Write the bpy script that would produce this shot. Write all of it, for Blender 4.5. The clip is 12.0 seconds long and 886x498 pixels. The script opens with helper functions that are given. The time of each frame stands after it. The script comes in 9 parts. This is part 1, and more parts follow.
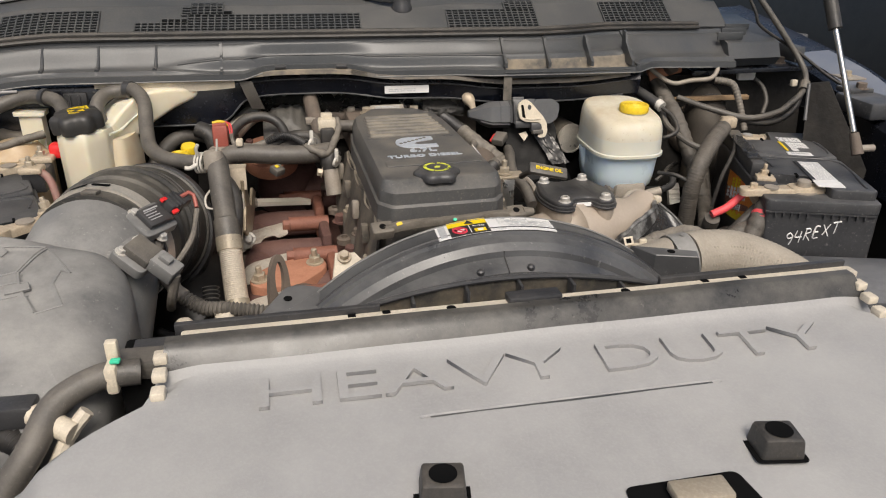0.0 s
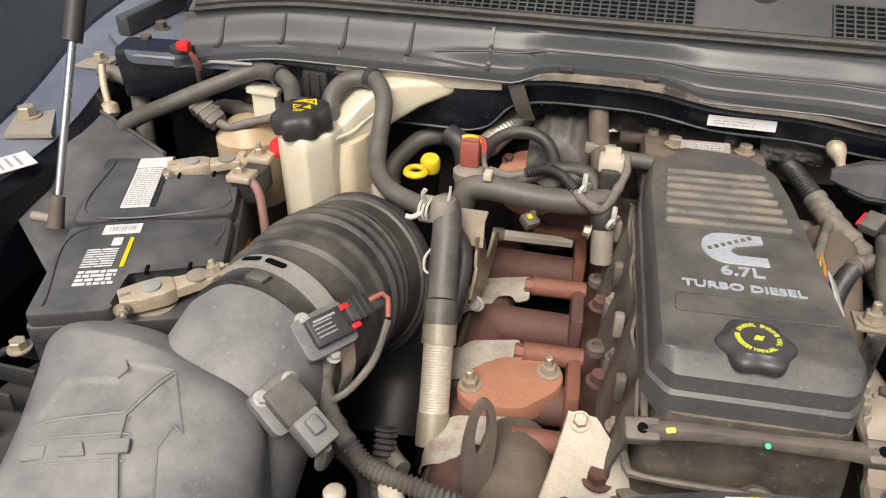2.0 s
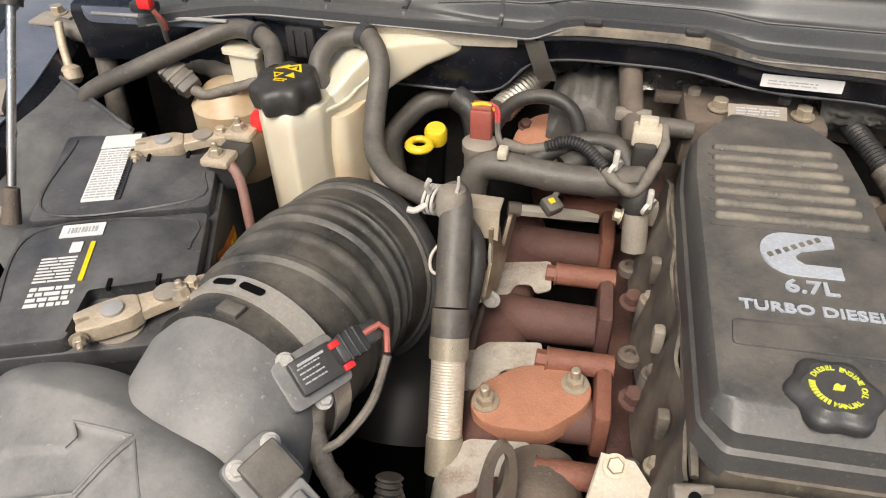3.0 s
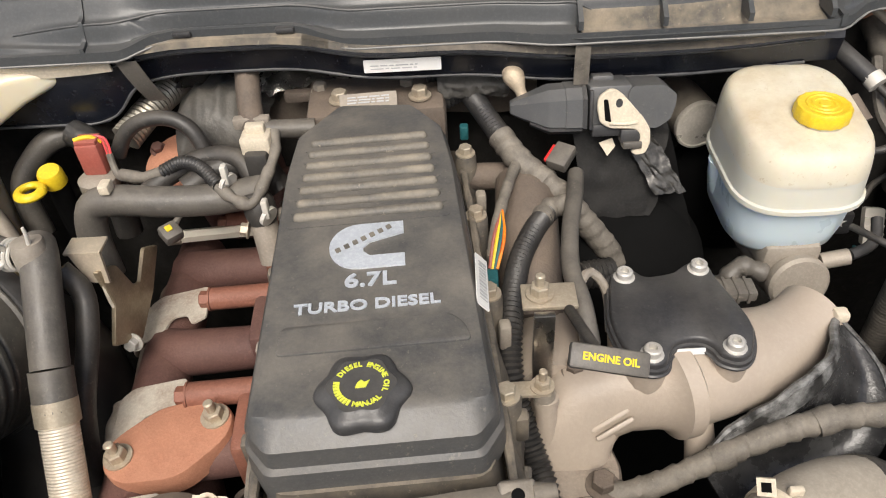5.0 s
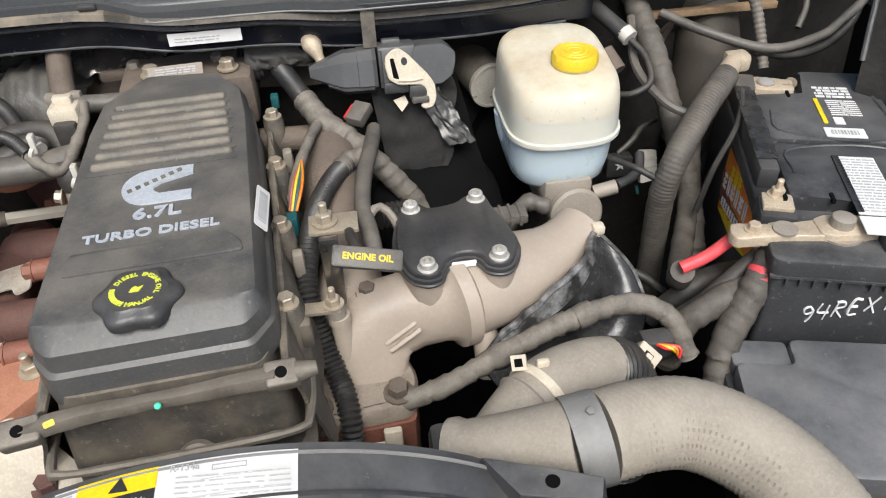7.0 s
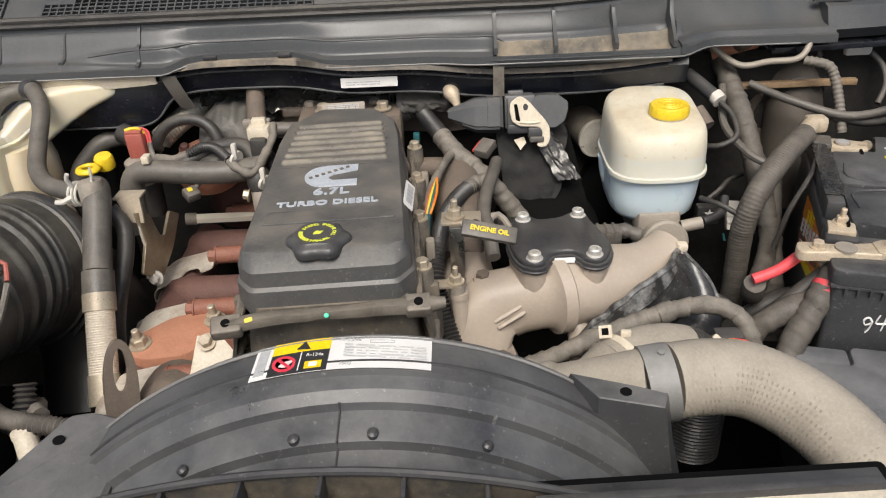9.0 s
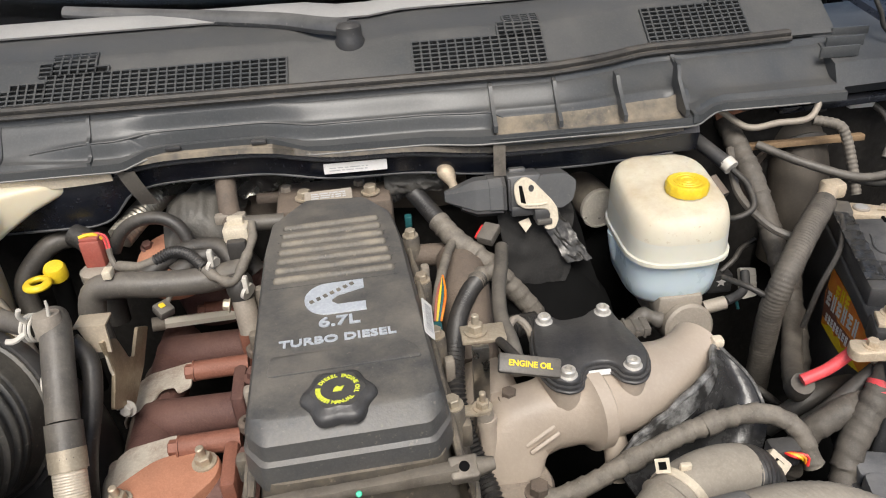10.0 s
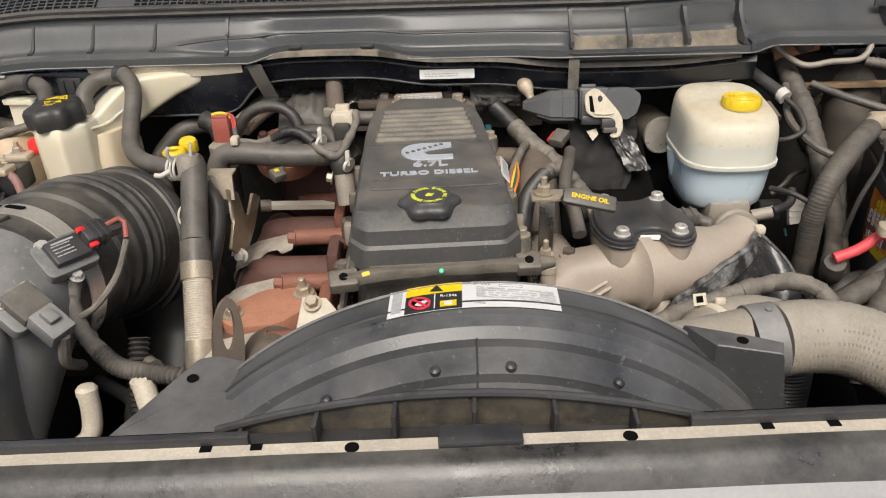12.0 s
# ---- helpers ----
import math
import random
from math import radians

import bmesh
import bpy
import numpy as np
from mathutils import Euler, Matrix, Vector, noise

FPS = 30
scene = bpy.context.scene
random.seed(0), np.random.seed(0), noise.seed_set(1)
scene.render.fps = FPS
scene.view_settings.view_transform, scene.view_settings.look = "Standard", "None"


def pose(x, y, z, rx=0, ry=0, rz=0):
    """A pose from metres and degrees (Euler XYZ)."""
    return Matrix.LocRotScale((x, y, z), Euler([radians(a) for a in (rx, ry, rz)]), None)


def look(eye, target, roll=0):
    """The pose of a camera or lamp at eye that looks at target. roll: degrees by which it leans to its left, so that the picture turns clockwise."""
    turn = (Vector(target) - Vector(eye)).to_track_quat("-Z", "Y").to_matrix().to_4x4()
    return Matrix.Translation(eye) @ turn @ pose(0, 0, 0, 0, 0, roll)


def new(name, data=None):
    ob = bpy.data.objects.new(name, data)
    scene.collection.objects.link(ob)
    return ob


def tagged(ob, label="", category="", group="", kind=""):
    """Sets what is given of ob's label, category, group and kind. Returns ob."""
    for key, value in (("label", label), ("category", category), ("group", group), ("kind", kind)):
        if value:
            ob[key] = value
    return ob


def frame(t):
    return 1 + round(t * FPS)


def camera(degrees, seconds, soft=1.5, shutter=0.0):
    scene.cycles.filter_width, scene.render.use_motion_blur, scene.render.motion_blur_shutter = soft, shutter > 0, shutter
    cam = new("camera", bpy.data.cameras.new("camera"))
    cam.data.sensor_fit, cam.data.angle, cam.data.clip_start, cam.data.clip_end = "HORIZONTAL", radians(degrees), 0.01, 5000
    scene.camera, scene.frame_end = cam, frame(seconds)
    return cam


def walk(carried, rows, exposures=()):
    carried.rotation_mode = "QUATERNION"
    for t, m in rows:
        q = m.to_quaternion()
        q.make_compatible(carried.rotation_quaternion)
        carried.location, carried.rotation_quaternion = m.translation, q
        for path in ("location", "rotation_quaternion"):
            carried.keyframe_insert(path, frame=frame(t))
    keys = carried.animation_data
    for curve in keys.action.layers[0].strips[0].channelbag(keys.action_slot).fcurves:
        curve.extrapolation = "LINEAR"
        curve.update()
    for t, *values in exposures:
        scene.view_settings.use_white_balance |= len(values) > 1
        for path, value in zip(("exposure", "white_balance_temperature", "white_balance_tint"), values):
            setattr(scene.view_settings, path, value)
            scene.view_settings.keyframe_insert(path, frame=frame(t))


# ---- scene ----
cam = camera(61.8, 12.0, soft=1.1)
PATH = [
    (0, (0.031, 0.027, 1.532), (0.36, 1.819, 0.707), 0.7),
    (0.5, (0.108, 0.062, 1.532), (0.354, 1.869, 0.71), 1.1),
    (1, (0.155, 0.166, 1.557), (0.283, 1.976, 0.716), 2.0),
    (1.5, (0.122, 0.311, 1.581), (-0.037, 2.05, 0.606), 0.8),
    (2, (0.053, 0.413, 1.606), (-0.349, 2.03, 0.5), 0.8),
    (2.5, (0.016, 0.503, 1.596), (-0.438, 2.01, 0.361), 0.2),
    (3, (0.025, 0.542, 1.607), (-0.378, 2.016, 0.317), -1.2),
    (3.5, (0.081, 0.577, 1.607), (-0.234, 2.066, 0.309), -2.6),
    (3.7, (0.115, 0.592, 1.608), (-0.158, 2.083, 0.303), -3.2),
    (5.3, (0.261, 0.603, 1.591), (0.228, 2.111, 0.277), -4.2),
    (5.5, (0.272, 0.6, 1.59), (0.257, 2.102, 0.269), -4.3),
    (6, (0.302, 0.59, 1.579), (0.352, 2.071, 0.235), -4.3),
    (6.5, (0.335, 0.555, 1.57), (0.46, 2.032, 0.227), -3.7),
    (7, (0.337, 0.494, 1.572), (0.52, 2.028, 0.302), -2.6),
    (7.2, (0.325, 0.456, 1.567), (0.52, 2.028, 0.345), -2.3),
    (8.8, (0.316, 0.294, 1.565), (0.262, 2.022, 0.56), -2.2),
    (9, (0.309, 0.312, 1.566), (0.247, 2.031, 0.545), -3.1),
    (9.5, (0.253, 0.405, 1.584), (0.29, 2.122, 0.559), -4.9),
    (10, (0.239, 0.448, 1.623), (0.342, 2.16, 0.595), -3.7),
    (10.5, (0.223, 0.459, 1.606), (0.326, 2.161, 0.561), -3.1),
    (11, (0.204, 0.397, 1.579), (0.26, 2.107, 0.543), -1.9),
    (11.5, (0.216, 0.318, 1.536), (0.201, 2.059, 0.553), -1.1),
    (12, (0.211, 0.256, 1.523), (0.151, 2.023, 0.59), -2.0),
]
walk(cam, [(t, look(eye, target, roll)) for t, eye, target, roll in PATH], exposures=[(0.0, 0.06, 6750, 10), (1.5, 0.22, 6750, 10), (2.5, 0.36, 6800, 10), (3.5, 0.36, 6800, 10), (5.5, 0.38, 6550, 9), (7.0, 0.38, 6200, 8), (9.0, 0.28, 6550, 9), (10.2, 0.34, 6500, 9), (11.2, 0.24, 6600, 9), (12.0, 0.15, 6650, 9)])

# ---- world and light ----
world = bpy.data.worlds.new("sky")
scene.world = world
world.use_nodes = True
wn = world.node_tree.nodes
sky = wn.new("ShaderNodeTexSky")
sky.sky_type, sky.sun_disc = "NISHITA", False
sky.sun_elevation, sky.sun_rotation = radians(53), radians(183)
sky.air_density, sky.dust_density = 1.0, 4.0
world.node_tree.links.new(sky.outputs[0], wn["Background"].inputs[0])
wn["Background"].inputs[1].default_value = 0.12
sun = new("sun", bpy.data.lights.new("sun", "SUN"))
sun.data.energy, sun.data.angle, sun.data.color = 2.6, radians(30), (1.0, 0.97, 0.92)
sun.matrix_basis = look((0.0, -2.2, 5.4), (0.2, 0.9, 1.2))


# ---- materials ----
def mat(name, base, rough=0.5, metal=0.0, second=None, amount=0.4, scale=30.0, bump=0.1, fine=400.0,
        dust=None, dusty=0.0, spec=0.5, sss=0.0, random_shade=0.0, grainy=0.3, lumps=0.12):
    """A surface with patches of a second colour, fine grain, and settled dust on what faces up."""
    m = bpy.data.materials.new(name)
    m.use_nodes = True
    n, link = m.node_tree.nodes, m.node_tree.links.new
    b = n["Principled BSDF"]
    b.inputs["Metallic"].default_value = metal
    b.inputs["Specular IOR Level"].default_value = spec
    if sss:
        b.inputs["Subsurface Weight"].default_value = sss
        b.inputs["Subsurface Radius"].default_value = (0.02, 0.016, 0.01)
        b.inputs["Subsurface Scale"].default_value = 0.6
    co = n.new("ShaderNodeNewGeometry")

    def noise_tex(sc, detail=4.0, ro=0.6):
        t = n.new("ShaderNodeTexNoise")
        t.inputs["Scale"].default_value, t.inputs["Detail"].default_value, t.inputs["Roughness"].default_value = sc, detail, ro
        link(co.outputs["Position"], t.inputs["Vector"])
        return t.outputs["Fac"]

    def ramp(fac, a, c):
        r = n.new("ShaderNodeMapRange")
        r.inputs["From Min"].default_value, r.inputs["From Max"].default_value = a, c
        link(fac, r.inputs["Value"])
        return r.outputs["Result"]

    def mix(fac, a, c):
        x = n.new("ShaderNodeMix")
        x.data_type = "RGBA"
        for sock, v in ((x.inputs["Factor"], fac), (x.inputs["A"], a), (x.inputs["B"], c)):
            if isinstance(v, (int, float)):
                sock.default_value = v
            elif isinstance(v, tuple):
                sock.default_value = (*v, 1.0)
            else:
                link(v, sock)
        return x.outputs["Result"]

    def times(a, k):
        x = n.new("ShaderNodeMath")
        x.operation = "MULTIPLY"
        for sock, v in ((x.inputs[0], a), (x.inputs[1], k)):
            if isinstance(v, (int, float)):
                sock.default_value = v
            else:
                link(v, sock)
        return x.outputs[0]

    blotch, grain = noise_tex(scale), noise_tex(fine, 2.0)
    second = second or tuple(c * 0.6 for c in base)
    colour = mix(times(ramp(blotch, 0.42, 0.68), amount), tuple(base), tuple(second))
    colour = mix(times(ramp(grain, 0.46, 0.66), grainy), colour, tuple(min(1.0, c * 1.4 + 0.012) for c in base))
    rgh = ramp(blotch, 0.0, 1.0)
    mr = n.new("ShaderNodeMapRange")
    mr.inputs["To Min"].default_value, mr.inputs["To Max"].default_value = max(0.03, rough - 0.12), min(1.0, rough + 0.12)
    link(rgh, mr.inputs["Value"])
    rgh = mr.outputs["Result"]
    if dusty:
        sep = n.new("ShaderNodeSeparateXYZ")
        link(co.outputs["Normal"], sep.inputs[0])
        up = ramp(sep.outputs["Z"], -0.3, 1.0)
        film = times(times(up, ramp(noise_tex(scale * 0.6, 8.0, 0.75), 0.36, 0.66)), dusty)
        specks = times(ramp(noise_tex(fine * 0.45, 3.0, 0.7), 0.60, 0.72), min(0.8, dusty * 0.9))
        top = n.new("ShaderNodeMath")
        top.operation = "MAXIMUM"
        link(film, top.inputs[0]), link(specks, top.inputs[1])
        film = top.outputs[0]
        colour = mix(film, colour, tuple(dust or (0.30, 0.25, 0.19)))
        rm = n.new("ShaderNodeMix")
        link(film, rm.inputs[0]), link(rgh, rm.inputs[2])
        rm.inputs[3].default_value = 0.9
        rgh = rm.outputs[0]
    if random_shade:
        info = n.new("ShaderNodeObjectInfo")
        hsv = n.new("ShaderNodeHueSaturation")
        mr2 = n.new("ShaderNodeMapRange")
        mr2.inputs["To Min"].default_value, mr2.inputs["To Max"].default_value = 1 - random_shade, 1 + random_shade
        link(info.outputs["Random"], mr2.inputs["Value"]), link(mr2.outputs["Result"], hsv.inputs["Value"]), link(colour, hsv.inputs["Color"])
        colour = hsv.outputs["Color"]
    link(colour, b.inputs["Base Color"]), link(rgh, b.inputs["Roughness"])
    if bump:
        bp = n.new("ShaderNodeBump")
        bp.inputs["Strength"].default_value, bp.inputs["Distance"].default_value = bump, 0.002
        link(grain, bp.inputs["Height"])
        lump = n.new("ShaderNodeBump")
        lump.inputs["Strength"].default_value, lump.inputs["Distance"].default_value = lumps, 0.006
        link(noise_tex(min(90.0, scale * 3.0), 5.0, 0.55), lump.inputs["Height"]), link(bp.outputs["Normal"], lump.inputs["Normal"])
        link(lump.outputs["Normal"], b.inputs["Normal"])
    return m


TAN = (0.31, 0.27, 0.215)
COVER = mat("engine_cover_plastic", (0.060, 0.061, 0.062), 0.38, second=(0.040, 0.041, 0.043), dust=(0.30, 0.265, 0.215), dusty=0.53, scale=17, lumps=0.05)
RIDGE = mat("dust_topped_ridge_plastic", (0.085, 0.079, 0.070), 0.5, second=(0.06, 0.056, 0.05), dust=(0.34, 0.295, 0.225), dusty=0.85, scale=26)
BLACK = mat("black_plastic", (0.030, 0.030, 0.032), 0.36, second=(0.05, 0.05, 0.052), dust=(0.27, 0.25, 0.22), dusty=0.22, scale=16)
CLEANBLACK = mat("clean_black_plastic", (0.012, 0.012, 0.013), 0.4, dust=TAN, dusty=0.08, lumps=0.0, grainy=0.05, bump=0.0)
LIPBLACK = mat("dust_smeared_black_plastic", (0.016, 0.017, 0.018), 0.24, second=(0.04, 0.04, 0.04), dust=(0.30, 0.275, 0.235), dusty=0.40, scale=22, lumps=0.04, grainy=0.25, bump=0.06)
BANDSTEEL = mat("dull_band_steel", (0.62, 0.58, 0.51), 0.30, metal=0.45, second=(0.48, 0.42, 0.35), dust=TAN, dusty=0.1)
GREYCOVER = mat("weathered_grey_plastic", (0.275, 0.27, 0.265), 0.5, second=(0.37, 0.365, 0.36), dust=(0.43, 0.42, 0.40), dusty=0.55, scale=9, lumps=0.04, grainy=0.2)
DUCT = mat("dusty_duct_plastic", (0.125, 0.124, 0.121), 0.36, second=(0.18, 0.176, 0.168), dust=(0.40, 0.385, 0.355), dusty=0.72, scale=10, grainy=0.08, lumps=0.05)
CAPBLACK = mat("dull_black_cap_plastic", (0.030, 0.029, 0.028), 0.42, second=(0.045, 0.043, 0.040), dust=(0.26, 0.23, 0.19), dusty=0.2, scale=24, grainy=0.08, lumps=0.03)
COWL = mat("cowl_plastic", (0.050, 0.054, 0.058), 0.33, second=(0.062, 0.065, 0.067), dust=(0.25, 0.225, 0.19), dusty=0.22, scale=10, spec=0.45, lumps=0.05, bump=0.05)
GRILLEP = mat("weathered_grille_plastic", (0.060, 0.063, 0.066), 0.40, second=(0.10, 0.10, 0.10), dust=(0.27, 0.25, 0.22), dusty=0.28, scale=6, spec=0.42, lumps=0.04, bump=0.05)
DUSTCOWL = mat("dust_filled_plastic", (0.085, 0.080, 0.072), 0.85, second=(0.27, 0.225, 0.165), amount=0.9, scale=34, dust=(0.36, 0.295, 0.21), dusty=0.55)
RUBBER = mat("black_rubber", (0.026, 0.025, 0.024), 0.45, dust=(0.22, 0.19, 0.155), dusty=0.4)
HOSE = mat("dusty_rubber_hose", (0.08, 0.073, 0.064), 0.42, second=(0.045, 0.042, 0.038), dust=(0.26, 0.23, 0.19), dusty=0.6)
LOOM = mat("dusty_loom_tape", (0.135, 0.120, 0.100), 0.60, second=(0.060, 0.053, 0.045), amount=0.75, dust=(0.34, 0.30, 0.245), dusty=0.6, scale=60)
CONDUIT = mat("black_conduit", (0.02, 0.02, 0.021), 0.4, dust=TAN, dusty=0.2)
RIBHOSE = mat("dusty_ribbed_hose", (0.30, 0.265, 0.215), 0.8, second=(0.21, 0.185, 0.15), dust=(0.42, 0.375, 0.31), dusty=0.6, scale=40)
# Darker copy of LOOM: the shade on the driver-side looms is in its colour.
LOOMDARK = mat("shaded_loom_tape", (0.080, 0.071, 0.060), 0.60, second=(0.045, 0.040, 0.034), amount=0.7, dust=(0.23, 0.20, 0.165), dusty=0.5, scale=60)
FLANGETAN = mat("grimy_cast_flange", (0.27, 0.225, 0.18), 0.55, second=(0.14, 0.11, 0.09), amount=0.7, scale=45, bump=0.25, dust=(0.36, 0.30, 0.24), dusty=0.35)
CASTTAN = mat("tan_dusted_casting", (0.41, 0.347, 0.283), 0.40, second=(0.325, 0.265, 0.21), scale=20, bump=0.15, fine=250, dust=(0.40, 0.33, 0.265), dusty=0.4, grainy=0.1, lumps=0.12)
ALU = mat("dull_aluminium", (0.30, 0.265, 0.22), 0.55, metal=0.2, second=(0.25, 0.21, 0.175), amount=0.6, dust=(0.40, 0.35, 0.285), dusty=0.6)
STEEL = mat("bare_steel", (0.55, 0.53, 0.5), 0.3, metal=1.0, second=(0.4, 0.37, 0.33))
CHROME = mat("bright_bolt_steel", (0.56, 0.54, 0.50), 0.45, metal=0.35, second=(0.42, 0.38, 0.33), dust=TAN, dusty=0.2)
RODSTEEL = mat("pale_plated_steel", (0.80, 0.74, 0.62), 0.35, metal=0.1, second=(0.7, 0.62, 0.5), grainy=0.0)
SHROUD = mat("dusty_shroud_plastic", (0.041, 0.042, 0.045), 0.30, second=(0.095, 0.096, 0.099), amount=0.75, dust=(0.30, 0.29, 0.27), dusty=0.47, scale=9, bump=0.04, lumps=0.03, grainy=0.12)
SIDEBLACK = mat("dirt_caked_plastic", (0.050, 0.047, 0.043), 0.5, second=(0.15, 0.125, 0.093), amount=0.8, dust=(0.34, 0.285, 0.215), dusty=0.7, scale=38)
ZINC = mat("zinc_plate", (0.45, 0.39, 0.30), 0.45, metal=0.4, second=(0.35, 0.25, 0.17), dust=TAN, dusty=0.3)
CLAMPTAN = mat("corroded_clamp", (0.55, 0.46, 0.34), 0.55, metal=0.3, second=(0.42, 0.30, 0.2), scale=80, bump=0.3)
RUST = mat("rust_brown_iron", (0.105, 0.050, 0.042), 0.7, second=(0.06, 0.03, 0.027), scale=40, bump=0.35, dust=(0.25, 0.14, 0.1), dusty=0.3)
ORANGE_RUST = mat("orange_rust_iron", (0.42, 0.19, 0.115), 0.8, second=(0.26, 0.10, 0.06), scale=50, bump=0.35, dust=(0.42, 0.22, 0.14), dusty=0.3)
TUBERUST = mat("red_rust_steel", (0.235, 0.095, 0.062), 0.65, second=(0.15, 0.062, 0.045), scale=60, bump=0.3)
DIRTYIRON = mat("oily_dusty_iron", (0.10, 0.08, 0.065), 0.7, second=(0.16, 0.12, 0.09), scale=35, bump=0.35, dust=(0.26, 0.2, 0.15), dusty=0.5)
SHIELD = mat("heat_shield_sheet", (0.62, 0.57, 0.49), 0.38, metal=0.25, second=(0.36, 0.26, 0.2), amount=0.8, scale=45, dust=TAN, dusty=0.25)
TANK = mat("aged_translucent_plastic", (0.74, 0.69, 0.55), 0.30, second=(0.66, 0.57, 0.40), amount=0.55, sss=0.6, bump=0.02, scale=11, grainy=0.0, lumps=0.05)
TANKSTAIN = mat("coolant_stained_plastic", (0.46, 0.33, 0.20), 0.42, second=(0.60, 0.49, 0.34), amount=0.8, sss=0.4, bump=0.02, scale=20, grainy=0.0, lumps=0.05)
TANKAMBER = mat("amber_stained_plastic", (0.68, 0.59, 0.43), 0.36, second=(0.60, 0.42, 0.25), amount=0.8, sss=0.5, bump=0.02, scale=13, grainy=0.0, lumps=0.05)
RESTOP = mat("dusty_reservoir_plastic", (0.68, 0.645, 0.53), 0.40, second=(0.66, 0.58, 0.44), sss=0.35, bump=0.03, scale=16, dust=(0.48, 0.39, 0.26), dusty=0.9, grainy=0.0, lumps=0.05)
RESMID = mat("translucent_reservoir_plastic", (0.63, 0.62, 0.54), 0.38, second=(0.62, 0.58, 0.46), sss=0.35, bump=0.02, scale=12, grainy=0.0, lumps=0.05)
RESLOW = mat("fluid_filled_plastic", (0.62, 0.73, 0.78), 0.3, second=(0.68, 0.76, 0.78), sss=0.35, bump=0.02, scale=12, grainy=0.0, lumps=0.05)
YELLOW = mat("yellow_plastic", (0.80, 0.56, 0.02), 0.4, second=(0.7, 0.45, 0.03), dust=TAN, dusty=0.15)
REDP = mat("faded_red_plastic", (0.34, 0.085, 0.062), 0.5, second=(0.35, 0.09, 0.07), dust=TAN, dusty=0.2)
REDTAPE = mat("bright_red_sleeve", (0.75, 0.08, 0.09), 0.5, bump=0.05)
DUSTYRED = mat("dusty_red_cable", (0.26, 0.12, 0.10), 0.6, second=(0.30, 0.20, 0.17), amount=0.7, scale=60, dust=TAN, dusty=0.4)
RED = mat("red_lock_tab", (0.75, 0.03, 0.03), 0.4, bump=0.0)
PALECLIP = mat("whitish_grey_plastic", (0.60, 0.57, 0.51), 0.45, second=(0.46, 0.42, 0.36), dust=TAN, dusty=0.2, grainy=0.05)
CREAMPLUG = mat("cream_connector", (0.66, 0.58, 0.45), 0.5, dust=TAN, dusty=0.3)
WHITE = mat("white_label", (0.74, 0.73, 0.71), 0.5, second=(0.62, 0.59, 0.54), bump=0.0, scale=40, grainy=0.0)
INK = mat("black_print", (0.03, 0.03, 0.03), 0.5, bump=0.0)
GREYINK = mat("grey_print", (0.42, 0.42, 0.42), 0.5, bump=0.0)
PALEINK = mat("pale_grey_print", (0.52, 0.52, 0.51), 0.5, bump=0.0)
YELLOWINK = mat("yellow_print", (0.86, 0.60, 0.01), 0.5, bump=0.0)
GREENINK = mat("lime_print", (0.68, 0.72, 0.08), 0.5, bump=0.0)
REDINK = mat("red_print", (0.7, 0.05, 0.08), 0.5, bump=0.0)
PALEPINK = mat("pale_pink_print", (0.85, 0.62, 0.60), 0.5, bump=0.0)
ORANGEINK = mat("orange_print", (0.80, 0.27, 0.02), 0.45, second=(0.72, 0.12, 0.01), amount=0.9, scale=35, bump=0.0)
BADGE = mat("silver_badge", (0.66, 0.70, 0.76), 0.32, metal=0.35, bump=0.02)
CREAM = mat("cream_painted_steel", (0.62, 0.55, 0.44), 0.5, dust=TAN, dusty=0.4)
NAVY = mat("navy_car_paint", (0.006, 0.0075, 0.0125), 0.24, dust=(0.16, 0.15, 0.14), dusty=0.12, grainy=0.0, bump=0.0, spec=0.6)
NAVYDUST = mat("dusty_navy_paint", (0.10, 0.115, 0.15), 0.35, second=(0.07, 0.085, 0.12), dust=(0.33, 0.34, 0.36), dusty=0.6, bump=0.02, scale=5, lumps=0.0)
BELLOW = mat("worn_bellows_rubber", (0.024, 0.0235, 0.022), 0.42, second=(0.055, 0.050, 0.043), amount=0.6, scale=24, dust=(0.30, 0.27, 0.22), dusty=0.5)
BOXLID = mat("dusty_fuse_box_plastic", (0.075, 0.078, 0.085), 0.34, second=(0.105, 0.108, 0.114), amount=0.6, scale=14, dust=(0.32, 0.315, 0.31), dusty=0.55, grainy=0.12)
DARKFILM = mat("black_plastic_film", (0.012, 0.012, 0.012), 0.5, second=(0.022, 0.021, 0.020), amount=0.6, scale=24, spec=0.12, dust=(0.2, 0.18, 0.15), dusty=0.08, lumps=0.04)
BROWNDUCT = mat("dust_browned_duct", (0.050, 0.042, 0.033), 0.7, second=(0.08, 0.065, 0.048), scale=18, dust=(0.2, 0.16, 0.115), dusty=0.3)
# Black parts, and the deep shade of bay, gaps and holes put into the colour.
DARK = mat("black_parts_and_shade", (0.005, 0.005, 0.005), 0.85, spec=0.08, grainy=0.0, lumps=0.0, bump=0.0)
SLEEVEFOIL = mat("dusty_silver_sleeve", (0.46, 0.43, 0.36), 0.38, metal=0.55, second=(0.30, 0.27, 0.22), amount=0.7, scale=50, bump=0.15, dust=TAN, dusty=0.25)
FOIL = mat("crinkled_foil", (0.32, 0.305, 0.28), 0.36, metal=1.0, bump=0.15, fine=60, scale=22, lumps=0.3)
SILVERFOIL = mat("crinkled_silver_foil", (0.46, 0.44, 0.40), 0.26, metal=0.9, second=(0.16, 0.15, 0.135), amount=0.8, scale=45, bump=0.1, fine=150, lumps=0.25)
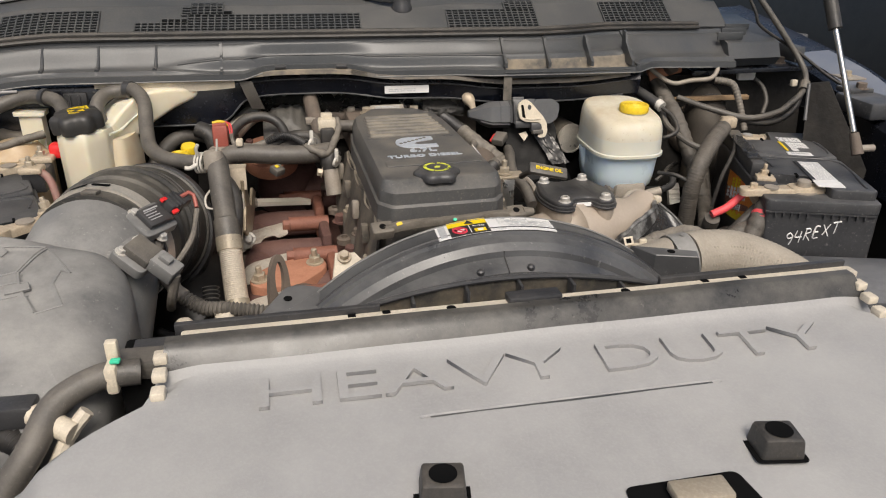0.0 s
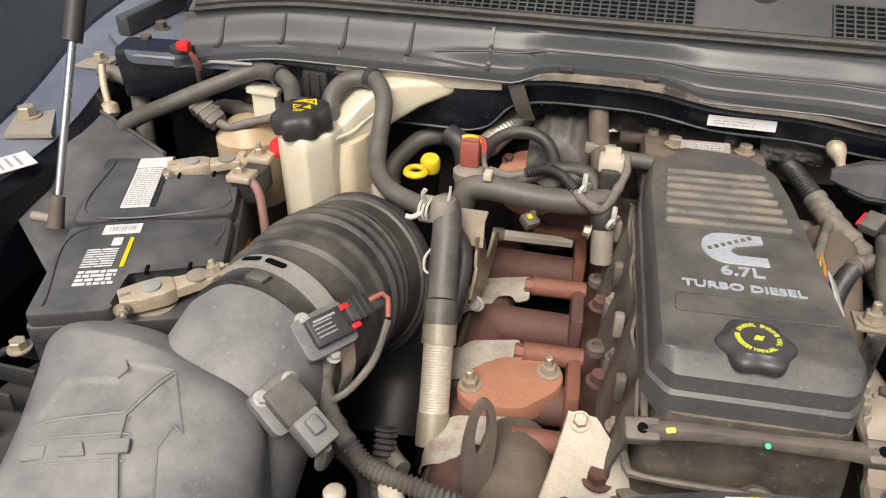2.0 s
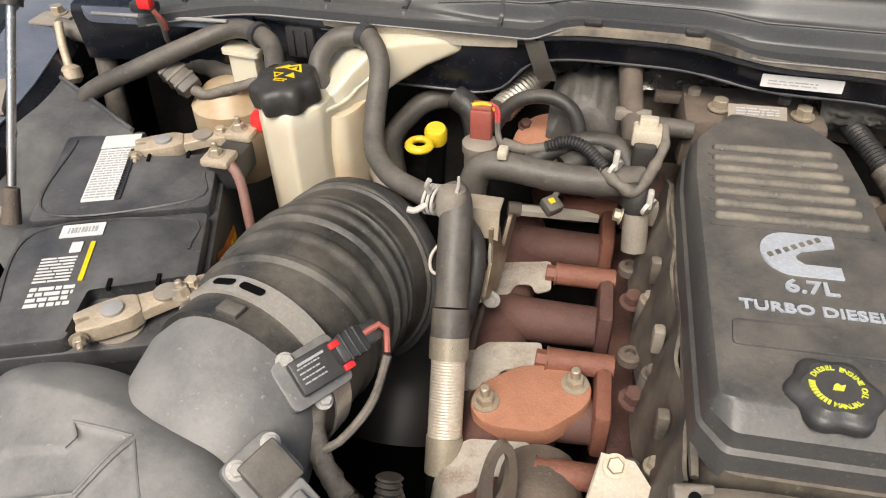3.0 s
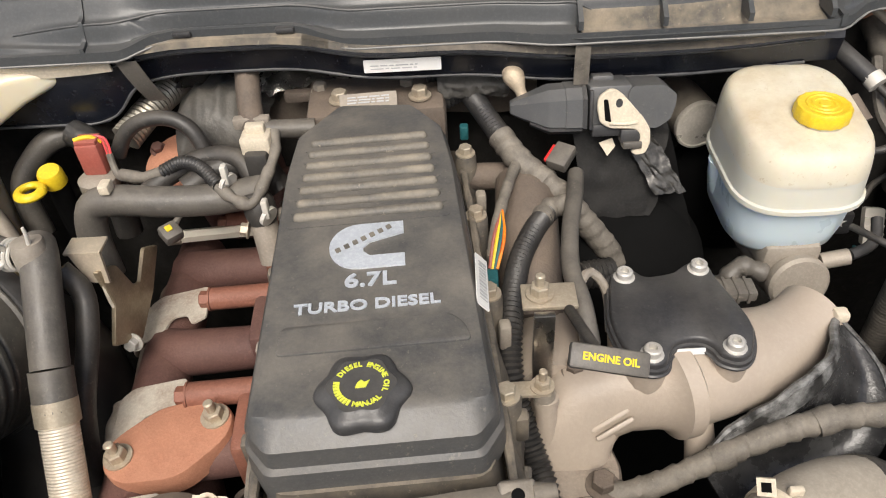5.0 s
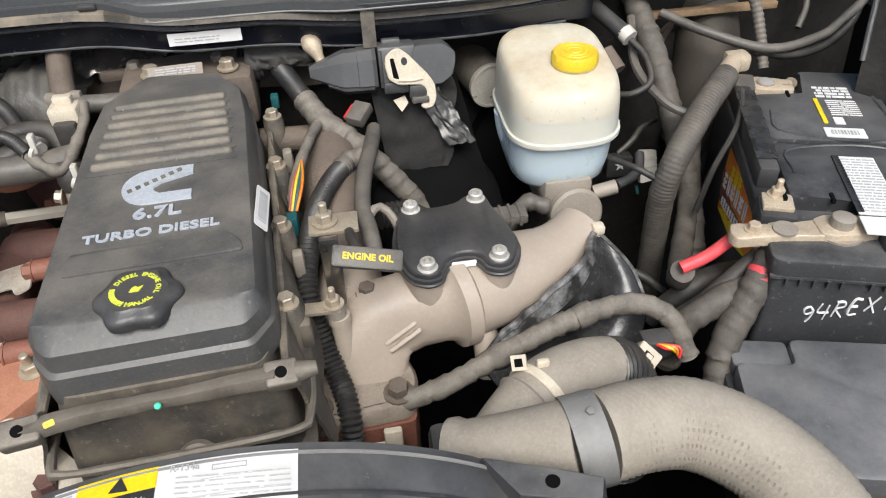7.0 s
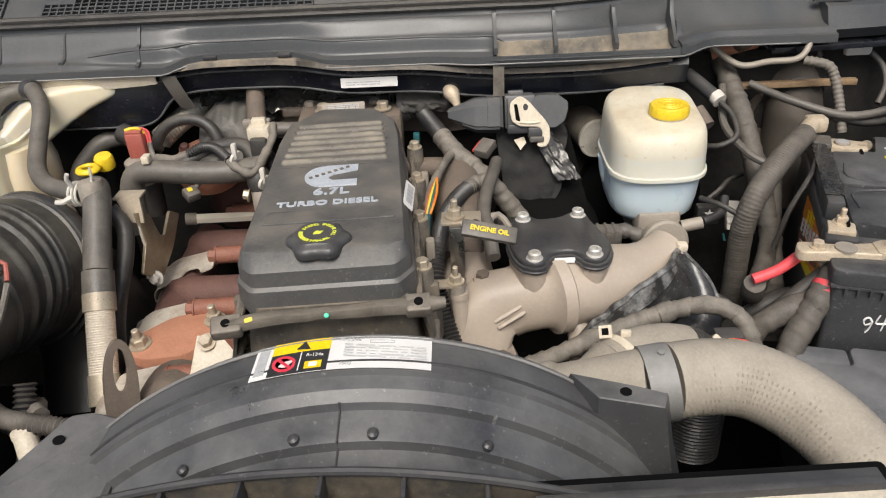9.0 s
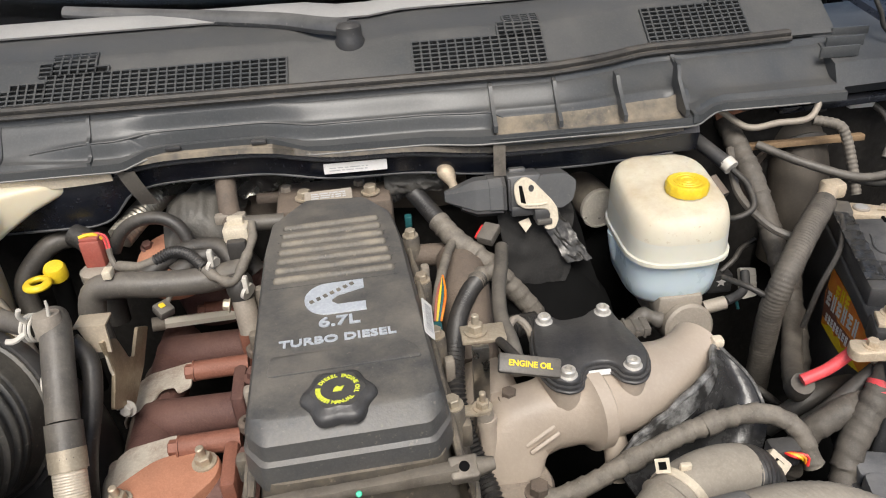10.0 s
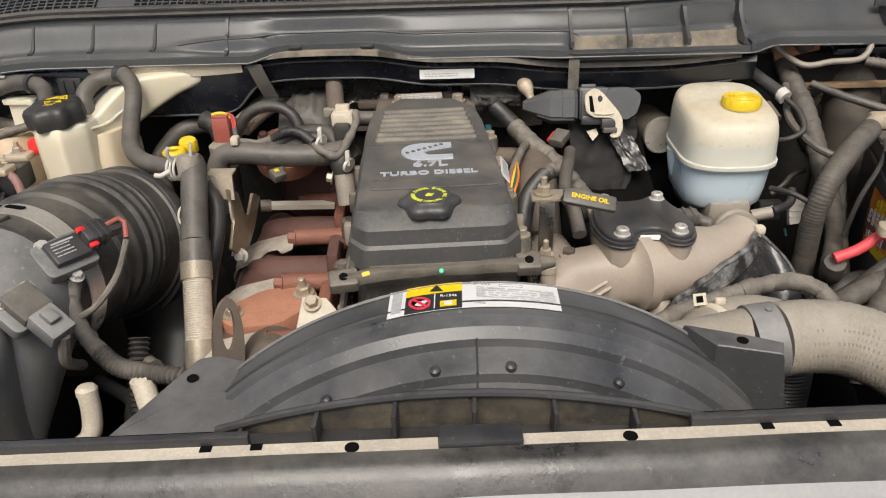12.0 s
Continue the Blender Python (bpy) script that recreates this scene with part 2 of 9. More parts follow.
SHIELDBROWN = mat("brown_dusty_shield", (0.155, 0.125, 0.098), 0.6, second=(0.10, 0.08, 0.064), amount=0.6, scale=18, dust=(0.26, 0.22, 0.17), dusty=0.4)
BLANKETFOIL = mat("dark_crumpled_foil", (0.075, 0.071, 0.064), 0.50, metal=0.15, second=(0.040, 0.038, 0.034), amount=0.8, scale=40, bump=0.15, dust=(0.19, 0.17, 0.14), dusty=0.35, lumps=0.2)
FOILFILM = mat("crinkled_silver_film", (0.075, 0.072, 0.067), 0.25, metal=0.4, second=(0.02, 0.019, 0.018), amount=0.95, scale=70, bump=0.1, fine=150, lumps=0.2)
INSUL = mat("firewall_blanket", (0.014, 0.013, 0.012), 0.75, second=(0.026, 0.023, 0.02), bump=0.6, fine=90, dust=TAN, dusty=0.06, spec=0.2)
BATTERY = mat("battery_case", (0.030, 0.031, 0.034), 0.38, dust=(0.27, 0.26, 0.245), dusty=0.50, scale=12)
ASPHALT = mat("asphalt", (0.055, 0.055, 0.055), 0.85, second=(0.08, 0.078, 0.075), scale=3, bump=0.5, fine=180)
PLATEDBROWN = mat("brown_plated_steel", (0.35, 0.285, 0.195), 0.40, metal=0.5, second=(0.20, 0.155, 0.10), amount=0.6, scale=40, dust=(0.36, 0.30, 0.22), dusty=0.25)
FLAPSTEEL = mat("pale_plated_bracket", (0.56, 0.48, 0.37), 0.42, metal=0.35, second=(0.40, 0.33, 0.24), amount=0.6, scale=50, dust=TAN, dusty=0.2)
FERRULE = mat("brassy_dull_steel", (0.38, 0.33, 0.25), 0.5, metal=0.35, second=(0.26, 0.22, 0.17), amount=0.6, dust=TAN, dusty=0.3)
BRAID = mat("ribbed_pale_steel", (0.72, 0.64, 0.53), 0.38, metal=0.35, second=(0.55, 0.47, 0.37), scale=90)
WOOD = mat("bare_wood_edge", (0.27, 0.18, 0.10), 0.75, second=(0.16, 0.105, 0.06), amount=0.8, scale=60, lumps=0.3)
TEAL = mat("teal_plastic", (0.015, 0.10, 0.11), 0.5)
GREENINKDOT = mat("green_paint_dot", (0.05, 0.6, 0.35), 0.5, bump=0.0)
GLASS = bpy.data.materials.new("windshield_glass")
GLASS.use_nodes = True
_g = GLASS.node_tree.nodes["Principled BSDF"]
_g.inputs["Transmission Weight"].default_value, _g.inputs["Roughness"].default_value, _g.inputs["IOR"].default_value = 1.0, 0.02, 1.45


# ---- mesh helpers ----
def root_matrix(ob):
    while ob.parent:
        ob = ob.parent
    return ob.matrix_basis


def thing(name, place, label, category, group="", kind=""):
    """An empty at a thing's base, which its parts hang from."""
    ob = new(name)
    ob.empty_display_size = 0.02
    ob.matrix_basis = Matrix.Translation(place)
    return tagged(ob, label, category, group, kind)


def finish(me, material, sharp=38):
    me.materials.append(material)
    me.shade_smooth()
    me.set_sharp_from_angle(angle=radians(sharp))


def part(name, bm, material, parent=None, label="", sharp=38):
    """Links a mesh in world coordinates as one object under a thing or a part."""
    bmesh.ops.recalc_face_normals(bm, faces=bm.faces)
    me = bpy.data.meshes.new(name)
    bm.to_mesh(me)
    bm.free()
    finish(me, material, sharp)
    ob = new(name, me)
    if parent:
        me.transform(root_matrix(parent).inverted())
        ob.parent = parent
    if label:
        ob["label"] = label
    return ob


def box(size, centre=(0, 0, 0), m=None, bevel=0.0, seg=2, taper=1.0, bm=None):
    """A bevelled block; taper shrinks its top."""
    own = bmesh.new()
    bmesh.ops.create_cube(own, size=1.0)
    for v in own.verts:
        k = taper if v.co.z > 0 else 1.0
        v.co = Vector((v.co.x * size[0] * k, v.co.y * size[1] * k, v.co.z * size[2]))
    if bevel:
        bmesh.ops.bevel(own, geom=own.edges[:], offset=bevel, segments=seg, profile=0.5, affect="EDGES")
    own.transform(Matrix.Translation(centre))
    if m is not None:
        own.transform(m)
    return merge(bm, own)


def merge(bm, own):
    if bm is None:
        return own
    me = bpy.data.meshes.new("tmp")
    own.to_mesh(me)
    own.free()
    bm.from_mesh(me)
    bpy.data.meshes.remove(me)
    return bm


def arc_outline(points, radius, seg=4):
    """A closed outline with rounded corners; radius is one number or one a corner."""
    out, n = [], len(points)
    for i, p in enumerate(points):
        r = radius[i] if isinstance(radius, (list, tuple)) else radius
        p, a, b = Vector(p), Vector(points[i - 1]), Vector(points[(i + 1) % n])
        if r <= 0:
            out.append(p)
            continue
        da, db = (a - p).normalized(), (b - p).normalized()
        r = min(r, (a - p).length * 0.49, (b - p).length * 0.49)
        s, e = p + da * r, p + db * r
        for k in range(seg + 1):
            t = k / seg
            out.append((1 - t) ** 2 * s + 2 * t * (1 - t) * p + t * t * e)
    return out


def prism(outline, z0, z1, m=None, bevel=0.0, seg=2, inset=0.0, bm=None):
    """A plate of a 2D outline from z0 to z1, its upper rim rounded off, the top drawn in by inset."""
    own = bmesh.new()
    c = sum((Vector(p) for p in outline), Vector((0, 0))) / len(outline)

    def ring(off, z):
        vs = []
        for p in outline:
            d = Vector(p) - c
            k = max(0.0, 1 - off / max(d.length, 1e-6))
            q = c + d * k
            vs.append(own.verts.new((q.x, q.y, z)))
        return vs

    rings = [ring(0, z0)]
    if bevel:
        for k in range(seg + 1):
            a = math.pi / 2 * k / seg
            rings.append(ring(inset + bevel * (1 - math.cos(a)), z1 - bevel + bevel * math.sin(a)))
    else:
        rings.append(ring(inset, z1))
    n = len(outline)
    for a, b in zip(rings, rings[1:]):
        for i in range(n):
            own.faces.new((a[i], a[(i + 1) % n], b[(i + 1) % n], b[i]))
    own.faces.new(rings[0][::-1]), own.faces.new(rings[-1])
    if m is not None:
        own.transform(m)
    return merge(bm, own)


def grown(outline, d):
    """An outline pushed outwards by d (inwards where d is negative)."""
    pts = [Vector(p) for p in outline]
    n = len(pts)
    turn = sum(pts[i - 1].x * pts[i].y - pts[i].x * pts[i - 1].y for i in range(n))
    out = []
    for i, p in enumerate(pts):
        t = pts[(i + 1) % n] - pts[i - 1]
        t = t.normalized() if t.length > 1e-9 else Vector((1, 0))
        out.append(p + (Vector((t.y, -t.x)) if turn > 0 else Vector((-t.y, t.x))) * d)
    return out


def stack(outline, steps, m=None, bm=None):
    """A moulded plate: rings of the outline, each a (grow, z) step."""
    return loft([[Vector((p.x, p.y, z)) for p in grown(outline, d)] for d, z in steps], m, bm=bm)
def smooth_path(points, step=0.006):
    """A curve through the points, in even steps."""
    pts = [Vector(p) for p in points]
    if len(pts) == 2:
        n = max(2, int((pts[1] - pts[0]).length / step))
        return [pts[0].lerp(pts[1], i / n) for i in range(n + 1)]
    ext = [2 * pts[0] - pts[1], *pts, 2 * pts[-1] - pts[-2]]
    fine = []
    for i in range(1, len(ext) - 2):
        p0, p1, p2, p3 = ext[i - 1 : i + 3]
        for k in range(20):
            t = k / 20
            fine.append(0.5 * (2 * p1 + (p2 - p0) * t + (2 * p0 - 5 * p1 + 4 * p2 - p3) * t * t + (3 * p1 - p0 - 3 * p2 + p3) * t ** 3))
    fine.append(pts[-1])
    out, left = [fine[0]], step
    for a, b in zip(fine, fine[1:]):
        d = (b - a).length
        while d > 1e-9 and left <= d:
            a = a.lerp(b, left / d)
            out.append(a)
            d, left = (b - a).length, step
        left -= d
    if (out[-1] - pts[-1]).length > step * 0.3:
        out.append(pts[-1])
    return out


def tube(points, radius, sides=14, step=0.008, ribs=None, caps=True, squash=1.0, bm=None, wobble=0.0, spiral=None):
    """A round body swept along a path. radius: a number, or a function of 0..1; ribs: (pitch, depth); spiral: (pitch, depth) of wound tape."""
    own = bmesh.new()
    if ribs:
        step = ribs[0] / 4
    if spiral:
        step = spiral[0] / 7
    path = smooth_path(points, step)
    n, rings = len(path), []
    tangent = (path[1] - path[0]).normalized()
    side = tangent.orthogonal().normalized()
    for i, p in enumerate(path):
        t = (path[min(i + 1, n - 1)] - path[max(i - 1, 0)]).normalized()
        side = (side - t * side.dot(t)).normalized()
        up = t.cross(side)
        r = radius(i / (n - 1)) if callable(radius) else radius
        if ribs:
            r += ribs[1] * (0.5, 1.0, 0.5, 0.0)[i % 4] - ribs[1] * 0.5
        if wobble:
            r *= 1 + wobble * noise.noise(p * 120)
        ring = []
        for k in range(sides):
            a = 2 * math.pi * k / sides
            q = r
            if spiral:
                turn = k / sides + i / 7 + 0.25 * noise.noise(p * 60)
                q += spiral[1] * (turn % 1.0 - 0.5) * (1.0 if int(turn) % 3 else 0.4)
            ring.append(own.verts.new(p + side * (q * math.cos(a)) + up * (q * squash * math.sin(a))))
        rings.append(ring)
    for a, b in zip(rings, rings[1:]):
        for k in range(sides):
            own.faces.new((a[k], a[(k + 1) % sides], b[(k + 1) % sides], b[k]))
    if caps:
        own.faces.new(rings[0][::-1]), own.faces.new(rings[-1])
    return merge(bm, own)


def lathe(profile, m=None, sides=28, lobes=None, bm=None):
    """Turned about the local z axis: a profile of (radius, z). lobes: (count, depth) of a fluted rim."""
    own, rings = bmesh.new(), []
    for r, z in profile:
        ring = []
        for k in range(sides):
            a = 2 * math.pi * k / sides
            q = r * (1 + (lobes[1] * math.cos(lobes[0] * a) if lobes and r > 0.4 * max(p[0] for p in profile) else 0))
            ring.append(own.verts.new((q * math.cos(a), q * math.sin(a), z)))
        rings.append(ring)
    for a, b in zip(rings, rings[1:]):
        for k in range(sides):
            own.faces.new((a[k], a[(k + 1) % sides], b[(k + 1) % sides], b[k]))
    own.faces.new(rings[0][::-1]), own.faces.new(rings[-1])
    if m is not None:
        own.transform(m)
    return merge(bm, own)


def loft(sections, m=None, caps=True, bm=None):
    """A skin over rings of the same count."""
    own = bmesh.new()
    rings = [[own.verts.new(p) for p in s] for s in sections]
    n = len(rings[0])
    for a, b in zip(rings, rings[1:]):
        for k in range(n):
            own.faces.new((a[k], a[(k + 1) % n], b[(k + 1) % n], b[k]))
    if caps:
        own.faces.new(rings[0][::-1]), own.faces.new(rings[-1])
    if m is not None:
        own.transform(m)
    return merge(bm, own)


def sheet(f, us, vs, thick=0.0, m=None, bm=None):
    """A surface of f(u, v), given thickness downwards along its normal."""
    own = bmesh.new()
    grid = [[own.verts.new(f(u, v)) for v in vs] for u in us]
    for i in range(len(us) - 1):
        for j in range(len(vs) - 1):
            own.faces.new((grid[i][j], grid[i + 1][j], grid[i + 1][j + 1], grid[i][j + 1]))
    if thick:
        bmesh.ops.recalc_face_normals(own, faces=own.faces)
        own.normal_update()
        bmesh.ops.solidify(own, geom=own.faces[:], thickness=thick)
    if m is not None:
        own.transform(m)
    return merge(bm, own)


def axis_pose(place, z_dir, x_hint=(1, 0, 0)):
    """A pose whose z axis looks along z_dir."""
    z = Vector(z_dir).normalized()
    x = Vector(x_hint)
    x = (x - z * x.dot(z)).normalized()
    y = z.cross(x)
    return Matrix.Translation(place) @ Matrix((x, y, z)).transposed().to_4x4()


def hexhead(radius, height, m, washer=True, stud=0.0, bm=None):
    own = bmesh.new()
    z = 0.0
    if washer:
        lathe([(radius * 1.45, 0), (radius * 1.45, radius * 0.22)], sides=16, bm=own)
        z = radius * 0.22
    prism([(radius * math.cos(math.pi / 3 * k), radius * math.sin(math.pi / 3 * k)) for k in range(6)], z, z + height, bevel=radius * 0.12, seg=1, bm=own)
    if stud:
        lathe([(radius * 0.5, z + height), (radius * 0.5, z + height + stud), (radius * 0.35, z + height + stud + 0.001)], sides=10, bm=own)
    own.transform(m)
    return merge(bm, own)


def bolt(parent, place, radius, material=None, direction=(0, 0, 1), stud=0.0, label="", turn=0.3):
    return part("bolt", hexhead(radius, radius * 1.1, axis_pose(place, direction, (math.cos(turn), math.sin(turn), 0.2)), stud=stud), material or STEEL, parent, label)


def lettering(text, size, m, material, parent, depth=0.0006, shear=0.0, name="lettering", align="CENTER", wide=1.0, bold=0.0):
    """Words in the built-in font as a mesh, in the local xy plane of the pose m."""
    cu = bpy.data.curves.new(name, "FONT")
    cu.body, cu.size, cu.extrude, cu.shear, cu.align_x, cu.align_y, cu.offset = text, size, depth, shear, align, "CENTER", bold
    cu.resolution_u = 3
    tmp = new("tmp_text", cu)
    me = bpy.data.meshes.new_from_object(tmp.evaluated_get(bpy.context.evaluated_depsgraph_get()))
    bpy.data.objects.remove(tmp), bpy.data.curves.remove(cu)
    me.transform(m @ Matrix.Diagonal((wide, 1, 1, 1)))
    me.name = name
    me.materials.clear()
    me.materials.append(material)
    ob = new(name, me)
    if parent:
        me.transform(root_matrix(parent).inverted())
        ob.parent = parent
    return ob


def plate(w, h, m, thick=0.0008, bm=None, r=0.001):
    """A thin rectangle on the local xy plane."""
    o = arc_outline([(-w / 2, -h / 2), (w / 2, -h / 2), (w / 2, h / 2), (-w / 2, h / 2)], r, 2)
    return prism(o, 0, thick, m, bm=bm)


def bars(m, w, h, rows, thick=0.0006, seed=1, frac=0.55, lo=0.06, hi=0.3):
    """Unreadable print: rows of bars of uneven length."""
    rng, own = random.Random(seed), bmesh.new()
    for i in range(rows):
        y = h / 2 - (i + 0.5) * h / rows
        x = -w / 2
        while x < w / 2 - 0.0015:
            l = min(rng.uniform(lo, hi) * w, w / 2 - x)
            box((l, h / rows * frac, thick), (x + l / 2, y, thick / 2), bm=own)
            x += l + 0.04 * w
    own.transform(m)
    return own


# ---- ground and truck body ----
def smoothstep(a, b, x):
    t = max(0.0, min(1.0, (x - a) / (b - a)))
    return t * t * (3 - 2 * t)


def f_ground(u, v):
    return Vector((u, v, 0.0))


tagged(part("ground", sheet(f_ground, [-400, -40, -6, 6, 40, 400], [-400, -40, -6, 6, 40, 400], 0.05), ASPHALT), "worn grey asphalt lot under the truck", "ground", kind="structure")

body = thing("truck_body", (0.2, 1.0, 0.0), "dark navy painted pickup front body with open bay", "truck", kind="structure")


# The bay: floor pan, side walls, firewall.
# Floor and side walls are near-black: the bay's shade is in their colour.
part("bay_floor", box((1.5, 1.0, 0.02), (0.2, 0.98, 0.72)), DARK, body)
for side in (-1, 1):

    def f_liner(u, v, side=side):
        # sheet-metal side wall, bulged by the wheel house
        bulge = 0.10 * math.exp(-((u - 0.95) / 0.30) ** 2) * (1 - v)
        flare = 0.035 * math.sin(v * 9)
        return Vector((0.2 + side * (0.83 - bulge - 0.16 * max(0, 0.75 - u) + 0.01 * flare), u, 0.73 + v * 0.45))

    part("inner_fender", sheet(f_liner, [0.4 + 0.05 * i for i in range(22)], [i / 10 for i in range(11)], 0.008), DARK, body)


def f_fire(u, v):
    return Vector((u, 1.36 + 0.02 * math.sin(u * 7) * v - 0.05 * (1 - v), 0.73 + v * 0.53))


part("firewall", sheet(f_fire, [-0.62 + 0.06 * i for i in range(28)], [i / 8 for i in range(9)], 0.01), INSUL, body, "dark dusty insulated firewall")


def lip_y(x):
    """How far back the firewall's upper lip runs across the bay."""
    return 1.243 - 0.03 * max(0.0, min(1.0, (abs(x - 0.05) - 0.45) / 0.3)) + 0.012 * math.exp(-((x - 0.02) / 0.10) ** 4)


def lip_z(x):
    return 1.288 + 0.010 * math.exp(-((x - 0.03) / 0.11) ** 4) - 0.012 * math.exp(-((x - 0.42) / 0.13) ** 4)


def f_lip(u, v):
    deep = smoothstep(-0.065, -0.115, u) * 0.8
    drop = [0.0, 0.006, 0.014, 0.039 * (1 + 1.08 * deep), 0.044 * (1 + deep)][v]
    back = [0.035, 0.004, 0.0, 0.006, 0.06][v]
    return Vector((u, lip_y(u) + 0.008 + back, lip_z(u) - drop))


xs_lip = [-0.60 + 0.025 * i for i in range(64)]
part("firewall_lip", sheet(f_lip, [x for x in xs_lip if x < 0.62], range(5), 0.003), NAVY, body, "glossy dark upper firewall flange")


for v in (2, 3):
    part("lip_bead", tube([f_lip(x, v) + Vector((0, -0.0015, 0)) for x in xs_lip if -0.30 < x < 0.60], 0.0011 if v == 2 else 0.0014, 6, 0.01, wobble=0.5), SHROUD, body)


def f_seal(u, v):
    off = [(0.030, 0.004), (0.012, 0.006), (-0.004, 0.002), (-0.006, -0.004)][v]
    return Vector((u, lip_y(u) + off[0], lip_z(u) + off[1]))


part("seal_flange", sheet(f_seal, [x for x in xs_lip if 0.10 < x < 0.58], range(4), 0.003), SIDEBLACK, body, "dusty gasket strip under the cowl edge")
part("dusty_flange", sheet(f_seal, [x for x in xs_lip if -0.09 < x < 0.13], range(4), 0.003), DUSTCOWL, body, "tan dusty flange below the raised cowl")
for x in (-0.012, 0.085, 0.40):
    part("flange_clip", box((0.018, 0.012, 0.006), (x, lip_y(x) + 0.004, lip_z(x) + 0.007), bevel=0.002), BLACK, body)

# ---- cowl: front trough panel, weatherstrip, grille panel ----
cowl = thing("cowl_panel", (0.2, 1.3, 1.3), "dark grey plastic cowl panel with dust in its pockets", "cowl")


def cowl_edge_y(x):
    y = 1.240 + 0.016 * smoothstep(-0.075, -0.02, x) * (1 - smoothstep(0.085, 0.15, x)) - 0.014 * smoothstep(0.27, 0.34, x) * (1 - smoothstep(0.58, 0.63, x)) + 0.026 * smoothstep(0.585, 0.64, x) + 0.014 * smoothstep(0.64, 0.84, x) - 0.05 * smoothstep(-0.35, -0.62, x)
    return y


def strip_y(x):
    """Where the hood seal runs along the cowl."""
    return 1.285 + 0.045 * smoothstep(0.43, 0.58, x) + 0.03 * smoothstep(0.6, 0.82, x) - 0.03 * smoothstep(-0.25, -0.6, x)


def f_cowl(u, v):
    """Front trough: from the strip (v = 0) down to the lip (v = 1), stepped up in the middle."""
    raised = smoothstep(-0.075, -0.03, u) * (1 - smoothstep(0.085, 0.15, u))
    y1, y0 = cowl_edge_y(u), strip_y(u) - 0.003
    y = y0 + (y1 - y0) * v
    left = 1 - smoothstep(-0.21, -0.09, u)
    right = smoothstep(0.585, 0.60, u)
    plain = max(left, right)
    z = 1.346 - 0.010 * v
    step_at = 0.50 - 0.20 * raised
    z -= (1 - plain) * (0.016 * smoothstep(0.10, step_at, v) + 0.016 * smoothstep(step_at + 0.10, step_at + 0.24, v))
    z -= plain * (0.026 * smoothstep(0.08, 0.66, v) + 0.006 * smoothstep(0.84, 0.90, v))
    z -= 0.006 * smoothstep(0.05, 0.10, v)
    z += 0.010 * raised * smoothstep(0.45, 0.9, v)
    z -= 0.010 * smoothstep(0.985, 1.0, v)
    z -= 0.006 * smoothstep(0.6, 0.85, u) + 0.025 * smoothstep(-0.35, -0.62, u)
    pocket = smoothstep(0.35, 0.36, u) * (1 - smoothstep(0.572, 0.582, u)) * smoothstep(0.50, 0.60, v) * (1 - smoothstep(0.93, 0.97, v))
    z -= 0.010 * pocket
    return Vector((u, y, z))
vs_cowl = sorted({*(i / 40 for i in range(41)), 0.985, 0.10, 0.14, 0.40, 0.44, 0.38, 0.42, 0.60, 0.64, 0.41, 0.62, 0.95, 0.97})
us_cowl = sorted({*(-0.50 + 0.02 * i for i in range(66)), 0.351, 0.359, 0.573, 0.581, -0.07, -0.045, 0.09, 0.11, 0.13})
part("trough", sheet(f_cowl, us_cowl, vs_cowl, 0.004), COWL, cowl)
part("pocket_dust", sheet(lambda u, v: f_cowl(u, v) + Vector((0, 0, 0.0035)), [0.356 + 0.01 * i for i in range(23)], [0.61 + 0.0133 * i for i in range(25)]), DUSTCOWL, cowl, "tan dust lying in the cowl pockets")
for x in (0.355, 0.43, 0.505, 0.577):
    tall = 1.0 if x < 0.57 else 1.18
    rib = [(0.0, 0.0), (0.050, 0.0), (0.052, 0.044 * tall), (0.040, 0.042 * tall), (0.034, 0.034), (0.012, 0.016), (0.0, 0.008)]
    m = Matrix.Translation((x, cowl_edge_y(x) + 0.003, 1.300)) @ pose(0, 0, 0, 90, 0, 90)
    part("rib", prism(rib, -0.0022, 0.0022, m), COWL, cowl)
for x in (-0.20, -0.285, -0.365, -0.445):
    part("rib", tube([f_cowl(x - 0.004 * v, v) + Vector((0, 0, 0.0006)) for v in (0.12, 0.25, 0.40, 0.55, 0.70, 0.84)], lambda s: 0.0016 + 0.0016 * s, 8, 0.004), COWL, cowl)
    gusset = [(0.0, 0.0), (0.016, 0.0), (0.018, 0.016), (0.012, 0.014), (0.002, 0.006)]
    p = f_cowl(x - 0.004, 0.93)
    part("gusset", prism(gusset, -0.0014, 0.0014, Matrix.Translation((p.x, p.y, p.z - 0.002)) @ pose(0, 0, 0, 90, 0, 90)), COWL, cowl)
for x0, x1 in ((-0.105, -0.101), (0.585, 0.590)):
    part("seam_ridge", sheet(lambda u, v: f_cowl(u, v) + Vector((0, 0, 0.004)), [x0, x1], vs_cowl, 0.004), COWL, cowl)


part("edge_bead", tube([f_cowl(-0.49 + 0.02 * i, 1.0) + Vector((0, -0.001, 0.001)) for i in range(63)], 0.0011, 6, 0.01), DUCT, cowl, "worn pale front edge of the cowl")


def step_line(x):
    raised = smoothstep(-0.075, -0.03, x) * (1 - smoothstep(0.085, 0.15, x))
    return 0.50 - 0.20 * raised + 0.10


for x0, x1 in ((-0.17, 0.575),):
    part("contour_bead", tube([f_cowl(x0 + (x1 - x0) * k / 40, step_line(x0 + (x1 - x0) * k / 40)) + Vector((0, 0, 0.0006)) for k in range(41)], 0.0012, 6, 0.008), GRILLEP, cowl)


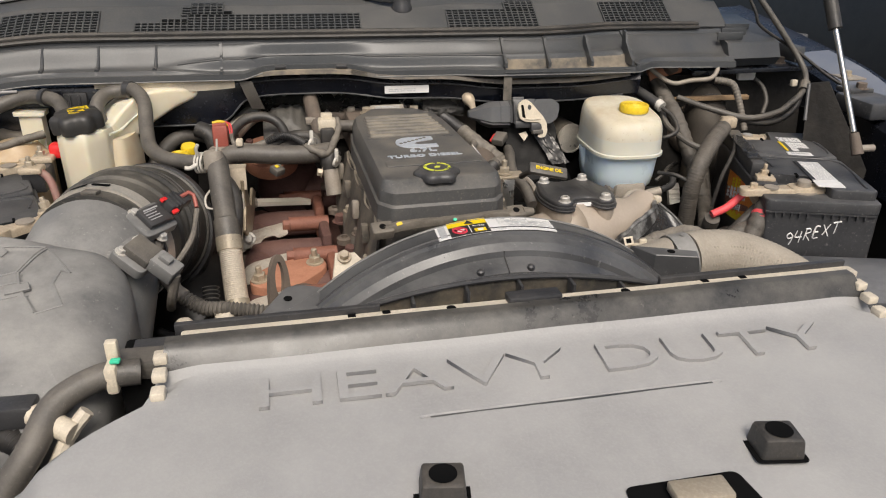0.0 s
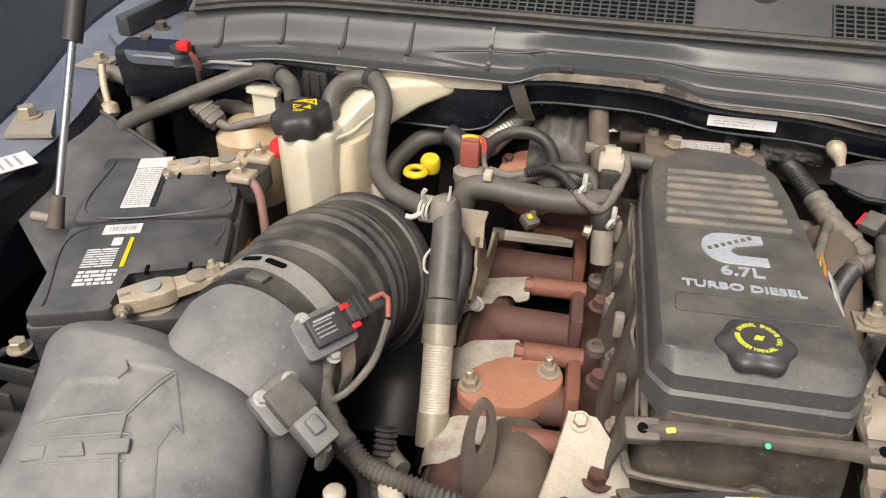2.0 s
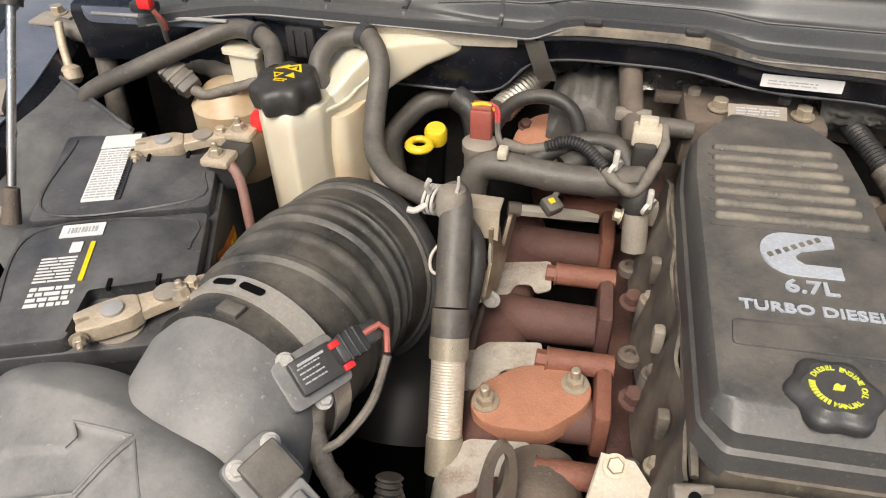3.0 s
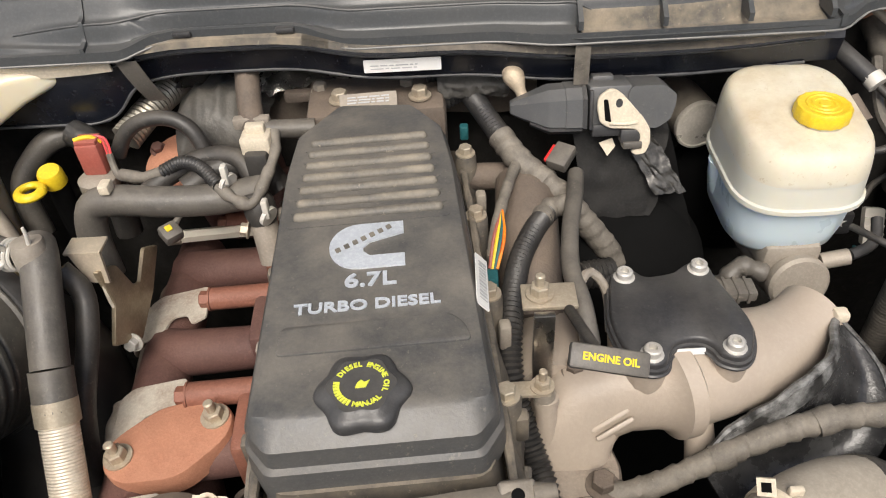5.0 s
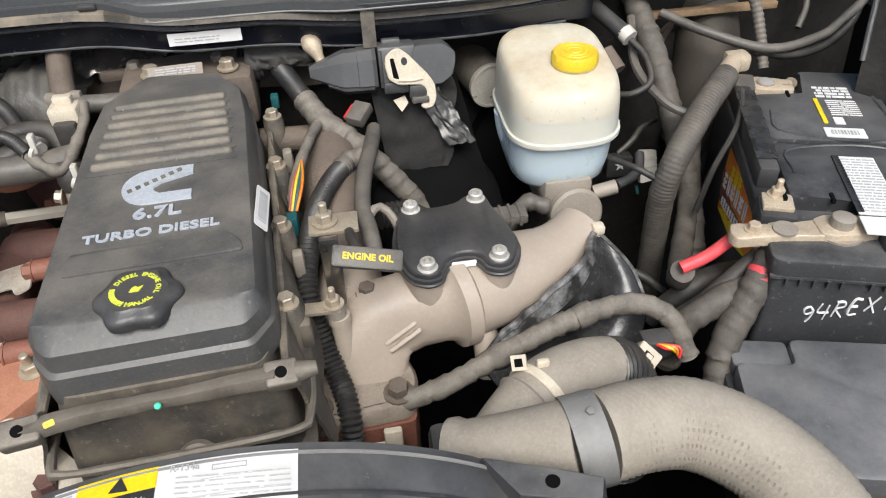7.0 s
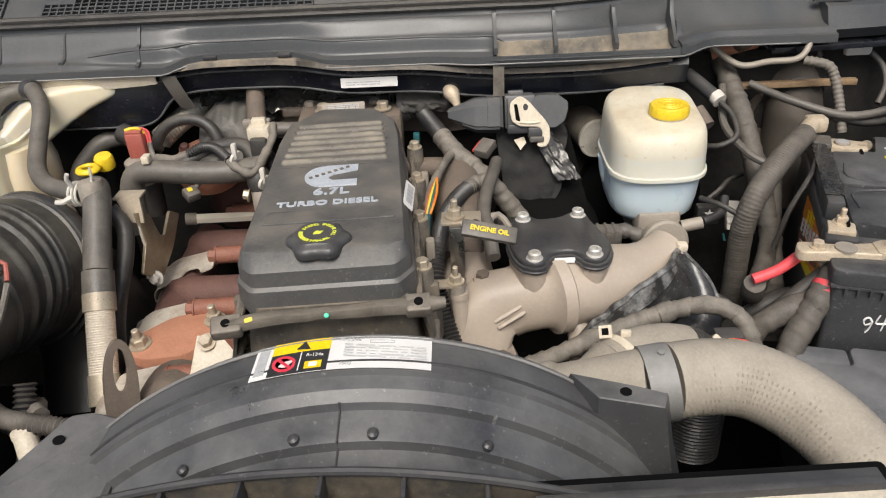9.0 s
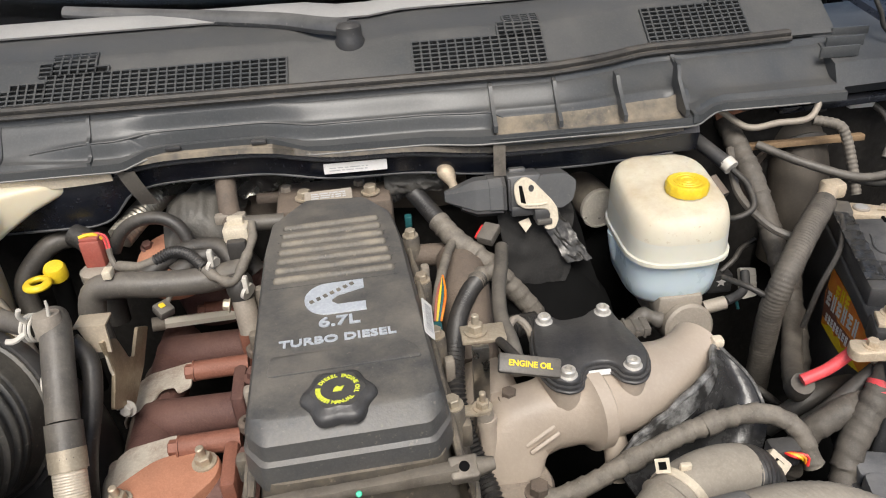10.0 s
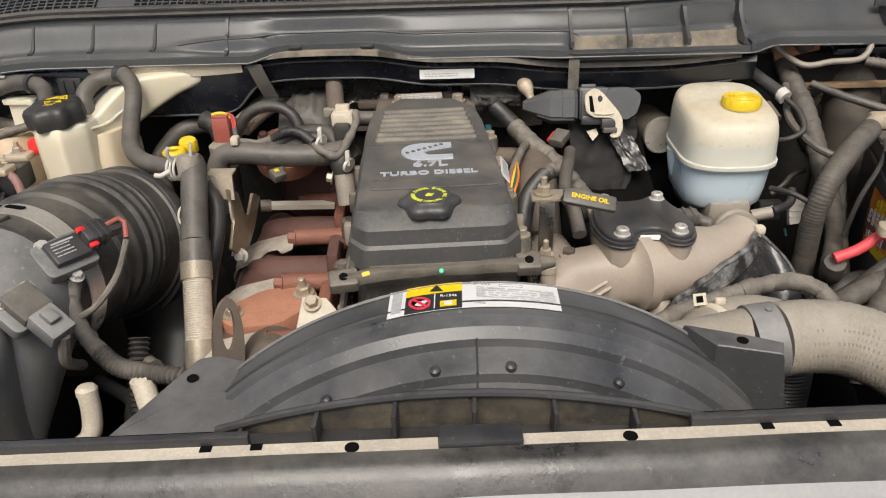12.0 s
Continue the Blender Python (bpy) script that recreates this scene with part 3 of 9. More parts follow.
def strip_point(x, lift=0.0):
    p = f_cowl(x, 0.0)
    return Vector((x, p.y + 0.004, p.z + 0.006 + lift))


part("weatherstrip", tube([strip_point(-0.485 + 0.065 * i) for i in range(20)], 0.0065, 10, 0.02, squash=1.2), RUBBER, cowl, "grey rubber hood seal along the cowl")
part("strip_lip", tube([strip_point(-0.485 + 0.065 * i) + Vector((0, -0.010, -0.003)) for i in range(20)], 0.0035, 8, 0.02), RUBBER, cowl)


REAR = 0.17


def f_rear(u, v):
    """Grille panel: a steep step behind the seal, then a gentle rise to the glass."""
    d = v * REAR
    z = 1.349 + 0.62 * min(d, 0.065) + 0.16 * max(0.0, d - 0.065) - 0.006 * smoothstep(0.6, 0.85, u) - 0.03 * smoothstep(-0.35, -0.62, u)
    dip = 0.006 * math.exp(-((u - 0.20) / 0.05) ** 4) * smoothstep(0.2, 0.4, v)
    return Vector((u, strip_y(u) + 0.003 + d, z - dip))


part("grille_panel", sheet(f_rear, [-0.50 + 0.03 * i for i in range(45)], [i / 34 for i in range(35)], 0.004), GRILLEP, cowl, "weathered grey plastic grille panel")
part("glass_moulding", sheet(lambda u, v: f_rear(u, 0.74 + 0.26 * v) + Vector((0, 0, 0.006 + 0.006 * math.sin(math.pi * v))), [-0.50 + 0.04 * i for i in range(34)], [0, 0.2, 0.5, 0.8, 1.0], 0.003), GREYCOVER, cowl, "pale moulding below the windshield")


def grille(blocks, step_x=0.0105, step_y=0.0056):
    """Openings between thin bars, in a stepped outline of rectangles (x0, x1, near, far from the seal)."""
    back, net = bmesh.new(), bmesh.new()
    for x0, x1, y0, y1 in blocks:
        nx, ny = max(1, round((x1 - x0) / step_x)), max(1, round((y1 - y0) / step_y))

        def at(x, y, up):
            return f_rear(x, y / REAR) + Vector((0, -0.5 * up, 0.85 * up))

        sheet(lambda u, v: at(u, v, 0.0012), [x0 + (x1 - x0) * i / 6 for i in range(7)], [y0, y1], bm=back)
        for i in range(nx + 1):
            x = x0 + (x1 - x0) * i / nx
            sheet(lambda u, v: at(u, v, 0.0045), [x - 0.0011, x + 0.0011], [y0, (y0 + y1) / 2, y1], 0.003, bm=net)
        for j in range(ny + 1):
            y = y0 + (y1 - y0) * j / ny
            sheet(lambda u, v: at(u, v, 0.0040), [x0 + (x1 - x0) * i / 4 for i in range(5)], [y - 0.0009, y + 0.0009], 0.003, bm=net)
    holder = part("grille", net, COWL, cowl)
    # Near-black sheet under the bars paints the shade of the openings.
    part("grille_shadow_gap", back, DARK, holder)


grille([(-0.155, 0.122, 0.003, 0.042), (-0.150, -0.100, 0.042, 0.072), (-0.100, -0.085, 0.042, 0.050), (-0.165, -0.150, 0.042, 0.058)])
grille([(-0.235, -0.155, 0.003, 0.026), (-0.195, -0.155, 0.026, 0.034)])
grille([(0.270, 0.428, 0.003, 0.048), (0.385, 0.428, 0.048, 0.085), (0.375, 0.385, 0.048, 0.066)])
grille([(0.565, 0.70, 0.003, 0.056), (0.66, 0.70, 0.056, 0.072)])
grille([(-0.43, -0.29, 0.003, 0.052), (-0.46, -0.43, 0.003, 0.038), (-0.485, -0.46, 0.003, 0.020)])

wiper = thing("wiper_pivot", (0.197, 1.354, 1.38), "black wiper spindle with domed cap and thin arm", "wiper")
part("spindle", lathe([(0.018, -0.004), (0.018, 0.006), (0.0155, 0.010), (0.0155, 0.022), (0.012, 0.026), (0.004, 0.028)], Matrix.Translation((0.197, 1.354, 1.380))), BLACK, wiper)
part("arm", tube([(0.197, 1.354, 1.400), (0.16, 1.370, 1.402), (0.11, 1.40, 1.404), (0.0, 1.43, 1.410), (-0.17, 1.47, 1.42)], lambda s: 0.012 - 0.004 * s, 10, 0.01, squash=0.7), SHROUD, wiper, "blue-grey weathered wiper arm")
wiper2 = thing("windshield_wiper", (0.5, 1.47, 1.41), "black rubber wiper blade lying along the glass", "wiper")
part("blade", tube([(0.22, 1.475, 1.412), (0.45, 1.50, 1.42), (0.72, 1.49, 1.415)], 0.007, 8), BLACK, wiper2)

wind = thing("windshield", (0.2, 1.9, 1.4), "tinted curved windshield glass above the cowl", "windshield", kind="structure")
part("pane", sheet(lambda u, v: Vector((u, 1.475 + v * 0.75 - 0.10 * ((u - 0.2) / 0.8) ** 2, 1.395 + v * 0.48)), [-0.6 + 0.1 * i for i in range(17)], [i / 6 for i in range(7)], 0.005), GLASS, wind)
part("dashboard", box((1.5, 0.5, 0.2), (0.2, 1.95, 1.38), bevel=0.04), CLEANBLACK, wind)
part("cab_back", box((1.7, 0.04, 1.2), (0.2, 2.9, 1.5)), DARK, wind)

# ---- fenders, hood ----
for side, nm in ((-1, "passenger"), (1, "driver")):
    fen = thing("fender", (0.2 + side * 0.9, 1.0, 0.9), "glossy dark navy front fender with dusty top edge", "fender", group="front fenders")

    def f_fender(u, v, side=side):
        prof = [(0.79, 1.09), (0.80, 1.188), (0.812, 1.20), (0.895, 1.205), (0.903, 1.209), (0.912, 1.202), (0.94, 1.165), (0.985, 1.09), (1.0, 1.0), (1.0, 0.6)]
        x, z = prof[v]
        rise = max(0.0, 0.13 * (u - 1.06))
        pinch = 0.17 * smoothstep(1.0, 0.3, u)
        pinch -= 0.07 * smoothstep(1.08, 1.45, u)
        return Vector((0.2 + side * (x - pinch), u, z + rise - 0.07 * smoothstep(0.8, 0.3, u)))

    part("panel", sheet(f_fender, [0.3 + 0.06 * i for i in range(28)], range(10), 0.004), NAVY, fen)
    part("ledge", sheet(lambda u, v, side=side: f_fender(u, 2) + (f_fender(u, 3) - f_fender(u, 2)) * v + Vector((0, 0, 0.003)), [0.5 + 0.06 * i for i in range(18)], [0, 0.5, 1], 0.002), NAVYDUST, fen, "dusty grey ledge of the fender")
    for y in (1.22, 1.36) if side > 0 else (1.30,):
        p = f_fender(y, 2) + Vector((side * 0.025, 0, 0.004))
        part("shim_plate", box((0.045, 0.06, 0.004), p, bevel=0.001), ALU, fen)
        bolt(fen, p + Vector((0, 0, 0.002)), 0.008, ZINC)

hood = thing("hood", (0.2, 1.45, 1.4), "raised dark navy hood panel above the bay", "hood", kind="structure")
part("panel", sheet(lambda u, v: Vector((u, 1.52 - v * 0.62, 1.50 + v * 1.05 + 0.05 * math.sin(math.pi * v))), [-0.6 + 0.2 * i for i in range(9)], [i / 8 for i in range(9)], 0.03), NAVY, hood)


# ---- engine: cover, head, manifolds ----
E = Matrix.Translation((0.186, 0.86, 1.242)) @ pose(0, 0, 0, 0, 0, 3.8)


def e_at(u, v, w):
    return E @ Vector((u, v, w))


block = thing("engine_block", (0.17, 1.0, 0.8), "dirty brown cast iron diesel engine block", "engine")
part("cylinder_head", box((0.182, 0.78, 0.07), (-0.004, 0.20, -0.177), E, bevel=0.006), DIRTYIRON, block)
part("crankcase", box((0.225, 0.78, 0.25), (-0.012, 0.20, -0.335), E, bevel=0.01), RUST, block)
part("front_housing", box((0.30, 0.05, 0.30), (0.01, -0.215, -0.31), E, bevel=0.012), DIRTYIRON, block)
part("rear_cover", box((0.14, 0.12, 0.06), (0.0, 0.44, -0.05), E, bevel=0.008), DIRTYIRON, block, "dusty black cover behind the valve cover")
for u, v in ((-0.035, 0.405), (0.045, 0.40)):
    bolt(block, e_at(u, v, -0.018), 0.008, ZINC)
part("stamped_plate", plate(0.055, 0.016, E @ pose(-0.005, 0.375, -0.004, 30, 0, 0)), ALU, block, "small grey stamped plate")
part("stamped_print", bars(E @ pose(-0.005, 0.375, -0.0030, 30, 0, 0), 0.040, 0.009, 3, seed=5, frac=0.5), GREYINK, block)

vc = thing("valve_cover", (0.186, 1.03, 1.13), "black dusty valve cover body under the engine cover", "engine cover")


def vc_ring(du, dv0, dv1, w):
    o = arc_outline([(-0.083 - du, -0.022 - dv0), (0.083 + du, -0.022 - dv0), (0.078 + du, 0.33), (0.045, 0.385 + dv1), (-0.04, 0.385 + dv1), (-0.078 - du, 0.32)], 0.018, 4)
    return [E @ Vector((p.x, p.y, w)) for p in o]


part("body", loft([vc_ring(0.008, 0.006, 0.0, -0.150), vc_ring(0.008, 0.006, 0.0, -0.138), vc_ring(0.0, 0.0, 0.0, -0.134), vc_ring(-0.006, -0.002, 0.0, -0.075), vc_ring(-0.012, -0.006, -0.004, -0.045)]), SIDEBLACK, vc)
for k, v in enumerate((0.03, 0.12, 0.21, 0.30)):
    for s in (-1, 1):
        low, out, along = (-0.118, 0.093, v) if s < 0 else (-0.056, 0.084, 0.049 + 0.098 * k)
        part("bolt_boss", lathe([(0.0115, -0.15), (0.0105, low), (0.0085, low + 0.003)], E @ pose(s * out, along, 0), 16), SIDEBLACK, vc)
        bolt(vc, e_at(s * out, along, low + 0.003), 0.0066, DIRTYIRON if s < 0 and k % 2 else ZINC)
for s in (-1, 1):
    def f_side(u, v, s=s):
        fold = 0.5 + 0.5 * math.cos(2 * math.pi * u / 0.09)
        out = 0.098 - 0.018 * v + 0.007 * fold * (1 - 0.5 * v) + 0.0025 * noise.noise(Vector((u * 40, v * 5, s)))
        return e_at(s * out, u, -0.150 + 0.094 * v + 0.004 * math.sin(u * 70) * v)

    part("scalloped_side", sheet(f_side, [-0.015 + 0.006 * k for k in range(58)], [k / 8 for k in range(9)], 0.003), SIDEBLACK, vc, "dirt-caked scalloped side wall")
    part("rim_bead", tube([e_at(s * 0.080, -0.015 + 0.03 * k, -0.055 + 0.003 * math.sin(k * 1.7)) for k in range(12)], 0.0035, 8, 0.01, wobble=0.3), SIDEBLACK, vc)
    for k in range(4):
        part("clip_tab", box((0.010, 0.012, 0.026), (s * 0.094, 0.045 + 0.085 * k, -0.082), E, bevel=0.003), ALU if k % 2 else SIDEBLACK, vc)

cov = thing("engine_cover", (0.186, 1.03, 1.2), "dark grey dusty plastic engine cover with silver badge", "engine cover")
outline = [(-0.062, -0.006), (0.058, -0.006), (0.072, 0.010), (0.067, 0.26), (0.062, 0.315), (0.036, 0.357), (-0.032, 0.365), (-0.068, 0.315), (-0.073, 0.26), (-0.076, 0.010)]


def cov_ring(k, front, w, r=0.005):
    pts = [(u * k, v if v < 0.1 else v * (1 - (1 - k) * 0.25)) for u, v in outline]
    pts[0], pts[1] = (pts[0][0], front), (pts[1][0], front)
    return [E @ Vector((p.x, p.y, w)) for p in arc_outline(pts, r, 4)]


part("shell", loft([cov_ring(1.10, -0.014, -0.052), cov_ring(1.085, -0.012, -0.030), cov_ring(1.05, -0.009, -0.027), cov_ring(1.04, -0.008, -0.013), cov_ring(0.985, 0.006, -0.0018), cov_ring(0.97, 0.009, -0.0003), cov_ring(0.93, 0.014, 0.0)]), COVER, cov, sharp=28)
for k in range(7):
    v = 0.194 + k * 0.0172
    half = 0.058 - 0.0012 * k
    part("vent_ridge", tube([e_at(-half - 0.004, v, 0.0004), e_at(half - 0.003, v, 0.0004)], lambda s: 0.0044 * math.sqrt(max(0.05, 1 - (max(0.0, abs(2 * s - 1) - 0.93) / 0.07) ** 2)), 14, 0.0012, squash=0.8), RIDGE, cov)
    slot = [(-half - 0.004 + 0.004 * math.cos(a), v - 0.0086 + 0.0034 * math.sin(a)) for a in (math.pi / 2 + math.pi * i / 8 for i in range(9))]
    slot += [(half - 0.003 + 0.004 * math.cos(a), v - 0.0086 + 0.0034 * math.sin(a)) for a in (-math.pi / 2 + math.pi * i / 8 for i in range(9))]
    part("vent_slot", prism(slot, -0.002, 0.0005, E), COVER, cov)
part("raised_field", prism(arc_outline([(-0.062, 0.054), (0.063, 0.054), (0.060, 0.068), (0.052, 0.078), (-0.060, 0.078)], 0.004, 3), 0.0, 0.0018, E, bevel=0.001), COVER, cov)
# The badge: a rounded block with a slot, in bright metal.
badge = [(-0.010 + 0.022 * math.cos(a), 0.1545 + 0.0245 * math.sin(a)) for a in (math.pi / 2 + math.pi * k / 14 for k in range(15))]
badge += [(0.023, 0.130), (0.023, 0.1425), (-0.002, 0.1425), (-0.007, 0.1475), (-0.007, 0.1525), (-0.002, 0.158), (0.023, 0.166), (0.023, 0.179)]
part("badge", prism(badge, 0.0, 0.0016, E), BADGE, cov, "silver rounded badge with a slot")
for k in range(7):
    part("badge_bar", prism(arc_outline([(-0.0022, -0.0024), (0.0018, -0.0024), (0.0026, 0.0024), (-0.0014, 0.0024)], 0.0006, 2), 0.0014, 0.0020, E @ pose(-0.0255 + 0.0062 * k, 0.1505 + 0.0037 * k, 0, 0, 0, 31)), RIDGE, cov)
lettering("6.7L", 0.0185, E @ pose(-0.002, 0.1175, 0.0008), BADGE, cov, wide=1.15, bold=0.0004)
lettering("TURBO DIESEL", 0.0128, E @ pose(-0.004, 0.0935, 0.0008), BADGE, cov, wide=1.18, bold=0.0003)
part("edge_sticker", box((0.0012, 0.048, 0.014), (0.0725, 0.115, -0.016), E @ pose(0, 0, 0, 0, 14, 0)), WHITE, cov, "white barcode sticker")

cap = thing("oil_filler_cap", (0.18, 0.882, 1.242), "black fluted oil filler cap with lime print", "cap")
CAPM = E @ pose(-0.006, 0.020, 0.0) @ Matrix.Diagonal((0.91, 0.91, 1, 1))
part("grip", lathe([(0.0300, -0.004), (0.0305, 0.0005), (0.0292, 0.0038), (0.0262, 0.0056), (0.0228, 0.0068), (0.0215, 0.0080), (0.010, 0.0084)], CAPM, 84, lobes=(6, 0.075)), BLACK, cap)
def round_words(text, a_mid, step, flip):
    for k, ch in enumerate(text):
        if ch == " ":
            continue
        a = a_mid + (k - (len(text) - 1) / 2) * step * (1 if flip else -1)
        m = CAPM @ pose(0.0163 * math.cos(radians(a)), 0.0163 * math.sin(radians(a)), 0.0086, 0, 0, a + (90 if flip else -90))
        lettering(ch, 0.0052, m, GREENINK, cap, depth=0.0002, name="print_letter", bold=0.00022)


round_words("DIESEL ENGINE OIL", 62, 10.5, False)
round_words("MANUAL", 285, 11.5, True)
for k in range(9):
    part("print_mark", box((0.0042, 0.0018, 0.0006), (0.0163, 0, 0.0087), CAPM @ pose(0, 0, 0, 0, 0, 172 + 8.5 * k)), GREENINK, cap)
part("oil_can_symbol", prism([(-0.004, -0.003), (0.003, -0.003), (0.0055, 0.0025), (0.002, 0.001), (0.0, 0.003), (-0.0025, 0.001)], 0.0082, 0.0092, CAPM), GREENINK, cap)

tag = part("side_label", plate(0.050, 0.013, axis_pose((0.2535, 0.980, 1.2335), (0.78, -0.02, 0.62), (0.05, 1, 0.05))), WHITE, cov, "white barcode label on the cover flank")
for k in range(12):
    part("bar", box((0.0008 + 0.0006 * (k % 3), 0.008, 0.0004), (-0.018 + 0.0032 * k, 0, 0.0014), axis_pose((0.2535, 0.980, 1.2335), (0.78, -0.02, 0.62), (0.05, 1, 0.05))), GREYINK, tag)
BARMETAL = mat("grimy_grey_metal", (0.19, 0.168, 0.138), 0.5, metal=0.3, second=(0.10, 0.085, 0.07), amount=0.8, scale=50, dust=(0.34, 0.29, 0.22), dusty=0.4)
bar = thing("fuel_line_bracket", (0.19, 0.822, 1.2), "dusty grey metal crossbar with bolt eyes before the cover", "bracket")
rail = smooth_path([(0.104, 0.817, 1.198), (0.135, 0.8205, 1.2015), (0.165, 0.823, 1.2025), (0.215, 0.8265, 1.2035), (0.264, 0.831, 1.204)], 0.005)
section = [(-0.0052, -0.0045), (-0.0058, 0.0), (-0.0045, 0.0040), (0.0, 0.0048), (0.0050, 0.0030), (0.0055, -0.0040), (0.0, -0.0052)]
part("bar", loft([[p + Vector((0.0006 * noise.noise(p * 150), a * k, b * k + 0.0008 * noise.noise(p * 90))) for a, b in section] for p, k in ((p, 0.85 + 0.35 * abs(2 * i / (len(rail) - 1) - 1)) for i, p in enumerate(rail))]), BARMETAL, bar, sharp=60)
for p, turn, wide in (((0.104, 0.816, 1.198), 10, 0.026), ((0.267, 0.831, 1.2035), 5, 0.022)):
    m = Matrix.Translation(p) @ pose(0, 0, 0, 25, 0, turn)
    eye = part("eye", stack(arc_outline([(-wide / 2, -0.009), (wide / 2, -0.009), (wide / 2, 0.009), (-wide / 2, 0.009)], 0.003, 3), [(0, -0.006), (0, 0.004), (-0.0008, 0.0052), (-0.0020, 0.0056)], m), BARMETAL, bar)
    part("bolt_hole", lathe([(0.0040, -0.0004), (0.0040, 0.0006), (0.0032, 0.0008), (0.0004, 0.0008)], m @ pose(0, 0, 0.0056), 16), DARK, eye)
part("end_tip", tube([(0.276, 0.832, 1.203), (0.290, 0.834, 1.203)], lambda s: 0.0078 - 0.003 * s, 12, 0.004), BARMETAL, bar)
part("lower_rim", tube([e_at(-0.090, 0.02, -0.098), e_at(-0.088, -0.022, -0.098), e_at(-0.078, -0.034, -0.098), e_at(0.0, -0.036, -0.098), e_at(0.078, -0.034, -0.098), e_at(0.090, -0.020, -0.098), e_at(0.094, 0.02, -0.098)], 0.0034, 8, 0.006, wobble=0.3), BARMETAL, vc, "dusty rim of the gear housing")
part("rim_boss", lathe([(0.015, -0.012), (0.016, 0.004), (0.013, 0.008), (0.006, 0.009)], axis_pose(e_at(0.010, -0.038, -0.108), (0, -0.55, 0.8)), 22), BARMETAL, vc)
part("paint_dot", lathe([(0.0024, 0.0), (0.0018, 0.001)], axis_pose((0.190, 0.8165, 1.2055), (0, -0.7, 0.7)), 10), GREENINKDOT, bar)
part("paint_dab", plate(0.007, 0.004, axis_pose((0.124, 0.815, 1.2045), (0, -0.6, 0.8), (1, 0.4, 0))), YELLOW, bar)

# Exhaust side.
exh = thing("exhaust_manifold", (0.0, 1.05, 1.0), "rust-brown cast exhaust manifold with red spacer tubes", "manifold")
part("log", tube([e_at(-0.235, -0.15, -0.205), e_at(-0.230, 0.05, -0.205), e_at(-0.228, 0.28, -0.205), e_at(-0.225, 0.42, -0.21)], 0.026, 18, 0.02), RUST, exh)
for k, v in enumerate((0.395, 0.275, 0.155, 0.035, -0.085)):
    part("runner", tube([e_at(-0.230, v - 0.020, -0.20), e_at(-0.20, v - 0.034, -0.190), e_at(-0.125, v - 0.034, -0.190)], lambda s: 0.024 - 0.003 * s, 16, 0.01), RUST, exh)
    part("port_flange", box((0.016, 0.078, 0.058), (-0.128, v - 0.020, -0.182), E, bevel=0.006), RUST if k % 2 else TUBERUST, exh)
    if k < 4:
        sp = part("spacer_tube", tube([e_at(-0.120, v + 0.008, -0.160), e_at(-0.180, v + 0.006, -0.158)], 0.0115, 14, 0.02), TUBERUST, exh)
        bolt(exh, e_at(-0.180, v + 0.006, -0.158), 0.0085, TUBERUST, direction=(-1, -0.05, 0.05))
    bolt(exh, e_at(-0.105, v - 0.045, -0.139), 0.009, RUST)
    part("socket_plug", lathe([(0.011, -0.004), (0.011, 0.004), (0.009, 0.006), (0.005, 0.006), (0.005, 0.001), (0.001, 0.001)], E @ pose(-0.108, v + 0.005, -0.140), 16), DIRTYIRON, exh)
M_FL = Matrix.Translation((-0.012, 0.968, 1.068)) @ pose(0, 0, 0, 3, -4, 24)
part("turbo_outlet", tube([(-0.015, 0.970, 1.055), (-0.02, 0.965, 0.98)], 0.032, 18, 0.02), RUST, exh)
flange = part("block_off_plate", prism(arc_outline([(-0.058, 0.0), (-0.046, -0.022), (0.0, -0.040), (0.046, -0.022), (0.058, 0.0), (0.046, 0.022), (0.0, 0.036), (-0.046, 0.022)], 0.014, 4), -0.012, 0.012, M_FL, bevel=0.003), ORANGE_RUST, exh, "orange-rusted flange plate with two studs")
for s in (-1, 1):
    part("stud_nut", hexhead(0.0085, 0.009, M_FL @ pose(s * 0.041, 0.002, 0.012), stud=0.010), ZINC, flange)

shield = thing("heat_shield", (-0.05, 1.05, 1.06), "crumpled bare metal heat shield over the manifold", "heat shield")


def f_shield(u, v):
    w = 0.006 * math.sin(u * 55) + 0.004 * math.sin(u * 23 + v * 6)
    cut = 0.016 * (0.5 + 0.5 * math.cos((u - 0.02) * 2 * math.pi / 0.117))
    return e_at(-0.272 + v * (0.040 - cut) + w * 0.5, u, -0.235 + 0.040 * math.sin(v * 1.9) + w)


part("sheet_metal", sheet(f_shield, [-0.06 + 0.008 * i for i in range(52)], [i / 8 for i in range(9)], 0.0015), DIRTYIRON, shield)
for v in (0.275, 0.155, 0.04):
    so = arc_outline([(-0.062, 0.022), (-0.050, 0.030), (0.004, 0.026), (0.006, -0.016), (-0.010, -0.020), (-0.016, -0.006), (-0.032, -0.004), (-0.040, -0.020), (-0.062, -0.028)], 0.005, 3)
    m = E @ pose(-0.190, v + 0.004, -0.166, 4, -14, 0)
    piece = part("saddle", prism(so, -0.001, 0.001, m), SHIELD, shield)
    part("saddle_fold", sheet(lambda a, b: m @ Vector((-0.062 - 0.022 * math.sin(b * 1.4), -0.026 + 0.048 * a + 0.004 * b, -0.026 * (1 - math.cos(b * 1.4)) - 0.002 * math.sin(a * 9))), [i / 8 for i in range(9)], [i / 6 for i in range(7)], 0.0015), SHIELD, piece)

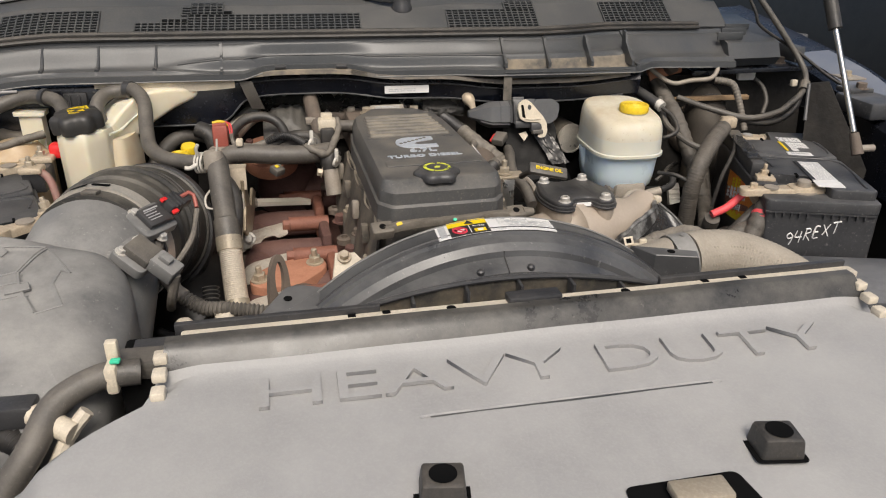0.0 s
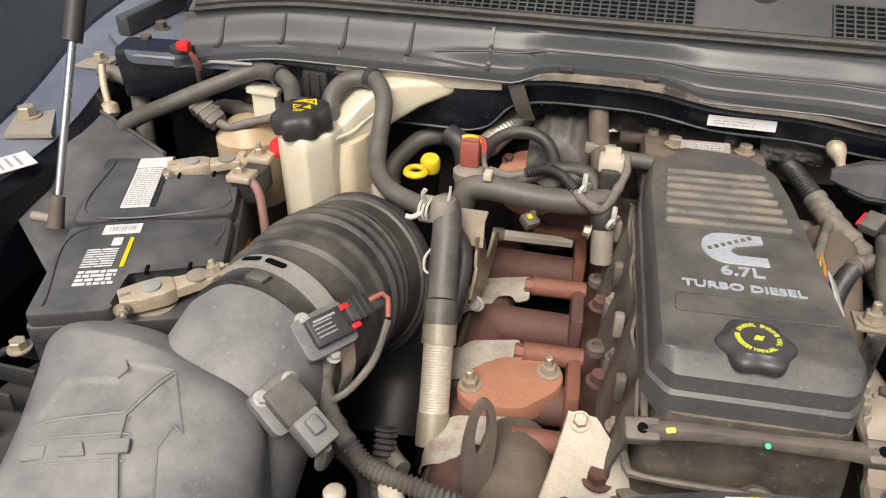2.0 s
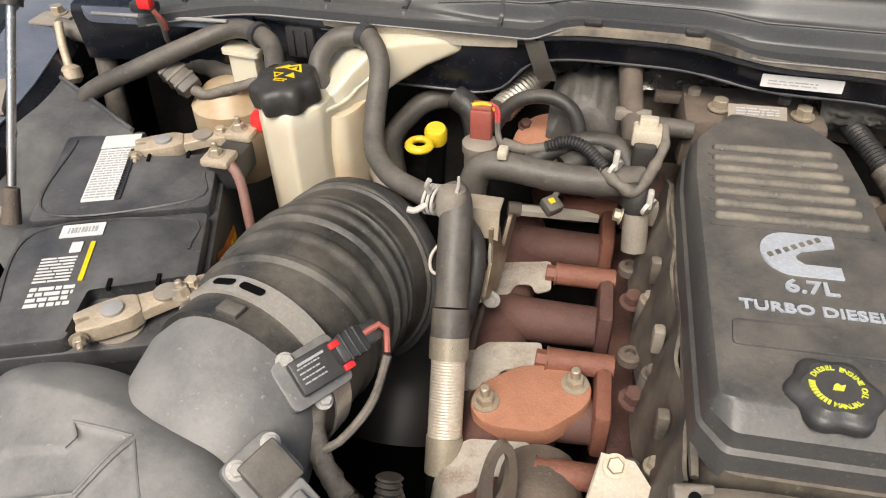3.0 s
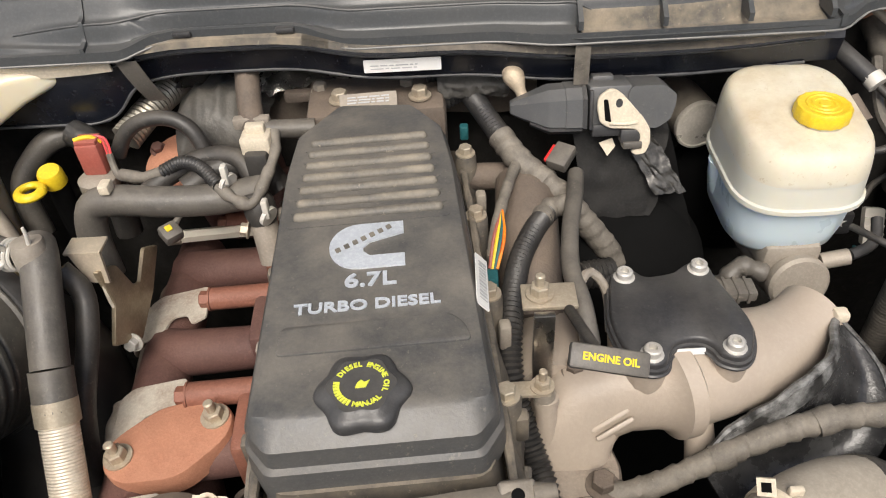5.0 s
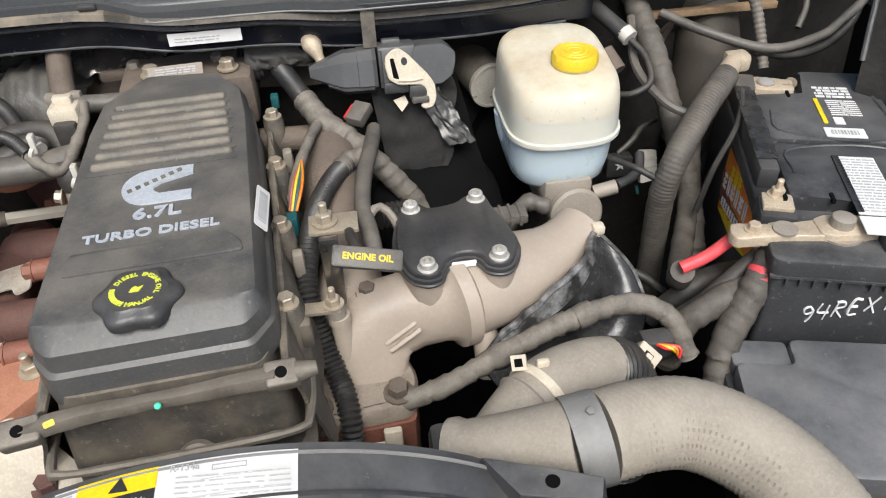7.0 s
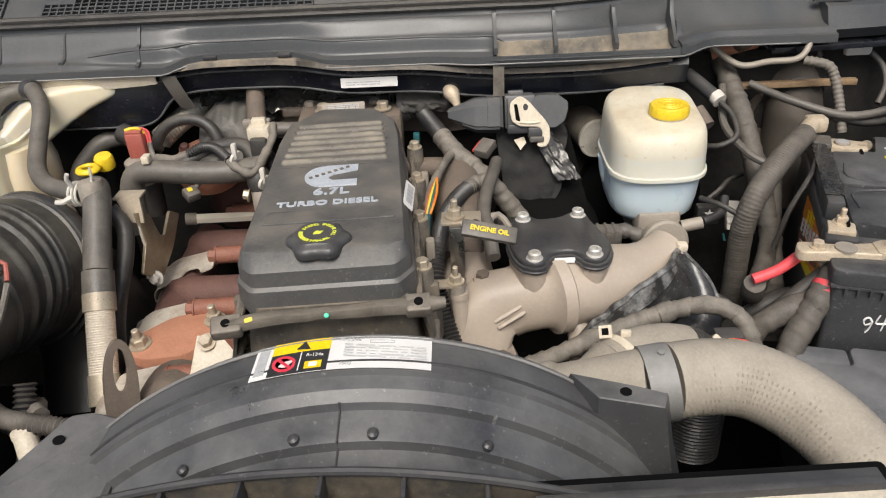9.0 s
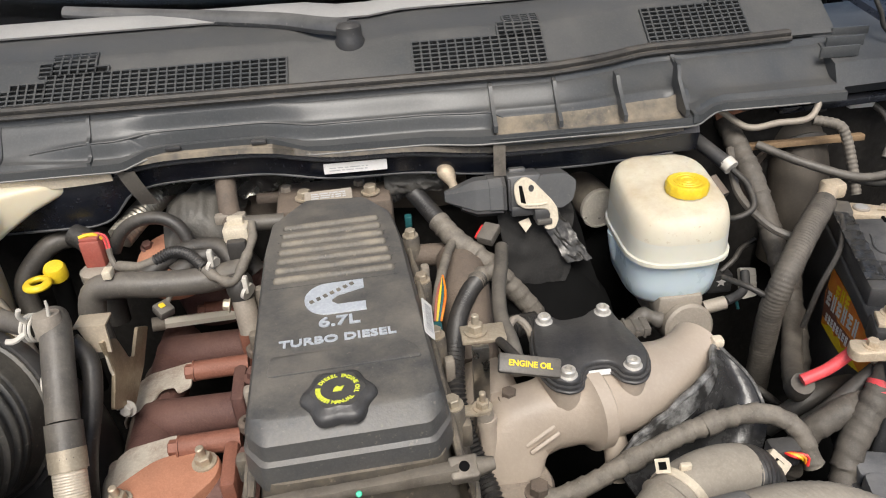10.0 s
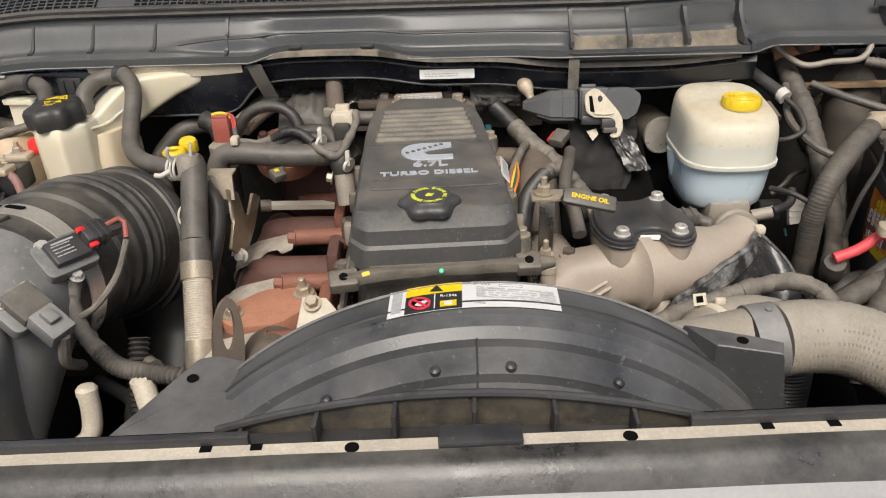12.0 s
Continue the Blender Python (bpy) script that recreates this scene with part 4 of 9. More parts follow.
rod = thing("drain_tube", (-0.02, 1.235, 1.08), "bright metal spacer rod across the manifold", "rod")
part("rod", prism([(0.0075 * math.cos(math.pi / 3 * k), 0.0075 * math.sin(math.pi / 3 * k)) for k in range(6)], 0, 0.095, axis_pose((-0.072, 1.224, 1.088), (0.086, 0.019, -0.009))), RODSTEEL, rod)
part("end_sleeve", lathe([(0.0088, -0.010), (0.0088, 0.004), (0.0080, 0.005)], axis_pose((-0.072, 1.224, 1.088), (0.086, 0.019, -0.009)), 14), ALU, rod)

inj = thing("injector_line_fitting", (0.058, 1.16, 1.12), "grey metal fitting with black rubber boot", "fitting")
part("barrel", lathe([(0.0125, 0), (0.0125, 0.038), (0.011, 0.045), (0.006, 0.047)], axis_pose((0.060, 1.13, 1.13), (-0.1, 0.3, 1))), ALU, inj)
part("boot", lathe([(0.0125, 0.040), (0.015, 0.05), (0.0145, 0.062), (0.010, 0.07)], axis_pose((0.060, 1.13, 1.13), (-0.1, 0.3, 1))), RUBBER, inj)
bolt(inj, (0.043, 1.135, 1.165), 0.006, ZINC, direction=(-1, 0, 0.2))


# ---- intake side ----
intake = thing("intake_horn", (0.4, 1.0, 1.05), "tan dusted cast aluminium intake horn", "intake")


def horn_ring(c, ax, rx, rz, sq=2.0, n=36):
    """A section of the horn: rx across the bend, rz front to back."""
    ax = Vector(ax).normalized()
    side = ax.cross(Vector((0, 1, 0))).normalized()
    up = side.cross(ax)
    out = []
    for k in range(n):
        ca, sa = math.cos(2 * math.pi * k / n), math.sin(2 * math.pi * k / n)
        out.append(Vector(c) + side * (rx * math.copysign(abs(ca) ** (2 / sq), ca)) + up * (rz * math.copysign(abs(sa) ** (2 / sq), sa)))
    return out


part("elbow", loft([
    horn_ring((0.320, 0.963, 1.0500), (0, 0, 1), 0.0345, 0.0300, 3.6),
    horn_ring((0.321, 0.965, 1.0640), (0.05, 0, 1), 0.0345, 0.0300, 3.4),
    horn_ring((0.324, 0.971, 1.0780), (0.20, 0.08, 1), 0.0365, 0.0305, 3.0),
    horn_ring((0.330, 0.977, 1.0880), (0.50, 0.16, 0.85), 0.0395, 0.0310, 2.7),
    horn_ring((0.341, 0.983, 1.0935), (0.9, 0.26, 0.5), 0.0430, 0.0305, 2.4),
    horn_ring((0.362, 0.987, 1.0960), (1, 0.32, 0.18), 0.0395, 0.0310, 2.2),
    horn_ring((0.384, 0.988, 1.1030), (1, 0.34, 0.02), 0.0395, 0.0375, 2.1),
    horn_ring((0.393, 0.987, 1.1060), (1, 0.34, 0.0), 0.0405, 0.0415, 2.1),
    horn_ring((0.3965, 0.986, 1.1060), (1, 0.34, 0.0), 0.0455, 0.0485, 2.1),
    horn_ring((0.4085, 0.990, 1.1060), (1, 0.34, 0.0), 0.0465, 0.0495, 2.1),
    horn_ring((0.412, 0.992, 1.1060), (1, 0.34, 0.0), 0.0410, 0.0440, 2.1),
    horn_ring((0.435, 0.999, 1.1060), (1, 0.32, -0.02), 0.0415, 0.0445, 2.0),
    horn_ring((0.458, 1.006, 1.1055), (1, 0.30, -0.04), 0.0405, 0.0435, 2.0),
    horn_ring((0.480, 1.013, 1.1040), (1, 0.34, -0.08), 0.0375, 0.0410, 2.0),
    horn_ring((0.500, 1.021, 1.1039), (1, 0.42, -0.06), 0.0331, 0.0370, 2.0),
    horn_ring((0.516, 1.030, 1.1064), (1, 0.55, 0.02), 0.0301, 0.0330, 2.0),
    horn_ring((0.530, 1.039, 1.1100), (1, 0.65, 0.10), 0.0290, 0.0310, 2.0),
    horn_ring((0.541, 1.047, 1.1120), (1, 0.70, 0.15), 0.0300, 0.0320, 2.0),
]), CASTTAN, intake, sharp=50)
part("flange", stack(arc_outline([(0.255, 0.897), (0.350, 0.905), (0.359, 0.915), (0.362, 0.940), (0.350, 0.985), (0.262, 0.985)], 0.007, 4), [(0, 1.044), (0, 1.056), (-0.003, 1.061), (-0.006, 1.062)]), FLANGETAN, intake)
part("lower_spacer", prism(arc_outline([(0.256, 0.895), (0.356, 0.903), (0.362, 0.965), (0.256, 0.985)], 0.006, 2), 0.96, 1.042), TUBERUST, intake)
part("rear_body", tube([(0.312, 0.985, 1.10), (0.310, 1.02, 1.098), (0.31, 1.10, 1.08)], lambda s: 0.034 - 0.006 * s, 18, 0.01), CASTTAN, intake)
RIBM = axis_pose((0.3530, 0.9515, 1.0985), (-0.10, -0.72, 0.68), (0.95, 0.45, 0.28))
part("cast_rib", box((0.034, 0.0045, 0.005), (0, 0.004, 0), RIBM, bevel=0.0018), CASTTAN, intake)
part("cast_rib", box((0.034, 0.0045, 0.005), (0, -0.0035, 0), RIBM, bevel=0.0018), CASTTAN, intake)
part("drain_stub", tube([(0.428, 0.982, 1.085), (0.430, 0.962, 1.060), (0.431, 0.950, 1.035)], 0.0125, 14), CASTTAN, intake)
bolt(intake, (0.343, 0.920, 1.062), 0.0095, DIRTYIRON)
bolt(intake, (0.272, 0.914, 1.062), 0.0095, DIRTYIRON)
bolt(intake, (0.326, 0.984, 1.126), 0.0075, DIRTYIRON)
part("pillar", lathe([(0.0125, 0.0), (0.0105, 0.030), (0.0085, 0.050), (0.0085, 0.072), (0.0098, 0.073), (0.0098, 0.080), (0.007, 0.081)], axis_pose((0.304, 0.950, 1.050), (-0.05, 0.10, 1)), 20), CASTTAN, intake)
cb = thing("pump_bracket", (0.332, 0.889, 1.03), "small cream clip bracket on the rust-red spacer", "bracket")
part("foot", box((0.034, 0.006, 0.014), (0.324, 0.888, 1.030), bevel=0.002), CREAMPLUG, cb)
part("upright", box((0.016, 0.007, 0.026), (0.334, 0.889, 1.040), bevel=0.002), CREAMPLUG, cb)
thr = thing("throttle_cover", (0.41, 1.015, 1.15), "black moulded throttle cover with four bright screws", "cover")
to = [(0.368, 0.963), (0.380, 0.958), (0.391, 0.962), (0.396, 0.974), (0.405, 0.9815), (0.420, 0.9825), (0.428, 0.976), (0.432, 0.967), (0.444, 0.962), (0.455, 0.968), (0.463, 0.986), (0.464, 1.006), (0.452, 1.050), (0.449, 1.066), (0.438, 1.073), (0.426, 1.068), (0.415, 1.060), (0.394, 1.057), (0.386, 1.064), (0.375, 1.068), (0.364, 1.062), (0.361, 1.050), (0.355, 1.014), (0.357, 0.990), (0.362, 0.972)]
to = smooth_path(to + to[:1], 0.0028)[:-1]
part("casting_boss", stack(to, [(-0.006, 1.098), (-0.003, 1.118), (-0.001, 1.138), (-0.001, 1.1475)]), CASTTAN, intake, "cast boss below the throttle cover")
part("mounting_lip", stack(to, [(-0.002, 1.1470), (0.0018, 1.1475), (0.0022, 1.1495), (0.0010, 1.1505)]), BLACK, thr)
part("skirt", stack(to, [(-0.0005, 1.1503), (0.0010, 1.1512), (0.0006, 1.1540), (-0.0015, 1.1548)]), BLACK, thr)
part("cap", stack(to, [(-0.0015, 1.1545), (-0.0015, 1.1575), (-0.0022, 1.1592), (-0.0036, 1.1605)]), BLACK, thr, sharp=60)
for p in ((0.380, 0.970), (0.443, 0.974), (0.375, 1.055), (0.438, 1.061)):
    part("screw", lathe([(0.0090, 1.158), (0.0090, 1.1605), (0.0068, 1.1615), (0.0068, 1.1665), (0.0056, 1.1678), (0.0034, 1.1678), (0.0034, 1.163), (0.0005, 1.163)], pose(p[0], p[1], 0.0), 20), CHROME, thr)
part("edge_label", plate(0.024, 0.0055, axis_pose((0.412, 0.9795, 1.1505), (0.02, -1, 0.3))), WHITE, thr)
part("side_connector", box((0.040, 0.020, 0.010), (0.466, 1.052, 1.142), pose(0, 0, 0), bevel=0.002), HOSE, thr, "grey ribbed side connector")
for k in range(4):
    part("connector_rib", box((0.003, 0.022, 0.012), (0.452 + 0.009 * k, 1.052, 1.142), bevel=0.0006), HOSE, thr)
dip = thing("engine_oil_dipstick", (0.33, 0.93, 1.2), "grey engine oil dipstick handle with yellow lettering", "dipstick")
DM = axis_pose((0.331, 0.909, 1.228), (0.12, -0.62, 0.78), (1, 0.0, -0.30))
part("handle", box((0.052, 0.0165, 0.007), (0, 0, 0), DM, bevel=0.0022), HOSE, dip)
lettering("ENGINE OIL", 0.0068, DM @ pose(0, 0, 0.0042), YELLOWINK, dip, depth=0.0003, wide=1.0, bold=0.0002)
part("blade_tube", tube([(0.326, 0.916, 1.226), (0.320, 0.955, 1.212), (0.318, 0.985, 1.196)], 0.0042, 10), RUBBER, dip)

brk = thing("harness_bracket", (0.298, 1.0, 1.15), "bare steel bracket strip with two studs holding the harness", "bracket")
part("strap", box((0.016, 0.006, 0.115), (0.300, 0.985, 1.135), bevel=0.001), STEEL, brk)
part("top_tab", box((0.042, 0.026, 0.004), (0.305, 1.004, 1.192), Matrix.Identity(4), bevel=0.001), ZINC, brk)
part("low_tab", box((0.036, 0.014, 0.004), (0.285, 0.957, 1.140), bevel=0.001), ZINC, brk)
part("standoff", tube([(0.298, 0.958, 1.139), (0.299, 0.957, 1.128)], 0.0085, 14, 0.02), ALU, brk)
bolt(brk, (0.298, 1.004, 1.195), 0.0075, ZINC, stud=0.009)
bolt(brk, (0.297, 0.958, 1.142), 0.0065, ZINC, stud=0.009)

# ---- brake reservoir and master cylinder ----
brake = thing("brake_fluid_reservoir", (0.545, 1.14, 1.1), "translucent brake fluid reservoir, dusty above and blue-filled below", "reservoir")


def res_ring(z, k, w=0.0585, front=1.112, back=1.262):
    cy, d = (front + back) / 2, (back - front) / 2
    pts = arc_outline([(0.5475 - w * k, cy - d * k), (0.5475 + w * k, cy - d * k), (0.5475 + w * k, cy + d * k), (0.5475 - w * k, cy + d * k)], 0.048 * k, 7)
    return [Vector((p.x, p.y, z + max(0.0, min(1.0, (z - 1.17) / 0.06)) * 0.13 * (p.y - 1.16))) for p in pts]


part("upper_shell", loft([res_ring(1.202, 0.987), res_ring(1.210, 0.982), res_ring(1.220, 0.965), res_ring(1.228, 0.93), res_ring(1.232, 0.88), res_ring(1.234, 0.80), res_ring(1.235, 0.5)]), RESTOP, brake)
part("middle_shell", loft([res_ring(1.176, 1.0), res_ring(1.192, 0.992), res_ring(1.202, 0.987)]), RESMID, brake, "cleaner translucent band above the seam")
part("weld_seam", loft([res_ring(1.171, 1.0), res_ring(1.172, 1.035), res_ring(1.177, 1.035), res_ring(1.178, 1.0)]), RESMID, brake)
part("lower_bowl", loft([res_ring(1.108, 0.62, front=1.118), res_ring(1.110, 0.78, front=1.118), res_ring(1.118, 0.88, front=1.118), res_ring(1.135, 0.925, front=1.117), res_ring(1.173, 0.965, front=1.115)]), RESLOW, brake, "blue-tinted fluid-filled lower half")
part("side_lobe", tube([(0.505, 1.205, 1.168), (0.504, 1.205, 1.150), (0.505, 1.205, 1.132)], lambda s: 0.020 - 0.007 * s, 18, 0.005), RESLOW, brake)
ycap = part("cap", lathe([(0.0225, 0), (0.0235, 0.002), (0.0235, 0.0105), (0.0222, 0.0130), (0.0205, 0.0135), (0.0195, 0.0128), (0.0115, 0.0128), (0.0105, 0.0140), (0.0085, 0.0140), (0.0078, 0.0130), (0.0055, 0.0130), (0.0045, 0.0142), (0.001, 0.0142)], Matrix.Translation((0.560, 1.168, 1.236)), 48, lobes=(16, 0.025)), YELLOW, brake, "fluted yellow cap")
part("cap_print", tube([(0.560 + 0.0145 * math.cos(a), 1.168 + 0.0155 * math.sin(a), 1.2488) for a in (2 * math.pi * k / 20 for k in range(21))], 0.0012, 6, 0.006), YELLOW, ycap)
part("neck", lathe([(0.021, -0.006), (0.021, 0.006)], Matrix.Translation((0.560, 1.168, 1.232)), 28), TANK, brake)

mc = thing("master_cylinder", (0.55, 1.14, 1.06), "dusty cast aluminium brake master cylinder", "cylinder")
part("body", tube([(0.556, 1.112, 1.090), (0.552, 1.15, 1.083), (0.548, 1.30, 1.083)], 0.027, 22, 0.02), ALU, mc)
part("front_face", lathe([(0.029, -0.004), (0.029, 0.004), (0.026, 0.007), (0.010, 0.0075)], axis_pose((0.556, 1.110, 1.090), (0.05, -1, 0.25))), ALU, mc)
part("web", box((0.055, 0.09, 0.035), (0.55, 1.165, 1.108), bevel=0.008), ALU, mc)
part("pressure_switch", tube([(0.578, 1.122, 1.105), (0.603, 1.122, 1.110)], 0.008, 12), ALU, mc)
part("line_fitting", tube([(0.528, 1.12, 1.095), (0.505, 1.125, 1.10), (0.490, 1.12, 1.085), (0.470, 1.13, 1.06)], lambda s: 0.0095 + 0.0015 * math.sin(30 * s), 12, 0.004), HOSE, mc)
booster = thing("brake_booster", (0.55, 1.40, 1.05), "black round brake booster against the firewall", "booster")
part("shell", lathe([(0.03, -0.07), (0.06, -0.065), (0.092, -0.04), (0.095, 0.0), (0.08, 0.03)], axis_pose((0.57, 1.35, 1.05), (0, 1, 0)), 36), DARK, booster)

sw = thing("switch_connector", (0.62, 1.10, 1.1), "black plug beside a whitish ribbed plug with green wire end", "connector")
part("tag", prism(arc_outline([(-0.010, -0.020), (0.011, -0.017), (0.012, 0.019), (-0.009, 0.021)], 0.003, 2), 0.0, 0.008, axis_pose((0.677, 1.217, 1.066), (0.0, -0.88, 0.47))), PALECLIP, sw, "whitish ribbed plug end")
for k in range(3):
    part("plug_rib", box((0.022, 0.003, 0.003), (0.001, -0.009 + 0.009 * k, 0.008), axis_pose((0.677, 1.217, 1.066), (0.0, -0.88, 0.47)), bevel=0.001), PALECLIP, sw)
part("plug", box((0.032, 0.016, 0.028), (0.648, 1.232, 1.062), pose(0, 0, 0), bevel=0.003), BLACK, sw)
part("plug_star", prism([(0.0075 * (1.0 if k % 2 == 0 else 0.42) * math.cos(math.pi * k / 5 + 0.3), 0.0075 * (1.0 if k % 2 == 0 else 0.42) * math.sin(math.pi * k / 5 + 0.3)) for k in range(10)], 0.0, 0.0006, axis_pose((0.648, 1.2235, 1.066), (0, -1, 0.0))), WHITE, sw)
part("green_tip", tube([(0.668, 1.214, 1.040), (0.670, 1.210, 1.030)], 0.002, 6), TEAL, sw)
part("elbow_plug", tube([(0.604, 1.122, 1.112), (0.622, 1.128, 1.115), (0.634, 1.140, 1.118), (0.640, 1.158, 1.126)], 0.0055, 10), BLACK, sw)
part("wire", tube([(0.633, 1.200, 1.100), (0.650, 1.205, 1.112), (0.665, 1.22, 1.118), (0.69, 1.235, 1.12)], 0.0035, 7), RUBBER, sw)
cyl = thing("heater_pipe_end", (0.49, 1.34, 1.15), "dull grey metal canister with a flat bright end", "canister")
part("barrel", tube([(0.498, 1.290, 1.159), (0.487, 1.332, 1.162), (0.474, 1.375, 1.166)], 0.0262, 26, 0.01), BARMETAL, cyl)
part("end_face", lathe([(0.0265, -0.004), (0.0275, 0.0), (0.0268, 0.003), (0.0245, 0.0034), (0.0238, 0.0018), (0.018, 0.0016), (0.015, 0.0026), (0.004, 0.0022)], axis_pose((0.498, 1.2865, 1.159), (0.22, -0.97, 0.04)), 34), BANDSTEEL, cyl)

plug = thing("harness_coupler", (0.38, 1.25, 1.2), "dark grey harness coupler with a pale locking lever", "connector")
PM = pose(0.360, 1.226, 1.226, -14, 0, 0)
hexa = [(-0.020, -0.014), (-0.012, -0.019), (0.014, -0.019), (0.020, -0.012), (0.020, 0.010), (0.012, 0.018), (-0.010, 0.018), (-0.020, 0.010)]
GREYPLUG = mat("dull_grey_connector_plastic", (0.085, 0.088, 0.092), 0.38, second=(0.06, 0.06, 0.062), dust=(0.25, 0.23, 0.20), dusty=0.35, scale=22, grainy=0.1, lumps=0.04)
part("front_shell", loft([[PM @ Vector((x, y * s + o, z * s)) for y, z in hexa] for x, s, o in ((-0.068, 0.30, 0.004), (-0.062, 0.45, 0.003), (-0.036, 0.98, 0.0), (-0.032, 1.04, 0.0), (-0.018, 1.06, 0.0), (-0.017, 1.10, 0.0), (-0.002, 1.10, 0.0))]), GREYPLUG, plug, sharp=25)
part("nose_skirt", loft([[PM @ Vector((x, y * s, z * s - 0.006)) for y, z in hexa] for x, s in ((-0.050, 0.55), (-0.032, 0.95), (-0.002, 0.98))]), BLACK, plug, sharp=25)
part("collar", loft([[PM @ Vector((x, y * s, z * s)) for y, z in hexa] for x, s in ((-0.002, 1.16), (0.002, 1.16))]), BLACK, plug)
part("middle_block", box((0.040, 0.040, 0.040), (0.024, 0.002, 0.002), PM, bevel=0.003), GREYPLUG, plug)
part("middle_step", box((0.030, 0.034, 0.012), (0.022, -0.004, -0.020), PM, bevel=0.002), BLACK, plug)
part("middle_rib", box((0.004, 0.044, 0.038), (0.006, 0.0, 0.0), PM, bevel=0.0015), BLACK, plug)
rear = arc_outline([(0.040, -0.018), (0.068, -0.020), (0.080, -0.012), (0.084, 0.002), (0.084, 0.012), (0.072, 0.021), (0.044, 0.021), (0.040, 0.016)], 0.003, 3)
part("rear_shell", stack([(p.x, p.y) for p in rear], [(-0.004, -0.021), (-0.001, -0.019), (0, -0.015), (0, 0.020)], PM @ pose(0, 0, 0, 90, 0, 0)), GREYPLUG, plug, sharp=30)
part("top_tab", box((0.020, 0.014, 0.006), (0.020, 0.010, 0.023), PM, bevel=0.0015), GREYPLUG, plug)
lever = [(0.020, 0.021), (0.026, 0.021), (0.034, 0.015), (0.054, -0.008), (0.060, -0.018), (0.061, -0.032), (0.057, -0.042), (0.048, -0.044), (0.043, -0.040), (0.049, -0.035), (0.051, -0.024), (0.047, -0.018), (0.022, -0.016), (0.013, -0.010), (0.010, 0.004), (0.011, 0.014)]
LV = PM @ pose(0, -0.0225, 0, 90, 0, 0)
lv = part("lever", stack(arc_outline(lever, 0.003, 3), [(-0.001, 0.0), (0, 0.001), (0, 0.004), (-0.001, 0.005)], LV), CREAMPLUG, plug, "pale locking lever")
part("lever_window", prism(arc_outline([(0.0155, 0.012), (0.0195, 0.012), (0.0235, -0.010), (0.0175, -0.008)], 0.001, 2), 0.0048, 0.0052, LV), DARK, lv)
part("lever_hole", prism([(0.030 + 0.0032 * math.cos(a), 0.008 + 0.0042 * math.sin(a)) for a in (math.pi * k / 8 for k in range(16))], 0.0048, 0.0052, LV), BLACK, lv)
part("lever_ridge", tube([LV @ Vector(p) for p in ((0.022, -0.011, 0.005), (0.036, -0.012, 0.0055), (0.048, -0.011, 0.005))], 0.0016, 8, 0.004), CREAMPLUG, lv)
part("latch_block", box((0.022, 0.014, 0.014), (0.044, -0.020, -0.025), PM, bevel=0.002), BLACK, plug)
part("latch_foot", box((0.018, 0.012, 0.007), (0.044, -0.024, -0.033), PM, bevel=0.0015), HOSE, plug)
part("strap", box((0.014, 0.002, 0.05), (0.358, 1.228, 1.272), pose(0, 0, 0)), LOOM, plug)
